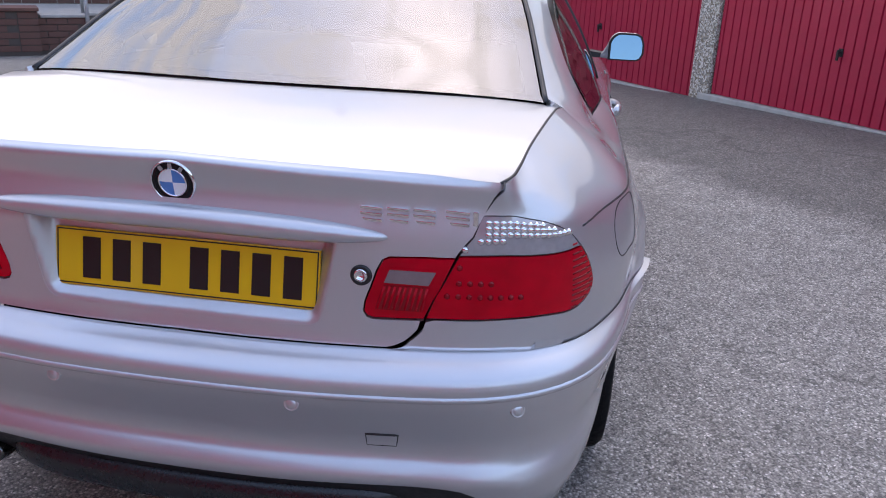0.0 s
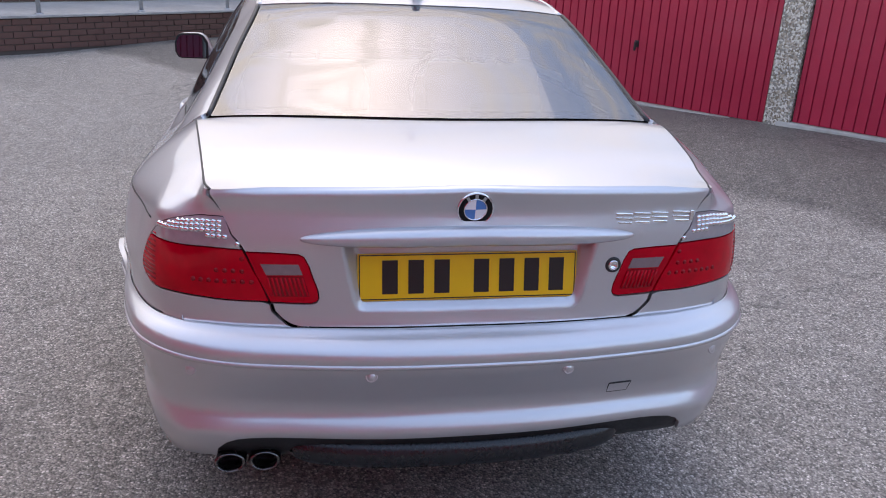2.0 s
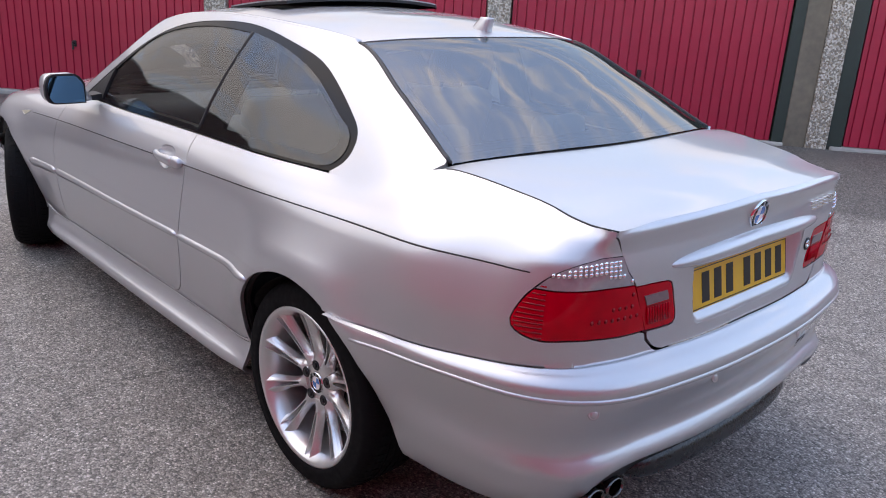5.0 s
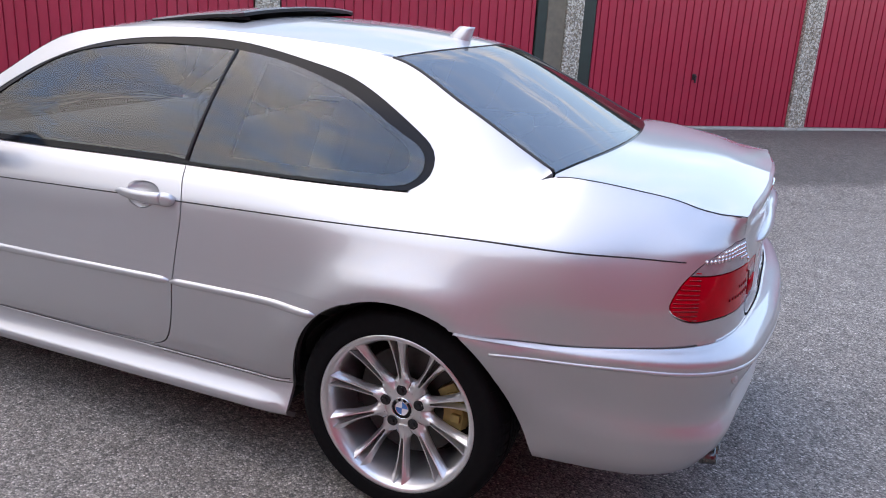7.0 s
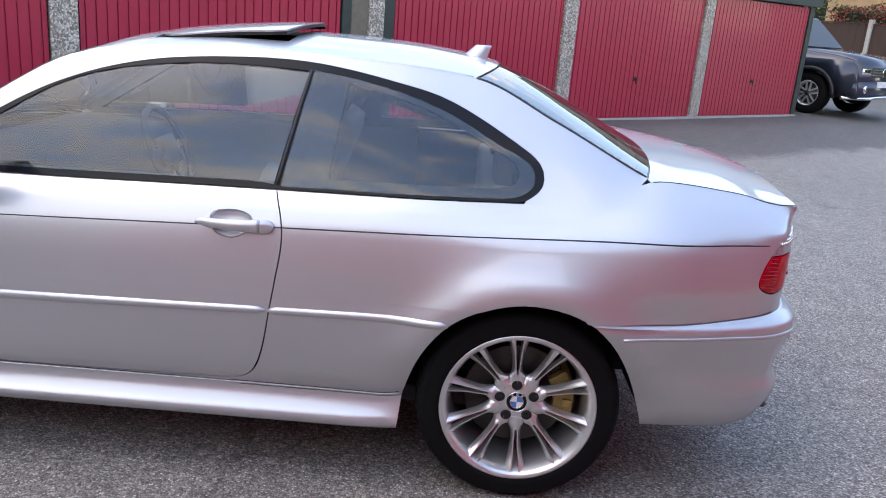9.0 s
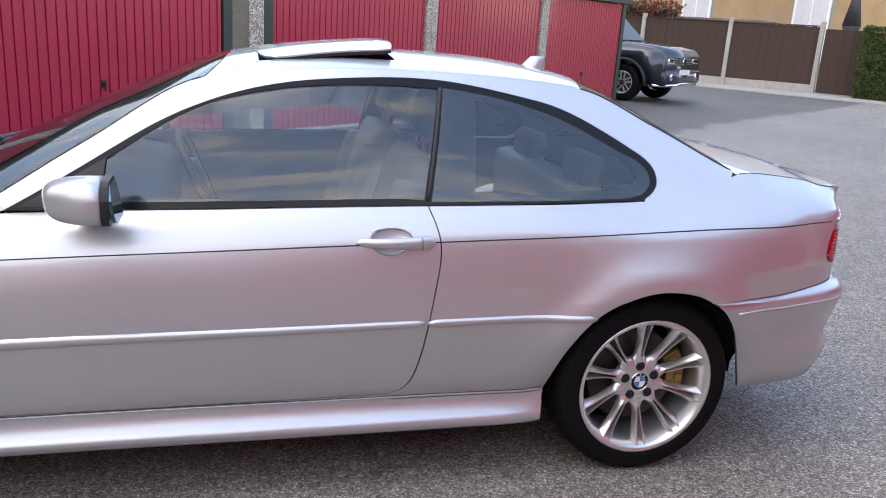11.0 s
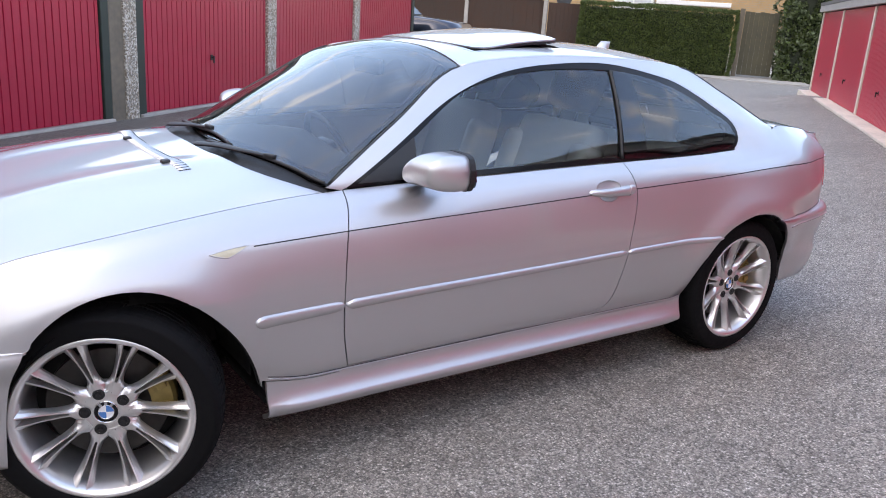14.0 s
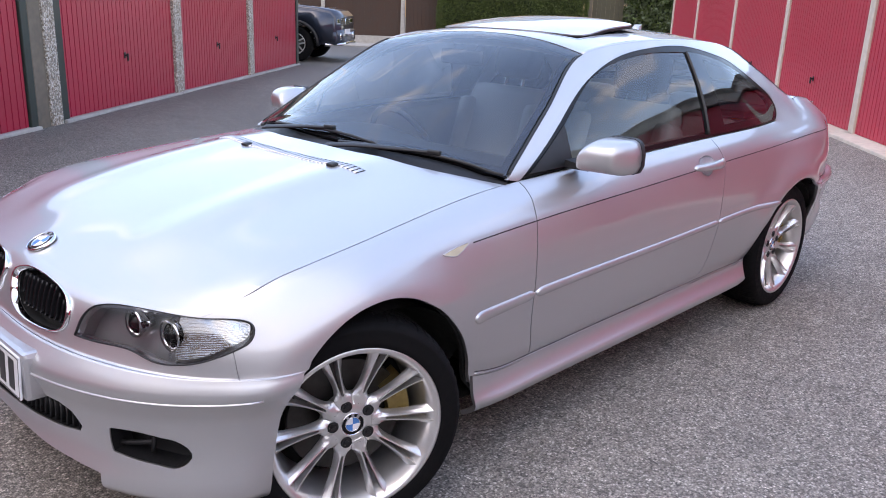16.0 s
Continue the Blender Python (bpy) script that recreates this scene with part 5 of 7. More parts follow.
    lathe(bm, [(0.030, y_hub - 0.002), (0.036, y_hub + 0.004), (0.042, y_hub + 0.0010), (0.054, y_hub + 0.0020), (0.064, y_hub - 0.004), (0.072, y_hub - 0.012), (0.080, y_hub - 0.022), (0.081, y_hub - 0.04)], 64)
    hub = bm_obj("hub", bm, ALLOY, wheel, shade=True)
    roundel(hub, pose(0, y_hub + 0.001, 0), 0.033)
    for k in range(5):
        bm = bmesh.new()
        lathe(bm, [(0.0001, 0.0065), (0.0062, 0.0065), (0.0072, 0.0015), (0.0100, 0.0012), (0.0112, 0.0025), (0.0150, 0.0030), (0.0168, 0.0)], 20)
        bm_obj("wheel_bolt", bm, BLACK, hub, matrix=Matrix.Rotation(radians(spin) + 2 * math.pi * k / 5, 4, "Y") @ pose(0, y_hub + 0.0030, 0.056))
        bm = bmesh.new()
        lathe(bm, [(0.0001, 0.001), (0.0035, 0.001), (0.0045, 0.0)], 12)
        bm_obj("bore", bm, DARK, hub, matrix=Matrix.Rotation(radians(spin) + 2 * math.pi * (k + 0.5) / 5, 4, "Y") @ pose(0, y_hub + 0.0030, 0.062))
    bm = bmesh.new()
    lathe(bm, [(0.07, w - 0.115), (0.165, w - 0.115), (0.167, w - 0.118), (0.167, w - 0.138), (0.07, w - 0.138)], 64)
    bm_obj("brake_disc", bm, STEEL, wheel, "grey steel brake disc", shade=False)
    bm = bmesh.new()
    lathe(bm, [(0.0, -w + 0.03), (0.21, -w + 0.03)], 32)
    bm_obj("backing", bm, DARK, wheel)
    return wheel


def caliper(wheel, ang, w):
    bm = bmesh.new()
    prof = []
    for a in np.linspace(-24, 24, 9):
        c, s_ = math.cos(radians(a + ang)), math.sin(radians(a + ang))
        prof.append([(r * c, y, r * s_) for r, y in ((0.118, w - 0.085), (0.178, w - 0.080), (0.186, w - 0.10), (0.186, w - 0.155), (0.118, w - 0.15))])
    loft(bm, prof)
    for a in (-12, 12):
        add_box(bm, (-0.012, w - 0.088, 0.145), (0.012, w - 0.07, 0.172), 0.003, Matrix.Rotation(radians(90 - ang - a), 4, "Y"))
    bm_obj("caliper", bm, CALIPER, wheel, "tarnished brass-coloured brake caliper")


for x, y, st, wd in ((0.0, 0.724, 0, 0.250), (2.727, 0.738, -20, 0.225)):
    for sg in (1, -1):
        w_ob = build_wheel(pose(x, sg * y, 0.3165, 0, 0, (st if sg > 0 else st + 180)), wd, 18 if x > 1 else 4)
        caliper(w_ob, (168 if sg > 0 else 12), wd / 2)
        # dark inner arch
        bm = bmesh.new()
        R = 0.355 if x > 1 else 0.375
        x -= 0.075 if x > 1 else 0.02
        k = 24
        pts = [(x + R * math.cos(math.pi * i / k), 0.30 + R * 0.93 * math.sin(math.pi * i / k)) for i in range(k + 1)]
        inn, out = [bm.verts.new((px, sg * 0.40, pz)) for px, pz in pts], [bm.verts.new((px, sg * min(0.72 + 0.115 * min(1.0, max(0.0, (pz - 0.34) / 0.15)), float(np.interp(px, _sx[:, 0], _sx[:, 1])) - 0.05), pz)) for px, pz in pts]
        for i in range(k):
            bm.faces.new((inn[i], inn[i + 1], out[i + 1], out[i]))
        c = bm.verts.new((x, sg * 0.40, 0.3))
        for i in range(k):
            bm.faces.new((c, inn[i], inn[i + 1]))
        bm_obj("wheel_housing", bm, DARK, car, "dark wheel housing")
        x += 0.075 if x > 1 else 0.02

# floor pan
bm = bmesh.new()
add_box(bm, (0.42, -0.74, 0.20), (2.26, 0.74, 0.23), 0.01)
add_box(bm, (-0.80, -0.36, 0.26), (0.42, 0.36, 0.30), 0.01)
add_box(bm, (2.26, -0.40, 0.20), (3.20, 0.40, 0.23), 0.01)
bm_obj("floor_pan", bm, DARK, car)


# ---- car: front end ----
def mirror_a(pts):
    return [(2 * A_MAX - a, v) for a, v in pts]


KID = curve([fk(0.040, 0.640), fk(0.036, 0.682), fk(0.096, 0.699), fk(0.21, 0.695), fk(0.300, 0.680), fk(0.336, 0.645), fk(0.318, 0.594), fk(0.226, 0.580), fk(0.098, 0.588), fk(0.05, 0.612), fk(0.040, 0.640)], 6)[:-1]
low = [(float(a_x(3.095)), V(5.55))] + [(float(a), V(5.55)) for a in np.linspace(a_x(3.12), 2 * A_MAX - a_x(3.12), 40)] + mirror_a([(float(a_x(3.095)), V(5.55))])
lamp_path = [sk(3.089, 0.619)] + HL[HL_TAIL:] + HL[:HL_TOP + 1]
top_across = [(float(a), V(11)) for a in np.linspace(2 * A_MAX - HOOD_CORNER, HOOD_CORNER, 60)]
panel("nose_panel", low + mirror_a(lamp_path) + top_across + lamp_path[::-1], skin, SILVER, car, "silver nose panel round grille and lamps", holes=[KID, mirror_a(KID)], gap=-0.0002)


def ring_moulding(name, loop, surf, mat, parent, width, high, label="", lift=0.0):
    """A closed raised frame along a loop of a surface's domain."""
    q = np.array(dense(list(loop), 0.006))
    t = np.roll(q, -1, 0) - np.roll(q, 1, 0)
    t /= np.linalg.norm(t, axis=1)[:, None] + 1e-9
    nr = np.stack([-t[:, 1], t[:, 0]], -1)
    nn = normals_of(surf, q, lift)
    if np.mean(np.sum(nn * (surf(q, lift) - CORE), 1)) < 0:
        nn = -nn
    cols = [surf(q + nr * width * c, lift) + nn * (h * high) for c, h in ((-0.5, -1), (-0.45, 0.5), (-0.15, 1), (0.15, 1), (0.45, 0.5), (0.5, -1))]
    m, k = len(cols), len(q)
    vs = np.stack(cols, 1).reshape(-1, 3)
    bm = bmesh.new()
    bv = [bm.verts.new(v) for v in vs]
    for i in range(k):
        for j in range(m - 1):
            a, b = i * m, ((i + 1) % k) * m
            bm.faces.new((bv[a + j], bv[b + j], bv[b + j + 1], bv[a + j + 1]))
    return bm_obj(name, bm, mat, parent, label, shade=True)


def bowl(name, loop, depth, mat, parent, label="", drop=0.4, lip=0.002):
    """An opening's inside: a sunken back and the wall that joins it to the skin."""
    sunk = lambda p, lift=0.0: skin(p, -depth) - np.array((0.0, 0.0, drop * depth))
    back = panel(name, loop, sunk, mat, parent, label, gap=0.0, thick=0.0)
    q = np.array(dense(list(loop), 0.012))
    bm = bmesh.new()
    rows = [[bm.verts.new(p) for p in r] for r in (skin(q, -lip), sunk(q))]
    for i in range(len(q)):
        j = (i + 1) % len(q)
        bm.faces.new((rows[0][i], rows[0][j], rows[1][j], rows[1][i]))
    bm_obj(name + "_wall", bm, mat, back if parent is car else parent)
    return back


for left in (True, False):
    F = (lambda p: p) if left else mirror_a
    hl = F(HL)
    lamp = panel("headlamp", hl, skin, CLEAR, car, "clear-lensed twin headlamp", gap=0.003, thick=0.02, lift=-0.002)
    lamp.visible_shadow = False
    bowl("housing", hl, 0.055, LAMP_GREY, lamp, "grey lamp housing", lip=0.006)
    ring_moulding("lamp_seal", hl, skin, BLACK, lamp, 0.007, 0.0022, "black rubber seal")
    a_in = fk(0.640, 0.64)[0]
    amber = F(inset_poly([p for p in HL if p[0] < a_in], 0.006))
    panel("indicator", amber, skin, CHROME, lamp, "clear ribbed indicator", gap=0.0, lift=-0.020, thick=0.02)
    v_lo, v_hi = min(p[1] for p in HL), max(p[1] for p in HL)
    for v_r in np.arange(v_lo + 0.010, v_hi - 0.006, 0.0075):  # flutes run along the lamp
        a_c = np.linspace(min(p[0] for p in HL), a_in, 120)
        a_r = a_c[inside(inset_poly(HL, 0.007), np.stack([a_c, np.full(120, v_r)], -1))]
        if len(a_r) > 6:
            moulding("rib", F([(float(a), float(v_r)) for a in np.linspace(a_r[0], a_r[-1], 8)]), skin, CLEAR, lamp, 0.0062, 0.004, lift=-0.016)
    for yy, zz, rr in ((0.527, 0.645, 0.036), (0.636, 0.634, 0.040)):
        c = skin(np.array([F([fk(yy, zz)])[0]]), -0.036)[0]
        nx, ny = plan(np.array([F([fk(yy, zz)])[0][0]]))[2:]
        yaw = math.degrees(math.atan2(ny[0], nx[0])) * 0.10
        m = pose(*c, 0, 0, yaw - 90)
        bm = bmesh.new()
        lathe(bm, [(rr * 0.72, -0.015), (rr * 0.78, 0.006), (rr * 0.95, 0.012), (rr * 1.02, 0.004), (rr * 1.02, -0.03)], 40)
        bez = bm_obj("bezel", bm, CHROME, lamp, matrix=m, shade=True)
        bm = bmesh.new()
        lathe(bm, [(rr * 0.74, -0.012), (rr * 0.62, 0.004), (rr * 0.42, 0.014), (rr * 0.2, 0.019), (0.0001, 0.0205)], 32)
        bm_obj("projector_lens", bm, GLOSS_BLACK, bez, shade=True)
    # kidney grille
    kd = F(KID)
    grille = ring_moulding("grille", kd, skin, CHROME, car, 0.014, 0.010, "chrome-edged grille with black slats")
    bowl("grille_back", kd, 0.05, DARK, grille, lip=0.004)
    for i in range(11):
        y = 0.068 + 0.0245 * i
        z0 = 0.598 if 0.09 < y < 0.30 else 0.625
        z1 = 0.676 if y < 0.24 else 0.676 - (y - 0.24) * 0.45
        moulding("slat", F([fk(y, z0), fk(y, (z0 + z1) / 2), fk(y, z1)]), skin, GLOSS_BLACK, grille, 0.009, 0.018, lift=-0.028)
    # side opening of the bumper
    it = bowl("bumper_intake", F(FOG), 0.07, BLACK, car, "black bumper intake", drop=0.1)
    moulding("duct_edge", F([fk(0.60, 0.388), fk(0.603, 0.355), fk(0.600, 0.326)]), skin, BLACK, it, 0.012, 0.006, lift=-0.03)
    moulding("duct_edge", F([fk(0.515, 0.336), fk(0.555, 0.344), fk(0.598, 0.356)]), skin, BLACK, it, 0.012, 0.006, lift=-0.03)
# centre intake, front plate
ci = bowl("centre_intake", CENTRE, 0.05, BLACK, car, "black slatted centre intake", drop=0.1)
for i in range(36):
    y = -0.402 + 0.023 * i
    moulding("slat", [fk(y, 0.350), fk(y, 0.38), fk(y, 0.405)], skin, BLACK, ci, 0.006, 0.012, lift=-0.016)
moulding("bumper_line", [(float(a), V(3.8)) for a in np.linspace(a_x(3.05), 2 * A_MAX - a_x(3.05), 60)], skin, SILVER, car, 0.007, 0.0035)


def number_plate(m, mat, label):
    bm = bmesh.new()
    add_box(bm, (-0.26, -0.003, -0.0555), (0.26, 0.003, 0.0555), 0.002)
    pl = bm_obj("number_plate", bm, mat, car, label, m)
    for i in range(7):  # dark bars in place of the characters
        x = -0.228 + i * 0.0605 + (0.033 if i > 3 else 0) + 0.018
        bm = bmesh.new()
        add_box(bm, (x - 0.018, 0.0031, -0.0395), (x + 0.018, 0.0041, 0.0395), 0.0)
        bm_obj("bar", bm, INK, pl)
    for x0, z0, x1, z1 in ((-0.257, 0.050, 0.257, 0.0525), (-0.257, -0.0525, 0.257, -0.050), (-0.257, -0.050, -0.2545, 0.050), (0.2545, -0.050, 0.257, 0.050)):
        bm = bmesh.new()
        add_box(bm, (x0, 0.0031, z0), (x1, 0.0036, z1), 0.0)
        bm_obj("edge_line", bm, INK, pl)
    return pl


number_plate(pose(-0.843, 0, 0.762, 11, 0, 90), PLATE_Y, "yellow plate with dark bars")
number_plate(pose(3.402, 0, 0.470, 3, 0, -90) @ Matrix.Diagonal((1.05, 1, 1.05, 1)), PLATE_W, "white plate with dark bars")
bm = bmesh.new()
add_box(bm, (3.33, -0.283, 0.405), (3.397, 0.283, 0.538), 0.014)
bm_obj("plate_holder", bm, SILVER, car)

# ---- car: tail details ----
bm = bmesh.new()
rings = []
for y in np.linspace(-0.392, 0.392, 61):
    t = abs(y) / 0.392
    h, dp = 0.0225 * (1 - t ** 3.4) ** 0.62 + 0.0015, 0.026 * (1 - t ** 4) ** 0.5 + 0.001
    p = skin(np.array([rk(float(y), 0.869 - 0.007 * t * t)]))[0]
    rings.append([(p[0] + 0.004 - dp * math.cos(b) * (1 if math.cos(b) > 0 else 0.3), p[1], p[2] + h * math.sin(b)) for b in np.linspace(0, 2 * math.pi, 13)[:-1]])
loft(bm, rings)
bm_obj("lid_grip", bm, SILVER, lid, "silver boot grip bar", shade=True)
p = skin(np.array([rk(0.0, 0.931)]))[0]
roundel(lid, pose(p[0] - 0.004, 0, 0.931, -10, 0, 90), 0.041)
for i, (w, gp) in enumerate(((0.040, 0.046), (0.040, 0.046), (0.040, 0.056), (0.042, 0.047), (0.009, 0.01))):  # raised model script, as bars
    y = -0.338 - sum(g for _, g in ((0.040, 0.046), (0.040, 0.046), (0.040, 0.056), (0.042, 0.047), (0.009, 0.01))[:i])
    q = skin(np.array([rk(y - w / 2, 0.903)]))[0]
    for dz in ((-0.0105, 0.0, 0.0105) if i < 4 else (0.0,)):
        bm = bmesh.new()
        add_box(bm, (-0.004, -w / 2, dz - (0.0026 if i < 4 else 0.013)), (0.002, w / 2, dz + (0.0026 if i < 4 else 0.013)), 0.001)
        bm_obj("script_bar", bm, CHROME, lid, "", pose(q[0] - 0.001, q[1], q[2], 0, 0, -math.degrees(math.atan2(0.09, 0.9))))
q = skin(np.array([rk(-0.342, 0.790)]))[0]
bm = bmesh.new()
lathe(bm, [(0.0001, 0.002), (0.007, 0.002), (0.0075, 0.005), (0.012, 0.005), (0.0125, 0.002)], 28)
lock = bm_obj("boot_lock", bm, CHROME, lid, "", pose(q[0], q[1], q[2], 0, 0, 90), True)
bm = bmesh.new()
lathe(bm, [(0.012, 0.002), (0.013, 0.004), (0.019, 0.003), (0.020, -0.002)], 28)
bm_obj("surround", bm, BLACK, lock, shade=True)
for y in (-0.636, -0.233, 0.233, 0.636):
    q = rk(y, 0.557)
    c = skin(np.array([q]))[0]
    _, _, nx, ny = plan(np.array([q[0]]))
    bm = bmesh.new()
    lathe(bm, [(0.0001, 0.003), (0.009, 0.003), (0.0105, 0.001), (0.0115, 0.0018), (0.0135, 0.0018), (0.0145, -0.002)], 28)
    bm_obj("parking_sensor", bm, SILVER, car, "", pose(*c, 12, 0, math.degrees(math.atan2(ny[0], nx[0])) - 90), True)
tow = [rk(-0.36, 0.455), rk(-0.415, 0.455), rk(-0.42, 0.485), rk(-0.36, 0.485)]
panel("tow_cover", tow, skin, SILVER, car, gap=0.0, lift=0.0012, thick=0.003)
ring_moulding("tow_seam", tow, skin, BLACK, car, 0.003, 0.0022)
flap = curve([sk(-0.50, 0.862), sk(-0.545, 0.84), sk(-0.56, 0.80), sk(-0.545, 0.762), sk(-0.47, 0.752), sk(-0.40, 0.762), sk(-0.38, 0.80), sk(-0.39, 0.845), sk(-0.44, 0.862), sk(-0.50, 0.862)], 5)[:-1]
ring_moulding("fuel_flap_seam", [(-a, v) for a, v in flap], skin, BLACK, car, 0.003, 0.0006)
# black diffuser bulge and twin pipes
bm = bmesh.new()
rings = []
for y in np.linspace(-0.43, 0.43, 41):
    t = abs(y) / 0.43
    rr = 0.043 * (1 - t ** 8) ** 0.5 + 0.002
    p = skin(np.array([rk(float(y), 0.31)]), -0.004)[0]
    rings.append([(p[0] + 0.020 - rr * 0.95 * math.cos(b), p[1], 0.300 + 0.012 * t * t + rr * math.sin(b)) for b in np.linspace(0, 2 * math.pi, 17)[:-1]])
loft(bm, rings)
bm_obj("diffuser_bulge", bm, SATIN, car, "black lower lip", shade=True)
for y in (0.562, 0.480):
    bm = bmesh.new()
    lathe(bm, [(0.0235, -0.004), (0.0250, 0.002), (0.0285, 0.003), (0.0315, -0.003), (0.0320, -0.02), (0.031, -0.16), (0.027, -0.16), (0.0245, -0.02), (0.0235, -0.004)], 36)
    pipe = bm_obj("exhaust_pipe", bm, PIPE, car, "darkened steel exhaust tailpipe", pose(-0.852, y, 0.290, 8, 0, 90) @ Matrix.Diagonal((1.2, 1, 0.82, 1)), True)
    bm = bmesh.new()
    lathe(bm, [(0.0001, -0.05), (0.0268, -0.05)], 24)
    bm_obj("bore", bm, DARK, pipe)

# ---- car: side details ----
def door_mirror(sg):
    root = new("door_mirror")
    root.parent = car
    z_hi = spline([0, 0.06, 0.13, 0.21, 0.30, 0.42, 0.80, 0.93, 1.0], [0.922, 0.934, 0.955, 0.990, 1.011, 1.020, 1.019, 1.008, 0.975])
    z_lo = spline([0, 0.12, 0.3, 0.80, 0.93, 1.0], [0.908, 0.905, 0.903, 0.903, 0.910, 0.935])
    y_at = lambda t: 0.782 + 0.186 * t
    bm = bmesh.new()
    rings = []
    for t in np.linspace(0, 1, 31):  # shell swept outwards from its low inner lobe
        zt, zb = float(z_hi(t)), float(z_lo(t))
        zc, h = (zt + zb) / 2, (zt - zb) / 2
        xb = 1.672 + 0.010 * (1 - smooth(t / 0.3))
        deep = (0.168 - 0.040 * t ** 2) * (0.55 + 0.45 * smooth(t / 0.25)) * (1 - max(0.0, t - 0.80) ** 2 * 14)
        ring = []
        for b in np.linspace(-math.pi / 2, math.pi / 2, 21):
            cx, sz = max(0.0, math.cos(b)), math.sin(b)
            ring.append((xb + deep * cx ** 0.62, sg * y_at(t), zc + h * (abs(sz) ** 0.75) * (1 if sz > 0 else -1)))
        rings.append(ring)
    loft(bm, rings)
    bm_obj("shell", bm, SILVER, root, "silver mirror shell", shade=True)
    line = [(t, float(z_hi(t))) for t in np.linspace(0.18, 1, 24)] + [(t, float(z_lo(t))) for t in np.linspace(1, 0.18, 24)]
    def slab(name, x0, x1, grow, mat, parent, label="", lean=0.0):
        bm = bmesh.new()
        cy, cz = y_at(0.62), 0.962
        loft(bm, [[(x + (z - cz) * lean, sg * (cy + (y_at(t) - cy) * grow), cz + (z - cz) * grow) for t, z in line] for x in (x0, x1)])
        return bm_obj(name, bm, mat, parent, label)
    fr = slab("frame", 1.656, 1.676, 1.025, BLACK, root, "black mirror frame")
    slab("mirror_glass", 1.6465, 1.6560, 0.90, MIRROR, fr, "blue-tinted mirror glass", lean=0.13)
    bm = bmesh.new()
    loft(bm, [[(1.775, sg * y, 0.906), (1.775, sg * y, z), (1.690, sg * y, z), (1.690, sg * y, 0.906)] for y, z in ((0.735, 0.932), (0.79, 0.926), (0.83, 0.918))])
    bm_obj("arm", bm, BLACK, root)
    return root


MIRROR = plain("mirror_glass", (0.10, 0.18, 0.25), 0.02, metal=1.0, var=0.02)
for sg in (1, -1):
    door_mirror(sg)
    fl = sg < 0
    # sail panel by the mirror
    panel("mirror_sail", [(1.93, 0.897), (1.70, 1.035), (1.715, 0.905)], side, BLACK, car, flip=fl, gap=0.0, lift=0.003)
    # handle in its scooped recess
    _c = np.array(SCOOP).mean(0)
    _r = np.abs(np.array(SCOOP) - _c).max(0)
    def dish(p, lift=0.0):
        k = np.clip(1 - np.sum(((p - _c) / _r) ** 2, 1), 0, 1)
        flat, deep = skin(p, lift), skin(p, lift - 0.017)
        return flat + (deep - flat) * (k ** 0.7)[:, None]
    panel("handle_recess", SCOOP, dish, SILVER, car, flip=fl, gap=0.0, thick=0.004, step=0.008, edge=0.006)
    def lever(name, x0, x1, f):
        bm = bmesh.new()
        rings = []
        for x in np.linspace(x0, x1, 21):
            t = (x - 0.765) / 0.235
            p = skin(np.array([sk(float(x), 0.827 - 0.003 * t)]))[0]
            h = (0.0225 - 0.010 * t) * (1 - abs(2 * t - 1) ** 10) ** 0.5 + 0.001
            o = max(0.003, 0.006 + 0.020 * (1 - abs(2 * t - 0.85) ** 2.6))
            rings.append([(p[0], sg * (p[1] + o - 0.006 + 0.012 * math.cos(b)), p[2] + h * f * math.sin(b)) for b in np.linspace(0, 2 * math.pi, 15)[:-1]])
        loft(bm, rings)
        return bm_obj(name, bm, SILVER, car, "silver pull handle" if name == "door_handle" else "", shade=True)
    lever("door_handle", 0.806, 1.0, 0.92)
    lever("lock_cap", 0.765, 0.803, 1.0)
    rep = curve([sk(2.463, 0.7525), sk(2.40, 0.763), sk(2.345, 0.7675)], 6)[:-1] + curve([sk(2.345, 0.7675), sk(2.375, 0.753), sk(2.41, 0.7395)], 5)[:-1] + curve([sk(2.41, 0.7395), sk(2.437, 0.7445), sk(2.463, 0.7525)], 5)[:-1]
    panel("side_repeater", rep, skin, REPEATER, car, "pale clear side repeater", flip=fl, gap=0.0, lift=0.003, thick=0.006)
    ring_moulding("repeater_seal", [(-a, v) for a, v in rep] if fl else rep, skin, SILVER, car, 0.004, 0.0035)
    moulding("screen_seal", [(x, float(r_y(x)) - 0.004) for x in np.linspace(0.21, -0.335, 24)], lambda p, lift=0.0: top(p * (1, sg), lift), BLACK, car, 0.012, 0.004)
    moulding("screen_seal", [(x, float(r_y(x)) - 0.006) for x in np.linspace(2.02, 1.44, 24)], lambda p, lift=0.0: top(p * (1, sg), lift), BLACK, car, 0.010, 0.003)
    moulding("roof_joint", [(x, float(r_y(x)) - 0.012) for x in np.linspace(1.43, 0.22, 40)], lambda p, lift=0.0: top(p * (1, sg), lift), SILVER, car, 0.014, 0.003)
# roof: aerial, sunroof
bm = bmesh.new()
rings = []
for t in np.linspace(0, 1, 9):
    z = 1.296 + 0.060 * t
    x0, x1, hw = 0.266 - 0.052 * t ** 1.3, 0.176 - 0.020 * t, 0.024 * (1 - 0.50 * t ** 1.5)
    rings.append([(x0, 0, z), (x0 - 0.02, hw * 0.8, z), ((x0 + x1) / 2, hw, z), (x1 + 0.004, hw * 0.8, z), (x1, 0, z), (x1 + 0.004, -hw * 0.8, z), ((x0 + x1) / 2, -hw, z), (x0 - 0.02, -hw * 0.8, z)])
loft(bm, rings)
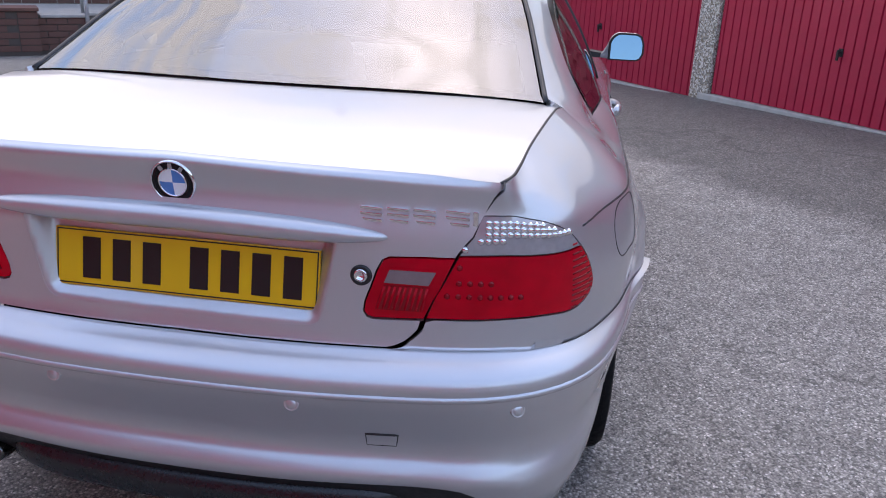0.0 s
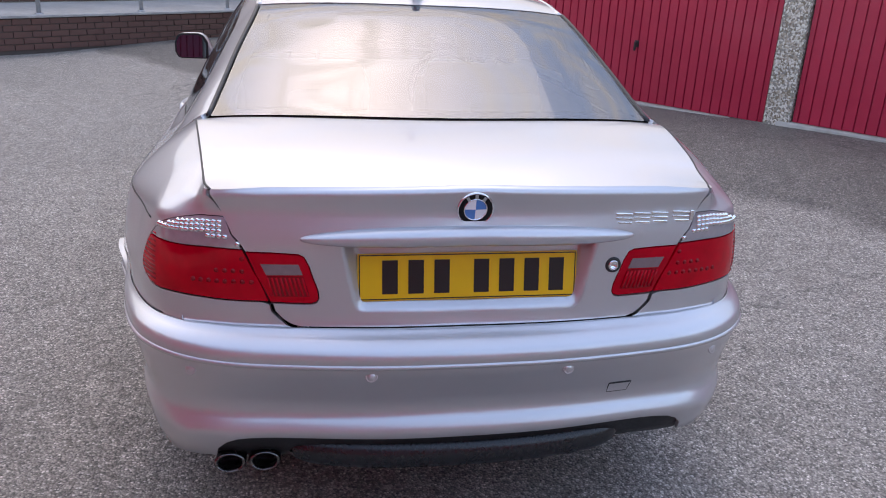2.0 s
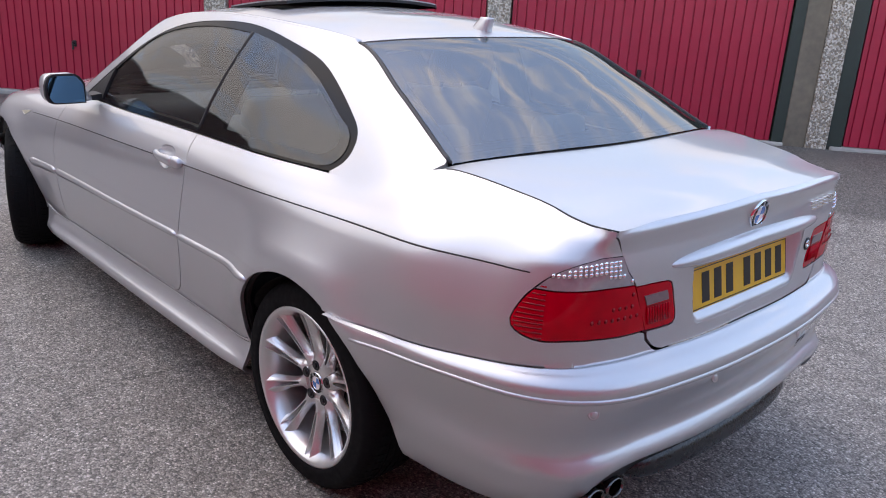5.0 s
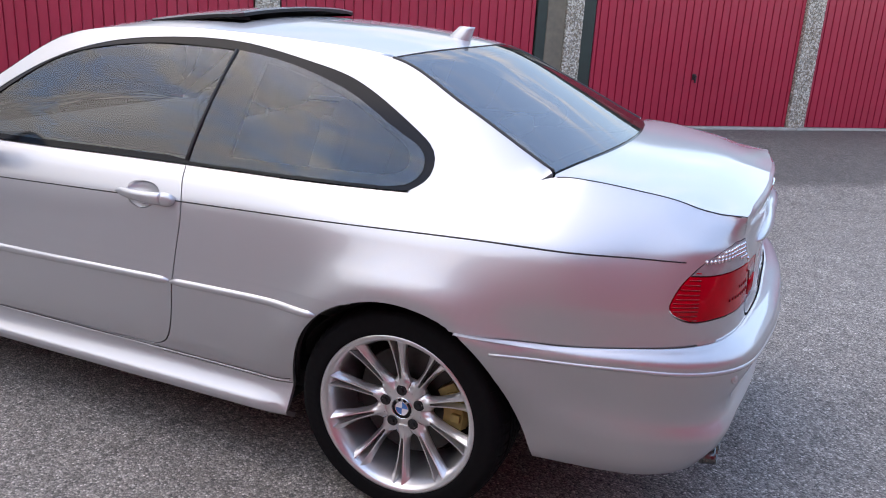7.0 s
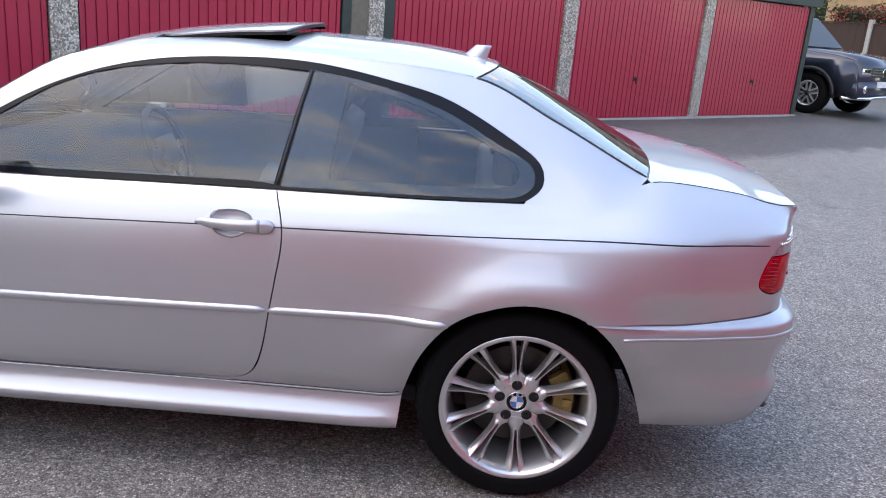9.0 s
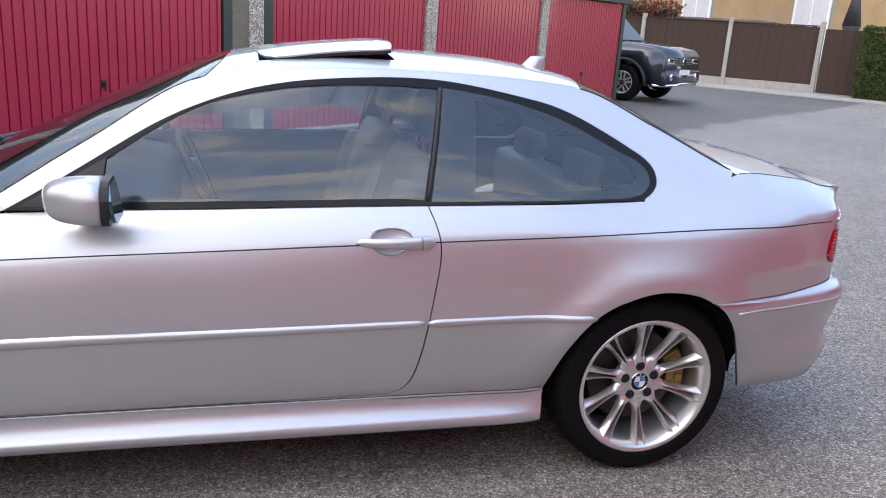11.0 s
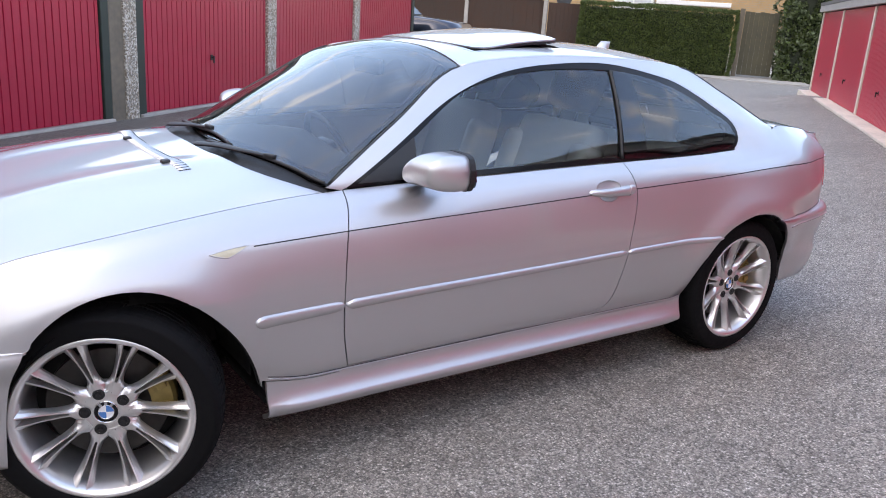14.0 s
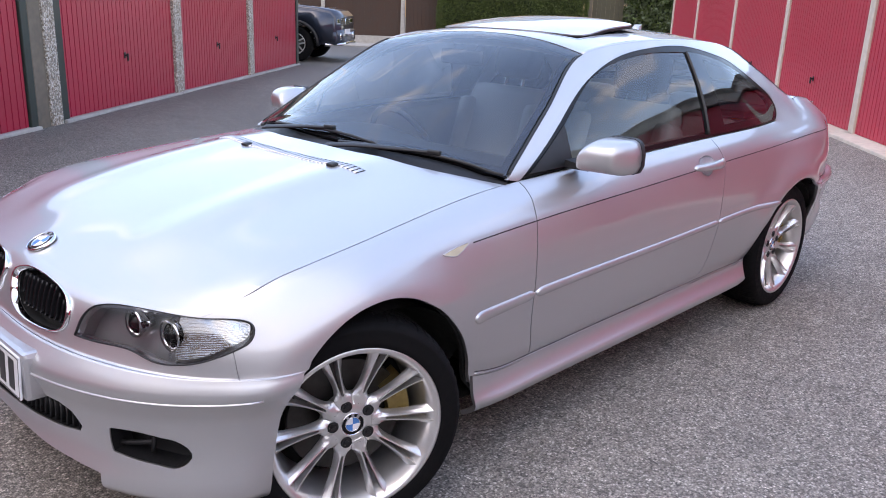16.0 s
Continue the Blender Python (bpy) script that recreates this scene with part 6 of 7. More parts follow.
bm_obj("roof_aerial", bm, SILVER, car, "silver shark-fin aerial", shade=True)
sun_top = lambda p, lift=0.0: top(p, 0.0) + np.stack([0 * p[:, 0], 0 * p[:, 0], 0.004 + lift + np.clip((1.27 - p[:, 0]) / 0.44, 0, 1) * 0.030], -1)
sr = curve([(1.262, 0.30), (1.262, -0.30), (1.235, -0.372), (1.10, -0.382), (0.90, -0.382), (0.848, -0.375), (0.832, -0.33), (0.832, 0.33), (0.848, 0.375), (0.90, 0.382), (1.10, 0.382), (1.235, 0.372), (1.262, 0.30)], 4)[:-1]
panel("sunroof_panel", sr, sun_top, SILVER, car, "silver sunroof tilted open at the back", thick=0.005, gap=0.0)
panel("sunroof_seal", sr, lambda p, lift=0.0: sun_top(p, lift - 0.0055), BLACK, car, gap=-0.001, thick=0.010)
panel("sunroof_frame", SUNROOF, top, BLACK, car, lift=-0.045, gap=-0.01, thick=-0.045)
# bonnet vents and washer jets
vent = panel("bonnet_vent", [(2.372, -0.40), (2.412, -0.40), (2.432, 0.0), (2.412, 0.40), (2.372, 0.40), (2.394, 0.0)], bonnet, DARK, car, "slotted bonnet vent", gap=0.0, lift=0.0012, thick=0.003)
for i in range(40):
    y = -0.39 + 0.02 * i
    x = 2.372 + 0.022 * (1 - (y / 0.4) ** 2)
    moulding("vent_bar", [(x, y), (x + 0.02, y), (x + 0.04, y)], bonnet, SILVER, vent, 0.0150, 0.0035)
for y in (-0.19, 0.30):
    c = bonnet(np.array([(2.425, y)]))[0]
    bm = bmesh.new()
    add_box(bm, (-0.014, -0.017, -0.004), (0.014, 0.017, 0.010), 0.006)
    bm_obj("washer_jet", bm, BLACK, car, matrix=pose(*c, 0, 8, 0), shade=True)
c = bonnet(np.array([(3.215, 0.0)]))[0]
roundel(car, pose(3.222, 0, float(c[2]) + 0.003, 64, 0, -90), 0.041)


def wiper(arm, blade):
    """A parked wiper: a tapering arm from its pivot by the bonnet's edge, a slimmer blade along the foot of the glass."""
    root = new("wiper")
    root.parent = car
    def bar(name, pts, w, h, lift, ends):
        p = top(np.array(curve(pts, 6)), lift)
        t = np.gradient(p, axis=0)
        bm = bmesh.new()
        rings = []
        for k in range(len(p)):
            tv = Vector(t[k]).normalized()
            sd = tv.cross(Vector((0.35, 0, 0.93))).normalized()
            up = sd.cross(tv)
            f = ends[0] + (ends[1] - ends[0]) * k / (len(p) - 1)
            rings.append([tuple(Vector(p[k]) + sd * a * w * f + up * b * h) for a, b in ((-1, 0), (-0.7, 0.8), (-0.2, 1.0), (0.2, 1.0), (0.7, 0.8), (1, 0), (0.5, -0.5), (-0.5, -0.5))])
        loft(bm, rings)
        return bm_obj(name, bm, BLACK, root, shade=True)
    wa = bar("wiper_arm", arm, 0.0085, 0.006, 0.014, (2.1, 1.0))
    bar("wiper_blade", blade, 0.0065, 0.006, 0.007, (1.25, 0.9))
    bm = bmesh.new()  # clip that holds the blade
    c = top(np.array(arm[-1:]), 0.017)[0]
    yaw = math.degrees(math.atan2(arm[-1][1] - arm[-2][1], arm[-1][0] - arm[-2][0]))
    add_box(bm, (-0.030, -0.010, -0.008), (0.018, 0.010, 0.008), 0.005)
    bm_obj("clip", bm, BLACK, wa, matrix=pose(*c, 0, 0, yaw), shade=True)


wiper([(2.245, 0.035), (2.215, 0.15), (2.178, 0.32), (2.128, 0.468)], [(2.205, 0.06), (2.178, 0.25), (2.130, 0.468), (2.085, 0.59), (2.042, 0.690)])
wiper([(2.205, -0.405), (2.190, -0.30), (2.172, -0.17), (2.158, -0.045)], [(2.150, -0.40), (2.166, -0.22), (2.163, -0.045), (2.174, 0.215)])


# ---- car: cabin ----
def seat(x, y, tilt=-18):
    root = new("seat")
    root.parent, root.matrix_basis = car, pose(x, y, 0.30)
    def cushion(name, lo, hi, r, m, crease=True):
        bm = bmesh.new()
        add_box(bm, lo, hi, r)
        return bm_obj(name, bm, LEATHER, root, "grey leather " + name, m, True)
    cushion("seat_base", (-0.25, -0.25, 0.08), (0.27, 0.25, 0.24), 0.06, None)
    cushion("bolster", (-0.22, 0.17, 0.16), (0.24, 0.27, 0.29), 0.045, None)
    cushion("bolster", (-0.22, -0.27, 0.16), (0.24, -0.17, 0.29), 0.045, None)
    mb = pose(-0.22, 0, 0.20, 0, tilt, 0)
    cushion("backrest", (-0.07, -0.24, 0.0), (0.06, 0.24, 0.56), 0.06, mb)
    for sg in (-1, 1):
        cushion("bolster", (-0.05, sg * 0.215 - 0.05, 0.06), (0.10, sg * 0.215 + 0.05, 0.47), 0.045, mb)
        bm = bmesh.new()
        add_box(bm, (-0.006, sg * 0.055 - 0.006, 0.54), (0.006, sg * 0.055 + 0.006, 0.66), 0.003)
        bm_obj("headrest_post", bm, CHROME, root, matrix=mb)
    bm = bmesh.new()
    add_box(bm, (-0.055, -0.13, 0.60), (0.055, 0.13, 0.78), 0.05)
    bm_obj("headrest", bm, DASH, root, "dark headrest", mb, True)


for y in (0.36, -0.36):
    seat(1.12, y)
for nm, lo, hi, r in (("rear_bench", (0.15, -0.56, 0.42), (0.60, 0.56, 0.56), 0.05), ("rear_bench_back", (0.02, -0.56, 0.50), (0.16, 0.56, 0.92), 0.05)):
    bm = bmesh.new()
    add_box(bm, lo, hi, r)
    bm_obj(nm, bm, LEATHER, car, "grey leather rear bench", shade=True)
for y in (0.30, -0.30):
    bm = bmesh.new()
    add_box(bm, (0.03, y - 0.12, 0.90), (0.12, y + 0.12, 1.03), 0.04)
    bm_obj("rear_headrest", bm, LEATHER, car, shade=True)
bm = bmesh.new()
add_box(bm, (-0.36, -0.58, 0.93), (0.06, 0.58, 0.965), 0.012)
bm_obj("parcel_shelf", bm, DASH, car, "dark parcel shelf")
bm = bmesh.new()
add_box(bm, (0.0, -0.70, 0.24), (2.1, 0.70, 0.30), 0.01)
add_box(bm, (0.9, -0.11, 0.30), (1.9, 0.11, 0.52), 0.03)
bm_obj("carpet_floor", bm, CARPET, car)
bm = bmesh.new()
rings = []
for y in np.linspace(-0.68, 0.68, 21):
    hump = 0.035 * math.exp(-((y + 0.36) / 0.17) ** 2)
    rings.append([(1.60, y, 0.55), (1.58, y, 0.80), (1.63, y, 0.868 + hump), (1.75, y, 0.885 + hump), (1.95, y, 0.882), (2.10, y, 0.86), (2.12, y, 0.55)])
loft(bm, rings)
bm_obj("dashboard", bm, DASH, car, "dark dashboard", shade=True)
bm = bmesh.new()
mw = pose(1.50, -0.36, 0.80, 0, -66, 0)
k, q = 40, 10
ringv = [[bm.verts.new(mw @ Vector(((0.185 + 0.015 * math.cos(2 * math.pi * j / q)) * math.cos(2 * math.pi * i / k), (0.185 + 0.015 * math.cos(2 * math.pi * j / q)) * math.sin(2 * math.pi * i / k), 0.015 * math.sin(2 * math.pi * j / q)))) for j in range(q)] for i in range(k)]
for i in range(k):
    for j in range(q):
        bm.faces.new((ringv[i][j], ringv[(i + 1) % k][j], ringv[(i + 1) % k][(j + 1) % q], ringv[i][(j + 1) % q]))
add_box(bm, (-0.07, -0.075, -0.03), (0.06, 0.075, 0.02), 0.02, mw)
for a in (-90, 90, 180):
    add_box(bm, (0.05, -0.018, -0.012), (0.18, 0.018, 0.006), 0.005, mw @ pose(0, 0, 0, 0, 0, a))
bm_obj("steering_wheel", bm, BLACK, car, "black three-spoke steering wheel", shade=True)
bm = bmesh.new()
add_box(bm, (1.50, -0.115, 1.185), (1.525, 0.115, 1.245), 0.018)
bm_obj("rear_view_mirror", bm, BLACK, car, "dark interior mirror", shade=True)
for sg in (1, -1):
    panel("door_card", [sk(0.45, 0.40), sk(0.8, 0.34), sk(1.98, 0.33), (sk(1.96, 0.80)[0], V(10.6)), (sk(0.8, 0.8)[0], V(10.6)), (sk(0.45, 0.8)[0], V(10.6))], skin, LEATHER, car, "grey leather door lining", flip=sg < 0, lift=-0.07, gap=0.0, thick=-0.03, step=0.06)
panel("headlining", [(1.38, -0.50), (1.38, 0.50), (0.2, 0.48), (0.2, -0.48)], top, LEATHER, car, "pale headlining", holes=[[(1.27, -0.36), (1.27, 0.36), (0.83, 0.36), (0.83, -0.36)]], lift=-0.05, gap=0.0, thick=0.0, step=0.08)

# ---- front end of the yard: low brick wall, railing, upper path ----
def brick_mesh(l, d, h):
    bm = bmesh.new()
    add_box(bm, (0, 0, 0), (l, d, h), 0.004)
    me = bpy.data.meshes.new("brick")
    bm.to_mesh(me)
    bm.free()
    return me


STEP_LO, STEP_HI = -1.31, -0.35  # the steps' sides, across the yard
DARK_MORTAR = plain("dirty_mortar", (0.085, 0.070, 0.060), 0.95, var=0.3, scale=20)
STEP_GREY = plain("stained_concrete", (0.13, 0.115, 0.10), 0.92, var=0.4, scale=12, bump=0.4)


def low_wall():
    root = thing("retaining_wall", "low dark red-brown brick retaining wall", "wall", YARD)
    for n0, n1 in ((-12.0, STEP_LO - 0.02), (STEP_HI + 0.02, 2.6)):
        box("core", (8.712, n0, -0.1), (8.93, n1, 0.424), DARK_MORTAR, root, 0.0)
    me = brick_mesh(0.1025, 0.215, 0.065)
    me.materials.append(RED_BRICK)
    for c in range(5):
        z = 0.05 + 0.075 * c
        k = 0
        n = -8.2 + (0.1125 if c % 2 else 0)
        while n < 2.3 and k < 47:
            if n + 0.215 < STEP_LO - 0.015 or n > STEP_HI + 0.015:
                obj("brick", me, root, matrix=Matrix.Translation((8.698 + random.uniform(-0.002, 0.002), n, z)))
            n += 0.225
            k += 1
    for n0, n1 in ((-12.0, STEP_LO - 0.02), (STEP_HI + 0.02, 0.18)):
        box("coping", (8.68, n0, 0.425), (8.97, n1, 0.455), CONCRETE, root, 0.006, "pale concrete edge")
    pier = thing("brick_pier", "red-brown brick pier at the end of the low wall", "pier", YARD)
    box("core", (8.632, 0.212, 0.0), (9.0, 2.6, 0.50), DARK_MORTAR, pier, 0.0)
    for c in range(6):
        for k in range(10):
            obj("brick", me, pier, matrix=Matrix.Translation((8.62 + random.uniform(-0.002, 0.002), 0.205 + 0.225 * k + (0.11 if c % 2 and k else 0), 0.05 + 0.075 * c)))
    box("cap", (8.60, 0.19, 0.501), (9.02, 2.6, 0.54), RED_BRICK, pier, 0.008)
    steps = thing("steps", "two worn steps with pale nosings up to the path", "steps", YARD)
    for k, (s0, z1) in enumerate(((8.70, 0.262), (8.955, 0.425))):
        box("riser", (s0, STEP_LO, -0.05), (s0 + 0.254, STEP_HI, z1 - 0.002), STEP_GREY, steps, 0.006, "dark stained step riser")
        box("nosing", (s0 - 0.02, STEP_LO, z1), (s0 + (0.232 if k == 0 else 0.05), STEP_HI, z1 + 0.032), CONCRETE, steps, 0.008, "pale concrete nosing")
    path = thing("upper_path", "pale concrete path behind the low wall", "path", YARD, kind="structure")
    box("slab", (8.97, -14, 0.05), (10.7, 6, 0.44), CONCRETE, path, 0.01)
    wall = thing("brick_wall", "tall dark red-brown brick wall behind the path", "wall", YARD)
    box("core", (10.73, -14, 0.3), (10.95, 6, 3.2), MORTAR, wall, 0.0)
    verts, faces = [], []
    for c in range(36):
        z = 0.45 + 0.075 * c
        for k in range(90):
            n = -13.9 + 0.2215 * k + (0.11 if c % 2 else 0)
            x = 10.722 + random.uniform(-0.003, 0.003)
            b = len(verts)
            verts += [(x, n, z), (x, n + 0.211, z), (x, n + 0.211, z + 0.065), (x, n, z + 0.065), (10.74, n, z), (10.74, n + 0.211, z), (10.74, n + 0.211, z + 0.065), (10.74, n, z + 0.065)]
            faces += [(b, b + 3, b + 2, b + 1), (b, b + 1, b + 5, b + 4), (b + 2, b + 3, b + 7, b + 6), (b, b + 4, b + 7, b + 3), (b + 1, b + 2, b + 6, b + 5)]
    tagged(obj("brickwork", mesh_from("brickwork", verts, faces, RED_BRICK), wall), kind="stuff")
    rail = thing("railing", "grey galvanised tube railing on the low wall", "railing", YARD)
    for i in range(8):
        bm = bmesh.new()
        n = -2.53 - 1.36 * i
        bmesh.ops.create_cone(bm, cap_ends=True, segments=14, radius1=0.027, radius2=0.027, depth=1.05, matrix=pose(8.86, n, 0.97))
        bmesh.ops.create_cone(bm, cap_ends=True, segments=14, radius1=0.055, radius2=0.05, depth=0.015, matrix=pose(8.86, n, 0.46))
        bm_obj("post", bm, GALV, rail, shade=True)
    for z in (1.48, 1.02):
        bm = bmesh.new()
        bmesh.ops.create_cone(bm, cap_ends=True, segments=14, radius1=0.022, radius2=0.022, depth=10.7, matrix=pose(8.86, -6.72, z, 90))
        bm_obj("bar", bm, GALV, rail, shade=True)
    for n in (STEP_LO - 0.05, STEP_HI + 0.03):
        hand = thing("step_handrail", "grey galvanised tube handrail beside the steps", "railing", YARD)
        for x, z0, z1 in ((8.64, 0.05, 1.02), (9.02, 0.44, 1.42)):
            bm = bmesh.new()
            bmesh.ops.create_cone(bm, cap_ends=True, segments=14, radius1=0.024, radius2=0.024, depth=z1 - z0, matrix=pose(x, n, (z0 + z1) / 2))
            bm_obj("post", bm, GALV, hand, shade=True)
        bm = bmesh.new()
        bmesh.ops.create_cone(bm, cap_ends=True, segments=14, radius1=0.022, radius2=0.022, depth=0.60, matrix=pose(8.83, n, 1.22, 0, 43.5, 0))
        bm_obj("bar", bm, GALV, hand, shade=True)


low_wall()


def road_mark(name, s0, n0, s1, n1, w):
    d = Vector((s1 - s0, n1 - n0)).normalized() * w / 2
    pts = [(s0 - d.y, n0 + d.x), (s0 + d.y, n0 - d.x), (s1 + d.y, n1 - d.x), (s1 - d.y, n1 + d.x)]
    k = max(2, int(Vector((s1 - s0, n1 - n0)).length / 0.25))
    verts, faces = [], []
    for i in range(k + 1):
        t = i / k
        for a, b in ((pts[0], pts[3]), (pts[1], pts[2])):
            s, n = a[0] + (b[0] - a[0]) * t, a[1] + (b[1] - a[1]) * t
            verts.append(yard(s, n, ground_z(s, n) + 0.022))
    faces = [(2 * i, 2 * i + 1, 2 * i + 3, 2 * i + 2) for i in range(k)]
    ob = new(name, mesh_from(name, verts, faces, LINE_WHITE))
    return tagged(ob, "worn white painted bay line on tarmac", "road marking", "bay lines")


road_mark("bay_line", 8.3, -4.78, 6.3, -4.9, 0.075)
for s, n in ((7.9, -5.10), (7.55, -5.16), (7.2, -5.22), (6.85, -5.28)):
    road_mark("bay_line", s, n, s - 0.28, n - 0.10, 0.07)


FAR_EYE, FAR_OUT = Vector((2.4, 3.1, 1.45)), 1.28  # the far end stands farther out than the rows' own grid
FAR_YARD = Matrix.Translation(FAR_EYE) @ Matrix.Scale(FAR_OUT, 4) @ Matrix.Translation(-FAR_EYE) @ YARD


# ---- far end: kerb, pavement, fence, hedge, gates, house ----
def far_end():
    pv = thing("pavement", "grey concrete pavement along the road", "pavement", FAR_YARD, kind="structure")
    box("slab", (-30, -30, 0.05), (-16.55, 2.9, 0.335), CONCRETE, pv, 0.0)
    for k in range(36):
        n = -26 + 0.8 * k
        box("kerbstone", (-16.548, n, 0.05), (-16.40, n + 0.79, 0.345), CONCRETE, pv, 0.012)
    fence = thing("fence", "dark brown close-board fence with concrete posts", "fence", FAR_YARD)
    posts = [-17.6, -15.3, -12.9, -10.6, -8.25, -5.9, -3.72]
    for n in posts:
        box("post", (-18.10, n - 0.05, 0.2), (-17.98, n + 0.05, 2.0), CONCRETE, fence, 0.008, "pale concrete post")
    for a, b in zip(posts, posts[1:]):
        box("gravel_board", (-18.07, a + 0.05, 0.3), (-18.02, b - 0.05, 0.52), CONCRETE, fence, 0.004)
        k = 23
        w = (b - a - 0.1) / k
        for i in range(k):
            n0 = a + 0.05 + i * w
            o = random.uniform(0, 0.006)
            box("board", (-18.065 + o, n0, 0.53), (-18.040 + o + 0.008 * (i % 2), n0 + w * 1.02, 1.88 + random.uniform(-0.008, 0.008)), FENCE_WOOD, fence, 0.0)
        box("cap", (-18.08, a + 0.05, 1.888), (-18.01, b - 0.05, 1.91), FENCE_WOOD, fence, 0.003)
    gate = thing("garden_gate", "dark brown boarded garden gate beside the hedge", "gate", FAR_YARD)
    for i in range(8):
        box("board", (-18.06, -3.64 + 0.108 * i, 0.36), (-18.03 + 0.006 * (i % 2), -3.64 + 0.108 * i + 0.106, 1.84), FENCE_WOOD, gate, 0.003)
    gate2 = thing("garden_gate", "weathered grey-green boarded gate", "gate", FAR_YARD)
    for i in range(7):
        box("board", (-18.06, 1.30 + 0.115 * i, 0.38), (-18.03 + 0.006 * (i % 2), 1.30 + 0.115 * i + 0.112, 1.92 - 0.01 * (i % 3)), OLD_WOOD, gate2, 0.003)
    box("post", (-18.09, 1.18, 0.3), (-17.99, 1.29, 1.98), TIMBER, gate2, 0.006)


OLD_WOOD = plain("old_green_wood", (0.075, 0.070, 0.045), 0.9, var=0.35, scale=12, bump=0.4)
far_end()


def leafy(name, label, category, lo, hi, count, size, mats, rough=0.10):
    """A clipped or loose bush: a rough core, dark for the shade inside, wrapped in many small leaves."""
    root = thing(name, label, category, FAR_YARD)
    lo, hi = Vector(lo), Vector(hi)
    bm = bmesh.new()
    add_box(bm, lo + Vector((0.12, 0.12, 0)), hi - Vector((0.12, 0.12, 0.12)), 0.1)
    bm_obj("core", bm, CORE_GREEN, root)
    for mi, mat in enumerate(mats):
        verts, faces = [], []
        rng = random.Random(7 + mi)
        for _ in range(count // len(mats)):
            f = rng.random()
            p = Vector([rng.uniform(lo[i], hi[i]) for i in range(3)])
            if f < 0.62:
                p.x = hi.x
                nrm = Vector((1, 0, 0))
            elif f < 0.82:
                p.z = hi.z
                nrm = Vector((0, 0, 1))
            else:
                e = rng.random() < 0.5
                p.y = hi.y if e else lo.y
                nrm = Vector((0, 1 if e else -1, 0))
            p += nrm * (rough * noise.noise(p * 1.7) + rough * 0.7 * noise.noise(p * 6.0) - rng.random() * 0.06)
            a = Vector((rng.gauss(0, 1), rng.gauss(0, 1), rng.gauss(0, 1))).normalized()
            u = (nrm * 0.6 + a).normalized()
            v = u.cross(Vector((rng.gauss(0, 1), rng.gauss(0, 1), rng.gauss(0, 1)))).normalized()
            sz = size * rng.uniform(0.6, 1.3)
            b = len(verts)
            verts += [p - v * sz * 0.35, p + u * sz * 0.5 + nrm * 0.006, p + v * sz * 0.35, p - u * sz * 0.5]
            faces.append((b, b + 1, b + 2, b + 3))
        tagged(obj("leaves", mesh_from("leaves", verts, faces, mat), root), kind="stuff")
    return root


# Near-black core colour: the shade deep in the foliage is painted in
CORE_GREEN = plain("inner_foliage_shade", (0.012, 0.018, 0.008), 0.95, var=0.4, scale=15)
LEAF_2 = plain("hedge_leaf_light", (0.070, 0.100, 0.020), 0.8, var=0.4, scale=20)
RED_LEAF = plain("red_leaf", (0.28, 0.045, 0.045), 0.55, var=0.35, scale=20)
GOLD_LEAF = plain("golden_conifer_leaf", (0.28, 0.27, 0.03), 0.6, var=0.3, scale=20)
IVY = plain("grey_green_leaf", (0.09, 0.12, 0.06), 0.6, var=0.4, scale=20)
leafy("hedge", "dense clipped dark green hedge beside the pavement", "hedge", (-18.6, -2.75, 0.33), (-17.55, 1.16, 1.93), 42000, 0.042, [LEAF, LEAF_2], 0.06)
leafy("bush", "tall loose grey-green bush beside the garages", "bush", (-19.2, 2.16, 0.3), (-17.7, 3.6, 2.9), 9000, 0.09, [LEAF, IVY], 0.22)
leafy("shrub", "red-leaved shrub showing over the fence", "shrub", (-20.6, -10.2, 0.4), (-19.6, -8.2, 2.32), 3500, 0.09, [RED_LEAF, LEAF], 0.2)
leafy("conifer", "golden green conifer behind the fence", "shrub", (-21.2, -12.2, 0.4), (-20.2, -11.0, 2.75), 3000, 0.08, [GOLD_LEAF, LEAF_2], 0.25)


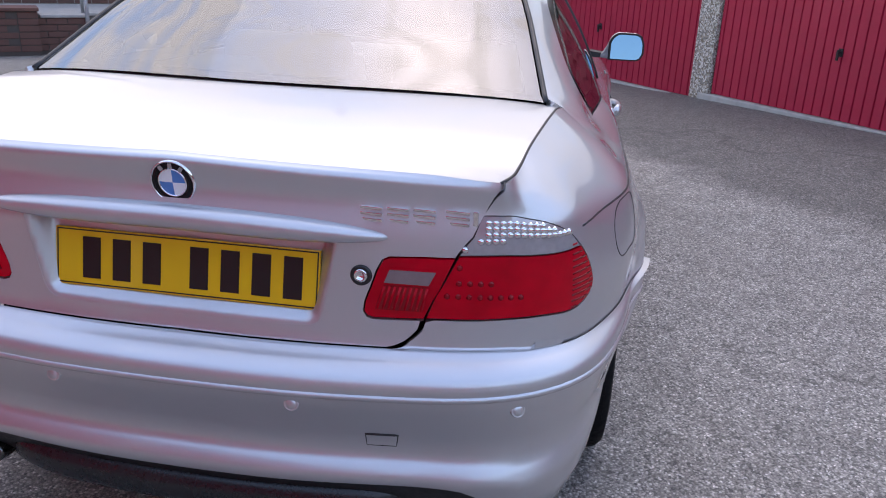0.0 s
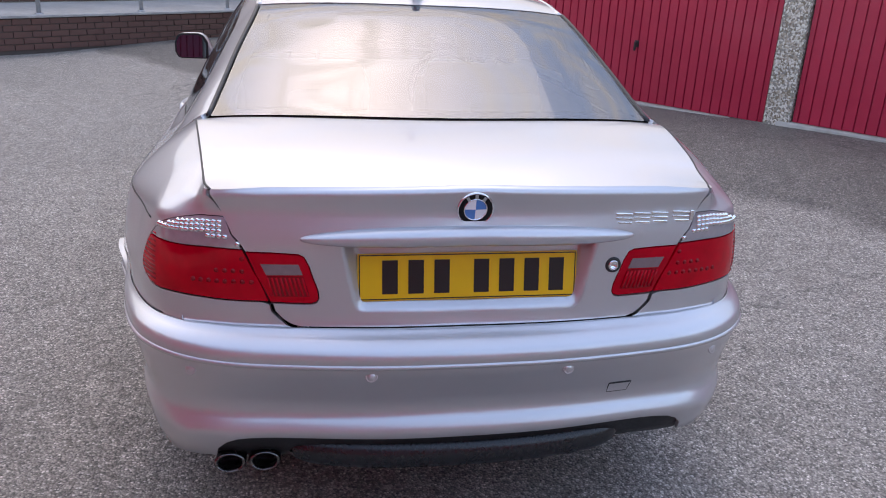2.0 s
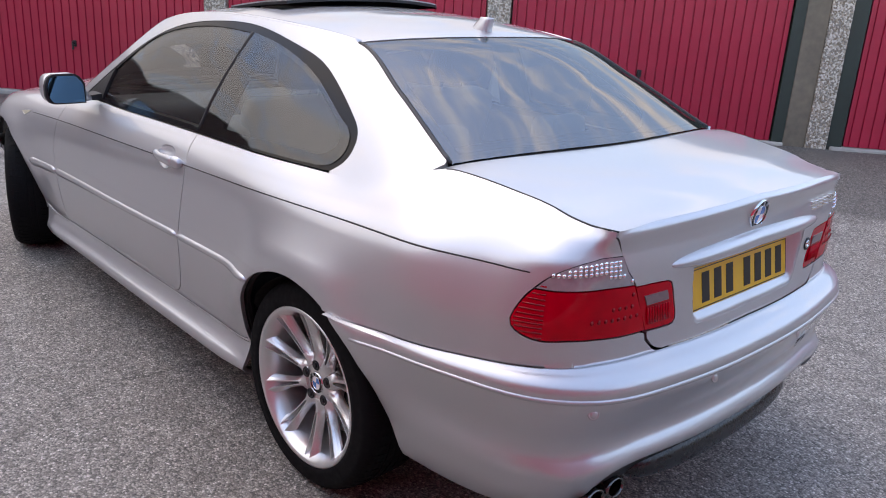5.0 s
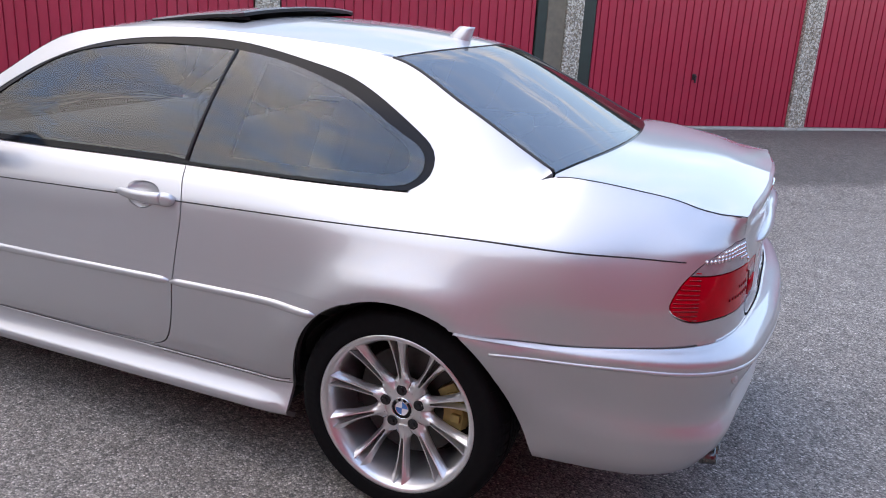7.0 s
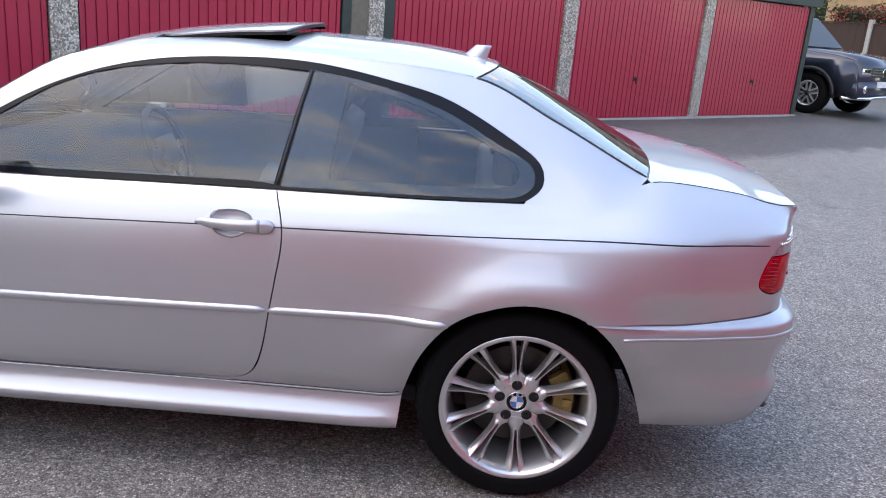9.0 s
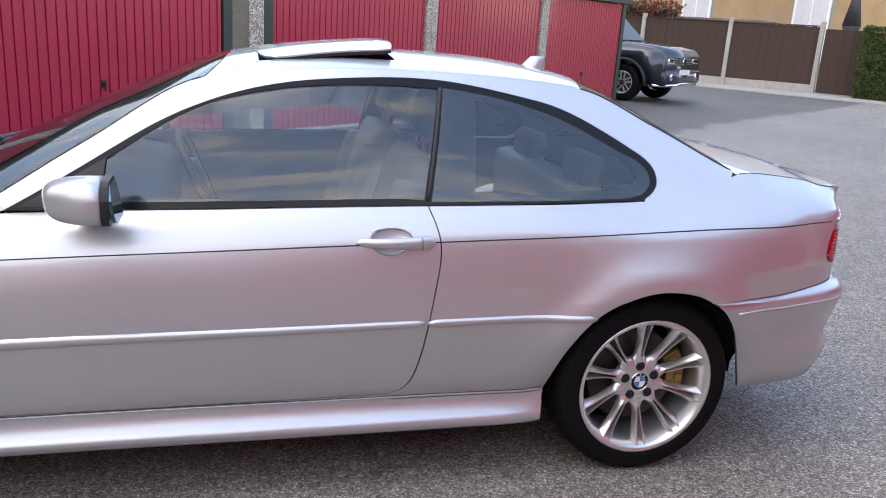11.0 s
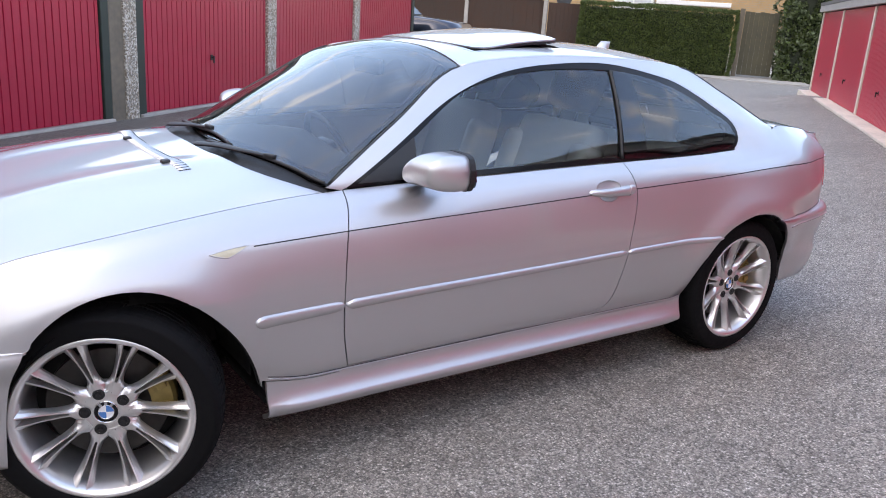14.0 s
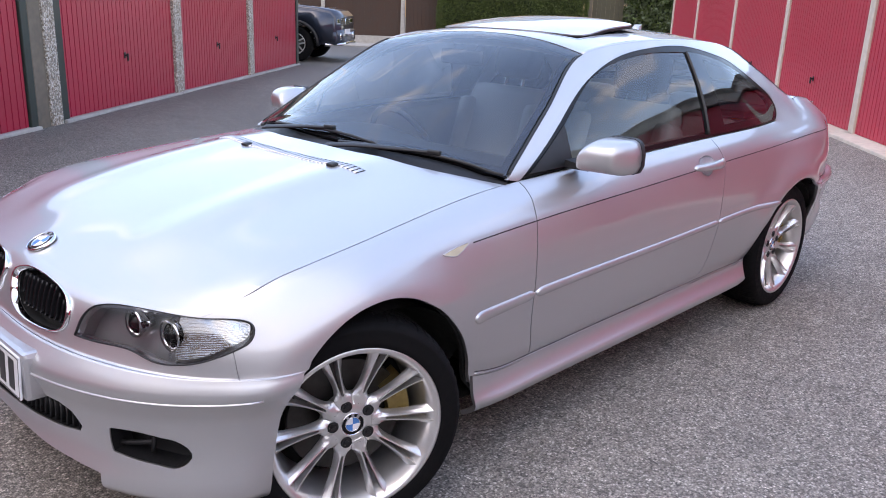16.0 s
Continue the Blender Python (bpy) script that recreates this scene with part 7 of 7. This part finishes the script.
def house():
    root = thing("house", "yellow stock brick terraced house with white joinery", "house", FAR_YARD)
    box("wall", (-27.6, -26.0, 0.2), (-27.2, 8.0, 7.0), MORTAR, root, 0.0)
    verts, faces = [], []
    rng = random.Random(3)
    holes = ((-7.0, -5.8, 0.9, 3.3), (-2.95, -1.55, 1.3, 3.4), (-11.0, -9.9, 0.9, 3.4))
    for c in range(44):
        z = 0.9 + 0.075 * c
        for k in range(110):
            n = -17.9 + 0.2215 * k + (0.11 if c % 2 else 0)
            if any(a - 0.2 < n < b and lo - 0.06 < z < hi for a, b, lo, hi in holes):
                continue
            x = -27.19 + rng.uniform(-0.004, 0.004)
            b = len(verts)
            verts += [(x, n, z), (x, n + 0.211, z), (x, n + 0.211, z + 0.065), (x, n, z + 0.065), (-27.21, n, z), (-27.21, n + 0.211, z), (-27.21, n + 0.211, z + 0.065), (-27.21, n, z + 0.065)]
            faces += [(b, b + 1, b + 2, b + 3), (b, b + 4, b + 5, b + 1), (b + 3, b + 2, b + 6, b + 7), (b, b + 3, b + 7, b + 4), (b + 1, b + 5, b + 6, b + 2)]
    tagged(obj("brickwork", mesh_from("brickwork", verts, faces, BRICK), root), kind="stuff")
    for a, b, lo, hi in holes:
        win = box("window", (-27.18, a, lo), (-27.10, b, hi), WHITE_PAINT, root, 0.01, "white-framed window")
        k = 2
        for i in range(k):
            w = (b - a - 0.12) / k
            box("pane", (-27.095, a + 0.06 + i * w + 0.03, lo + (hi - lo) * 0.42), (-27.085, a + 0.06 + (i + 1) * w - 0.03, hi - 0.08), CURTAIN, win, 0.0, "pale curtained pane")
    box("canopy", (-27.18, -1.4, 2.18), (-26.3, 1.1, 2.32), WHITE_PAINT, root, 0.01, "white porch canopy")
    box("roof", (-33, -26.2, 7.0), (-27.0, 8.2, 7.3), ROOF_FELT, root)


CURTAIN = plain("net_curtain", (0.55, 0.57, 0.60), 0.5, var=0.15, scale=10, coat=0.4)
house()
shed = thing("shed", "low shed with a grey felt roof behind the fence", "shed", FAR_YARD)
box("wall", (-22.6, -8.9, 0.3), (-21.2, -6.4, 1.95), FENCE_WOOD, shed)
box("roof", (-22.8, -9.0, 1.952), (-21.0, -6.2, 2.03), ROOF_FELT, shed)
par = thing("parasol", "folded dark grey garden parasol", "parasol", FAR_YARD)
bm = bmesh.new()
for r1, r2, z0, z1 in ((0.03, 0.03, 0.3, 1.7), (0.10, 0.24, 1.7, 2.0), (0.24, 0.05, 2.0, 3.0)):
    bmesh.ops.create_cone(bm, cap_ends=True, segments=12, radius1=r1, radius2=r2, depth=z1 - z0, matrix=pose(-21.0, -3.75, (z0 + z1) / 2))
bm_obj("canopy", bm, DASH, par, shade=True)


# ---- parked pickup ----
def pickup():
    root = thing("pickup_truck", "dark blue pickup truck parked beside the garages", "pickup truck", YARD @ pose(-11.86, -5.12, ground_z(-11.86, -5.12) + 0.003, 0, 0, 90) @ Matrix.Scale(0.87, 4))
    W = 0.95

    def hull(name, prof, wid, mat, bev=0.05, label=""):
        bm = bmesh.new()
        lv, rv = [bm.verts.new((x, wid, z)) for x, z in prof], [bm.verts.new((x, -wid, z)) for x, z in prof]
        bm.faces.new(lv[::-1])
        bm.faces.new(rv)
        k = len(prof)
        for i in range(k):
            bm.faces.new((lv[i], lv[(i + 1) % k], rv[(i + 1) % k], rv[i]))
        bmesh.ops.recalc_face_normals(bm, faces=bm.faces)
        bmesh.ops.bevel(bm, geom=[e for e in bm.edges if abs(e.verts[0].co.y) > wid - 0.01 and abs(e.verts[1].co.y) > wid - 0.01 and e.verts[0].co.y * e.verts[1].co.y > 0], offset=bev, segments=3, affect="EDGES")
        return bm_obj(name, bm, mat, root, label, shade=True)
    archf = [(0.50 * math.cos(a), 0.38 + 0.46 * math.sin(a)) for a in np.linspace(math.pi, 0, 13)]
    archr = [(-3.1 + 0.48 * math.cos(a), 0.38 + 0.46 * math.sin(a)) for a in np.linspace(math.pi, 0, 13)]
    body = [(-4.3, 0.5), (-3.58, 0.42)] + archr[1:-1] + [(-2.6, 0.36), (-0.5, 0.36)] + archf[1:-1] + [(0.5, 0.36), (0.86, 0.42), (0.93, 0.60), (0.92, 0.98), (0.80, 1.10), (0.45, 1.16), (-0.55, 1.22), (-4.25, 1.22)]
    hull("body", body, W, NAVY, 0.06, "dark blue metallic bodywork")
    hull("cab", [(-0.35, 1.2), (-1.05, 1.80), (-2.5, 1.83), (-2.85, 1.2)], W - 0.10, NAVY, 0.05)
    hull("bumper", [(0.62, 0.40), (0.90, 0.38), (0.97, 0.46), (0.965, 0.66), (0.90, 0.72), (0.60, 0.70)], W - 0.01, NAVY, 0.06)
    for sg in (-1, 1):
        bm = bmesh.new()
        loft(bm, [[(-0.62, sg * (W - 0.095 + o), 1.25), (-1.12, sg * (W - 0.12 + o), 1.74), (-1.62, sg * (W - 0.12 + o), 1.76), (-1.62, sg * (W - 0.095 + o), 1.25)] for o in (0.0, 0.012)])
        bm_obj("side_window", bm, GLOSS_BLACK, root)
        bm = bmesh.new()
        add_box(bm, (0.60, sg * (W - 0.30) - 0.19, 0.80), (0.925, sg * (W - 0.30) + 0.19, 0.96), 0.04)
        lamp = bm_obj("headlamp", bm, CHROME, root, "clear headlamp", shade=True)
        bm = bmesh.new()
        bmesh.ops.create_cone(bm, cap_ends=True, segments=20, radius1=0.085, radius2=0.07, depth=0.05, matrix=pose(0.95, sg * 0.66, 0.56, 0, 90))
        fl = bm_obj("fog_lamp", bm, CHROME, root, shade=True)
        bm = bmesh.new()  # flared arch trim
        rings = []
        for a in np.linspace(math.pi * 1.02, -0.02 * math.pi, 17):
            c, s_ = math.cos(a), math.sin(a)
            rings.append([(r * c, sg * y, 0.38 + r * 0.94 * s_) for r, y in ((0.485, W - 0.02), (0.485, W + 0.035), (0.545, W + 0.025), (0.56, W - 0.02))])
        loft(bm, rings)
        bm_obj("arch_trim", bm, BLACK, root, shade=True)
        for x in (0.0, -3.1):
            wh = new("wheel")
            wh.parent, wh.matrix_basis = root, pose(x, sg * (W - 0.13), 0.385, 0, 0, 0 if sg > 0 else 180)
            bm = bmesh.new()
            lathe(bm, [(0.23, -0.12), (0.36, -0.125), (0.385, -0.09), (0.388, 0), (0.385, 0.09), (0.36, 0.125), (0.245, 0.12), (0.23, 0.105)], 40)
            bm_obj("tyre", bm, RUBBER, wh, shade=True)
            bm = bmesh.new()
            lathe(bm, [(0.23, 0.11), (0.238, 0.118), (0.225, 0.115), (0.21, 0.08), (0.20, -0.1)], 40)
            bm_obj("rim", bm, ALLOY, wh, shade=True)
            for k in range(5):
                bm = bmesh.new()
                for o in (-11, 11):
                    add_box(bm, (-0.016, 0.075, 0.04), (0.016, 0.105, 0.225), 0.006, Matrix.Rotation(radians(72 * k + o * 0.6), 4, "Y") @ pose(o * 0.0022, 0, 0))
                bm_obj("spoke", bm, ALLOY, wh)
            bm = bmesh.new()
            lathe(bm, [(0.0001, 0.112), (0.05, 0.11), (0.06, 0.08), (0.20, 0.02)], 24)
            bm_obj("hub", bm, STEEL, wh, shade=True)
    bm = bmesh.new()
    loft(bm, [[(-0.40, y, 1.235), (-0.99, y * 0.94, 1.755), (-0.985, y * 0.94, 1.765), (-0.39, y, 1.245)] for y in np.linspace(-0.80, 0.80, 5)])
    bm_obj("windscreen", bm, GLOSS_BLACK, root, "dark windscreen")
    for z in (0.82, 0.87, 0.92):
        bm = bmesh.new()
        add_box(bm, (0.90, -0.44, z - 0.008), (0.945, 0.44, z + 0.008), 0.004)
        bm_obj("grille_bar", bm, CHROME, root)
    bm = bmesh.new()
    add_box(bm, (0.88, -0.46, 0.78), (0.928, 0.46, 0.96), 0.01)
    bm_obj("grille", bm, BLACK, root)
    bm = bmesh.new()
    lathe(bm, [(0.0001, 0.012), (0.07, 0.012), (0.08, 0.0)], 24)
    bm_obj("emblem", bm, CHROME, root, "round bright emblem", pose(0.94, 0, 0.875, 0, 0, -90))
    bm = bmesh.new()
    add_box(bm, (0.965, -0.26, 0.60), (0.985, 0.26, 0.71), 0.004)
    bm_obj("number_plate", bm, PLATE_W, root, "white plate")
    bm = bmesh.new()  # bright lower bar
    rings = []
    for y in np.linspace(-0.95, 0.95, 21):
        x = 1.02 - 0.32 * max(0, abs(y) - 0.55) ** 1.5 / 0.25
        rings.append([(x + 0.032 * math.cos(a), y, 0.40 + 0.02 * math.cos(y * 3) + 0.032 * math.sin(a)) for a in np.linspace(0, 2 * math.pi, 9)[:-1]])
    loft(bm, rings)
    bm_obj("bull_bar", bm, CHROME, root, "chrome lower bar", shade=True)


pickup()
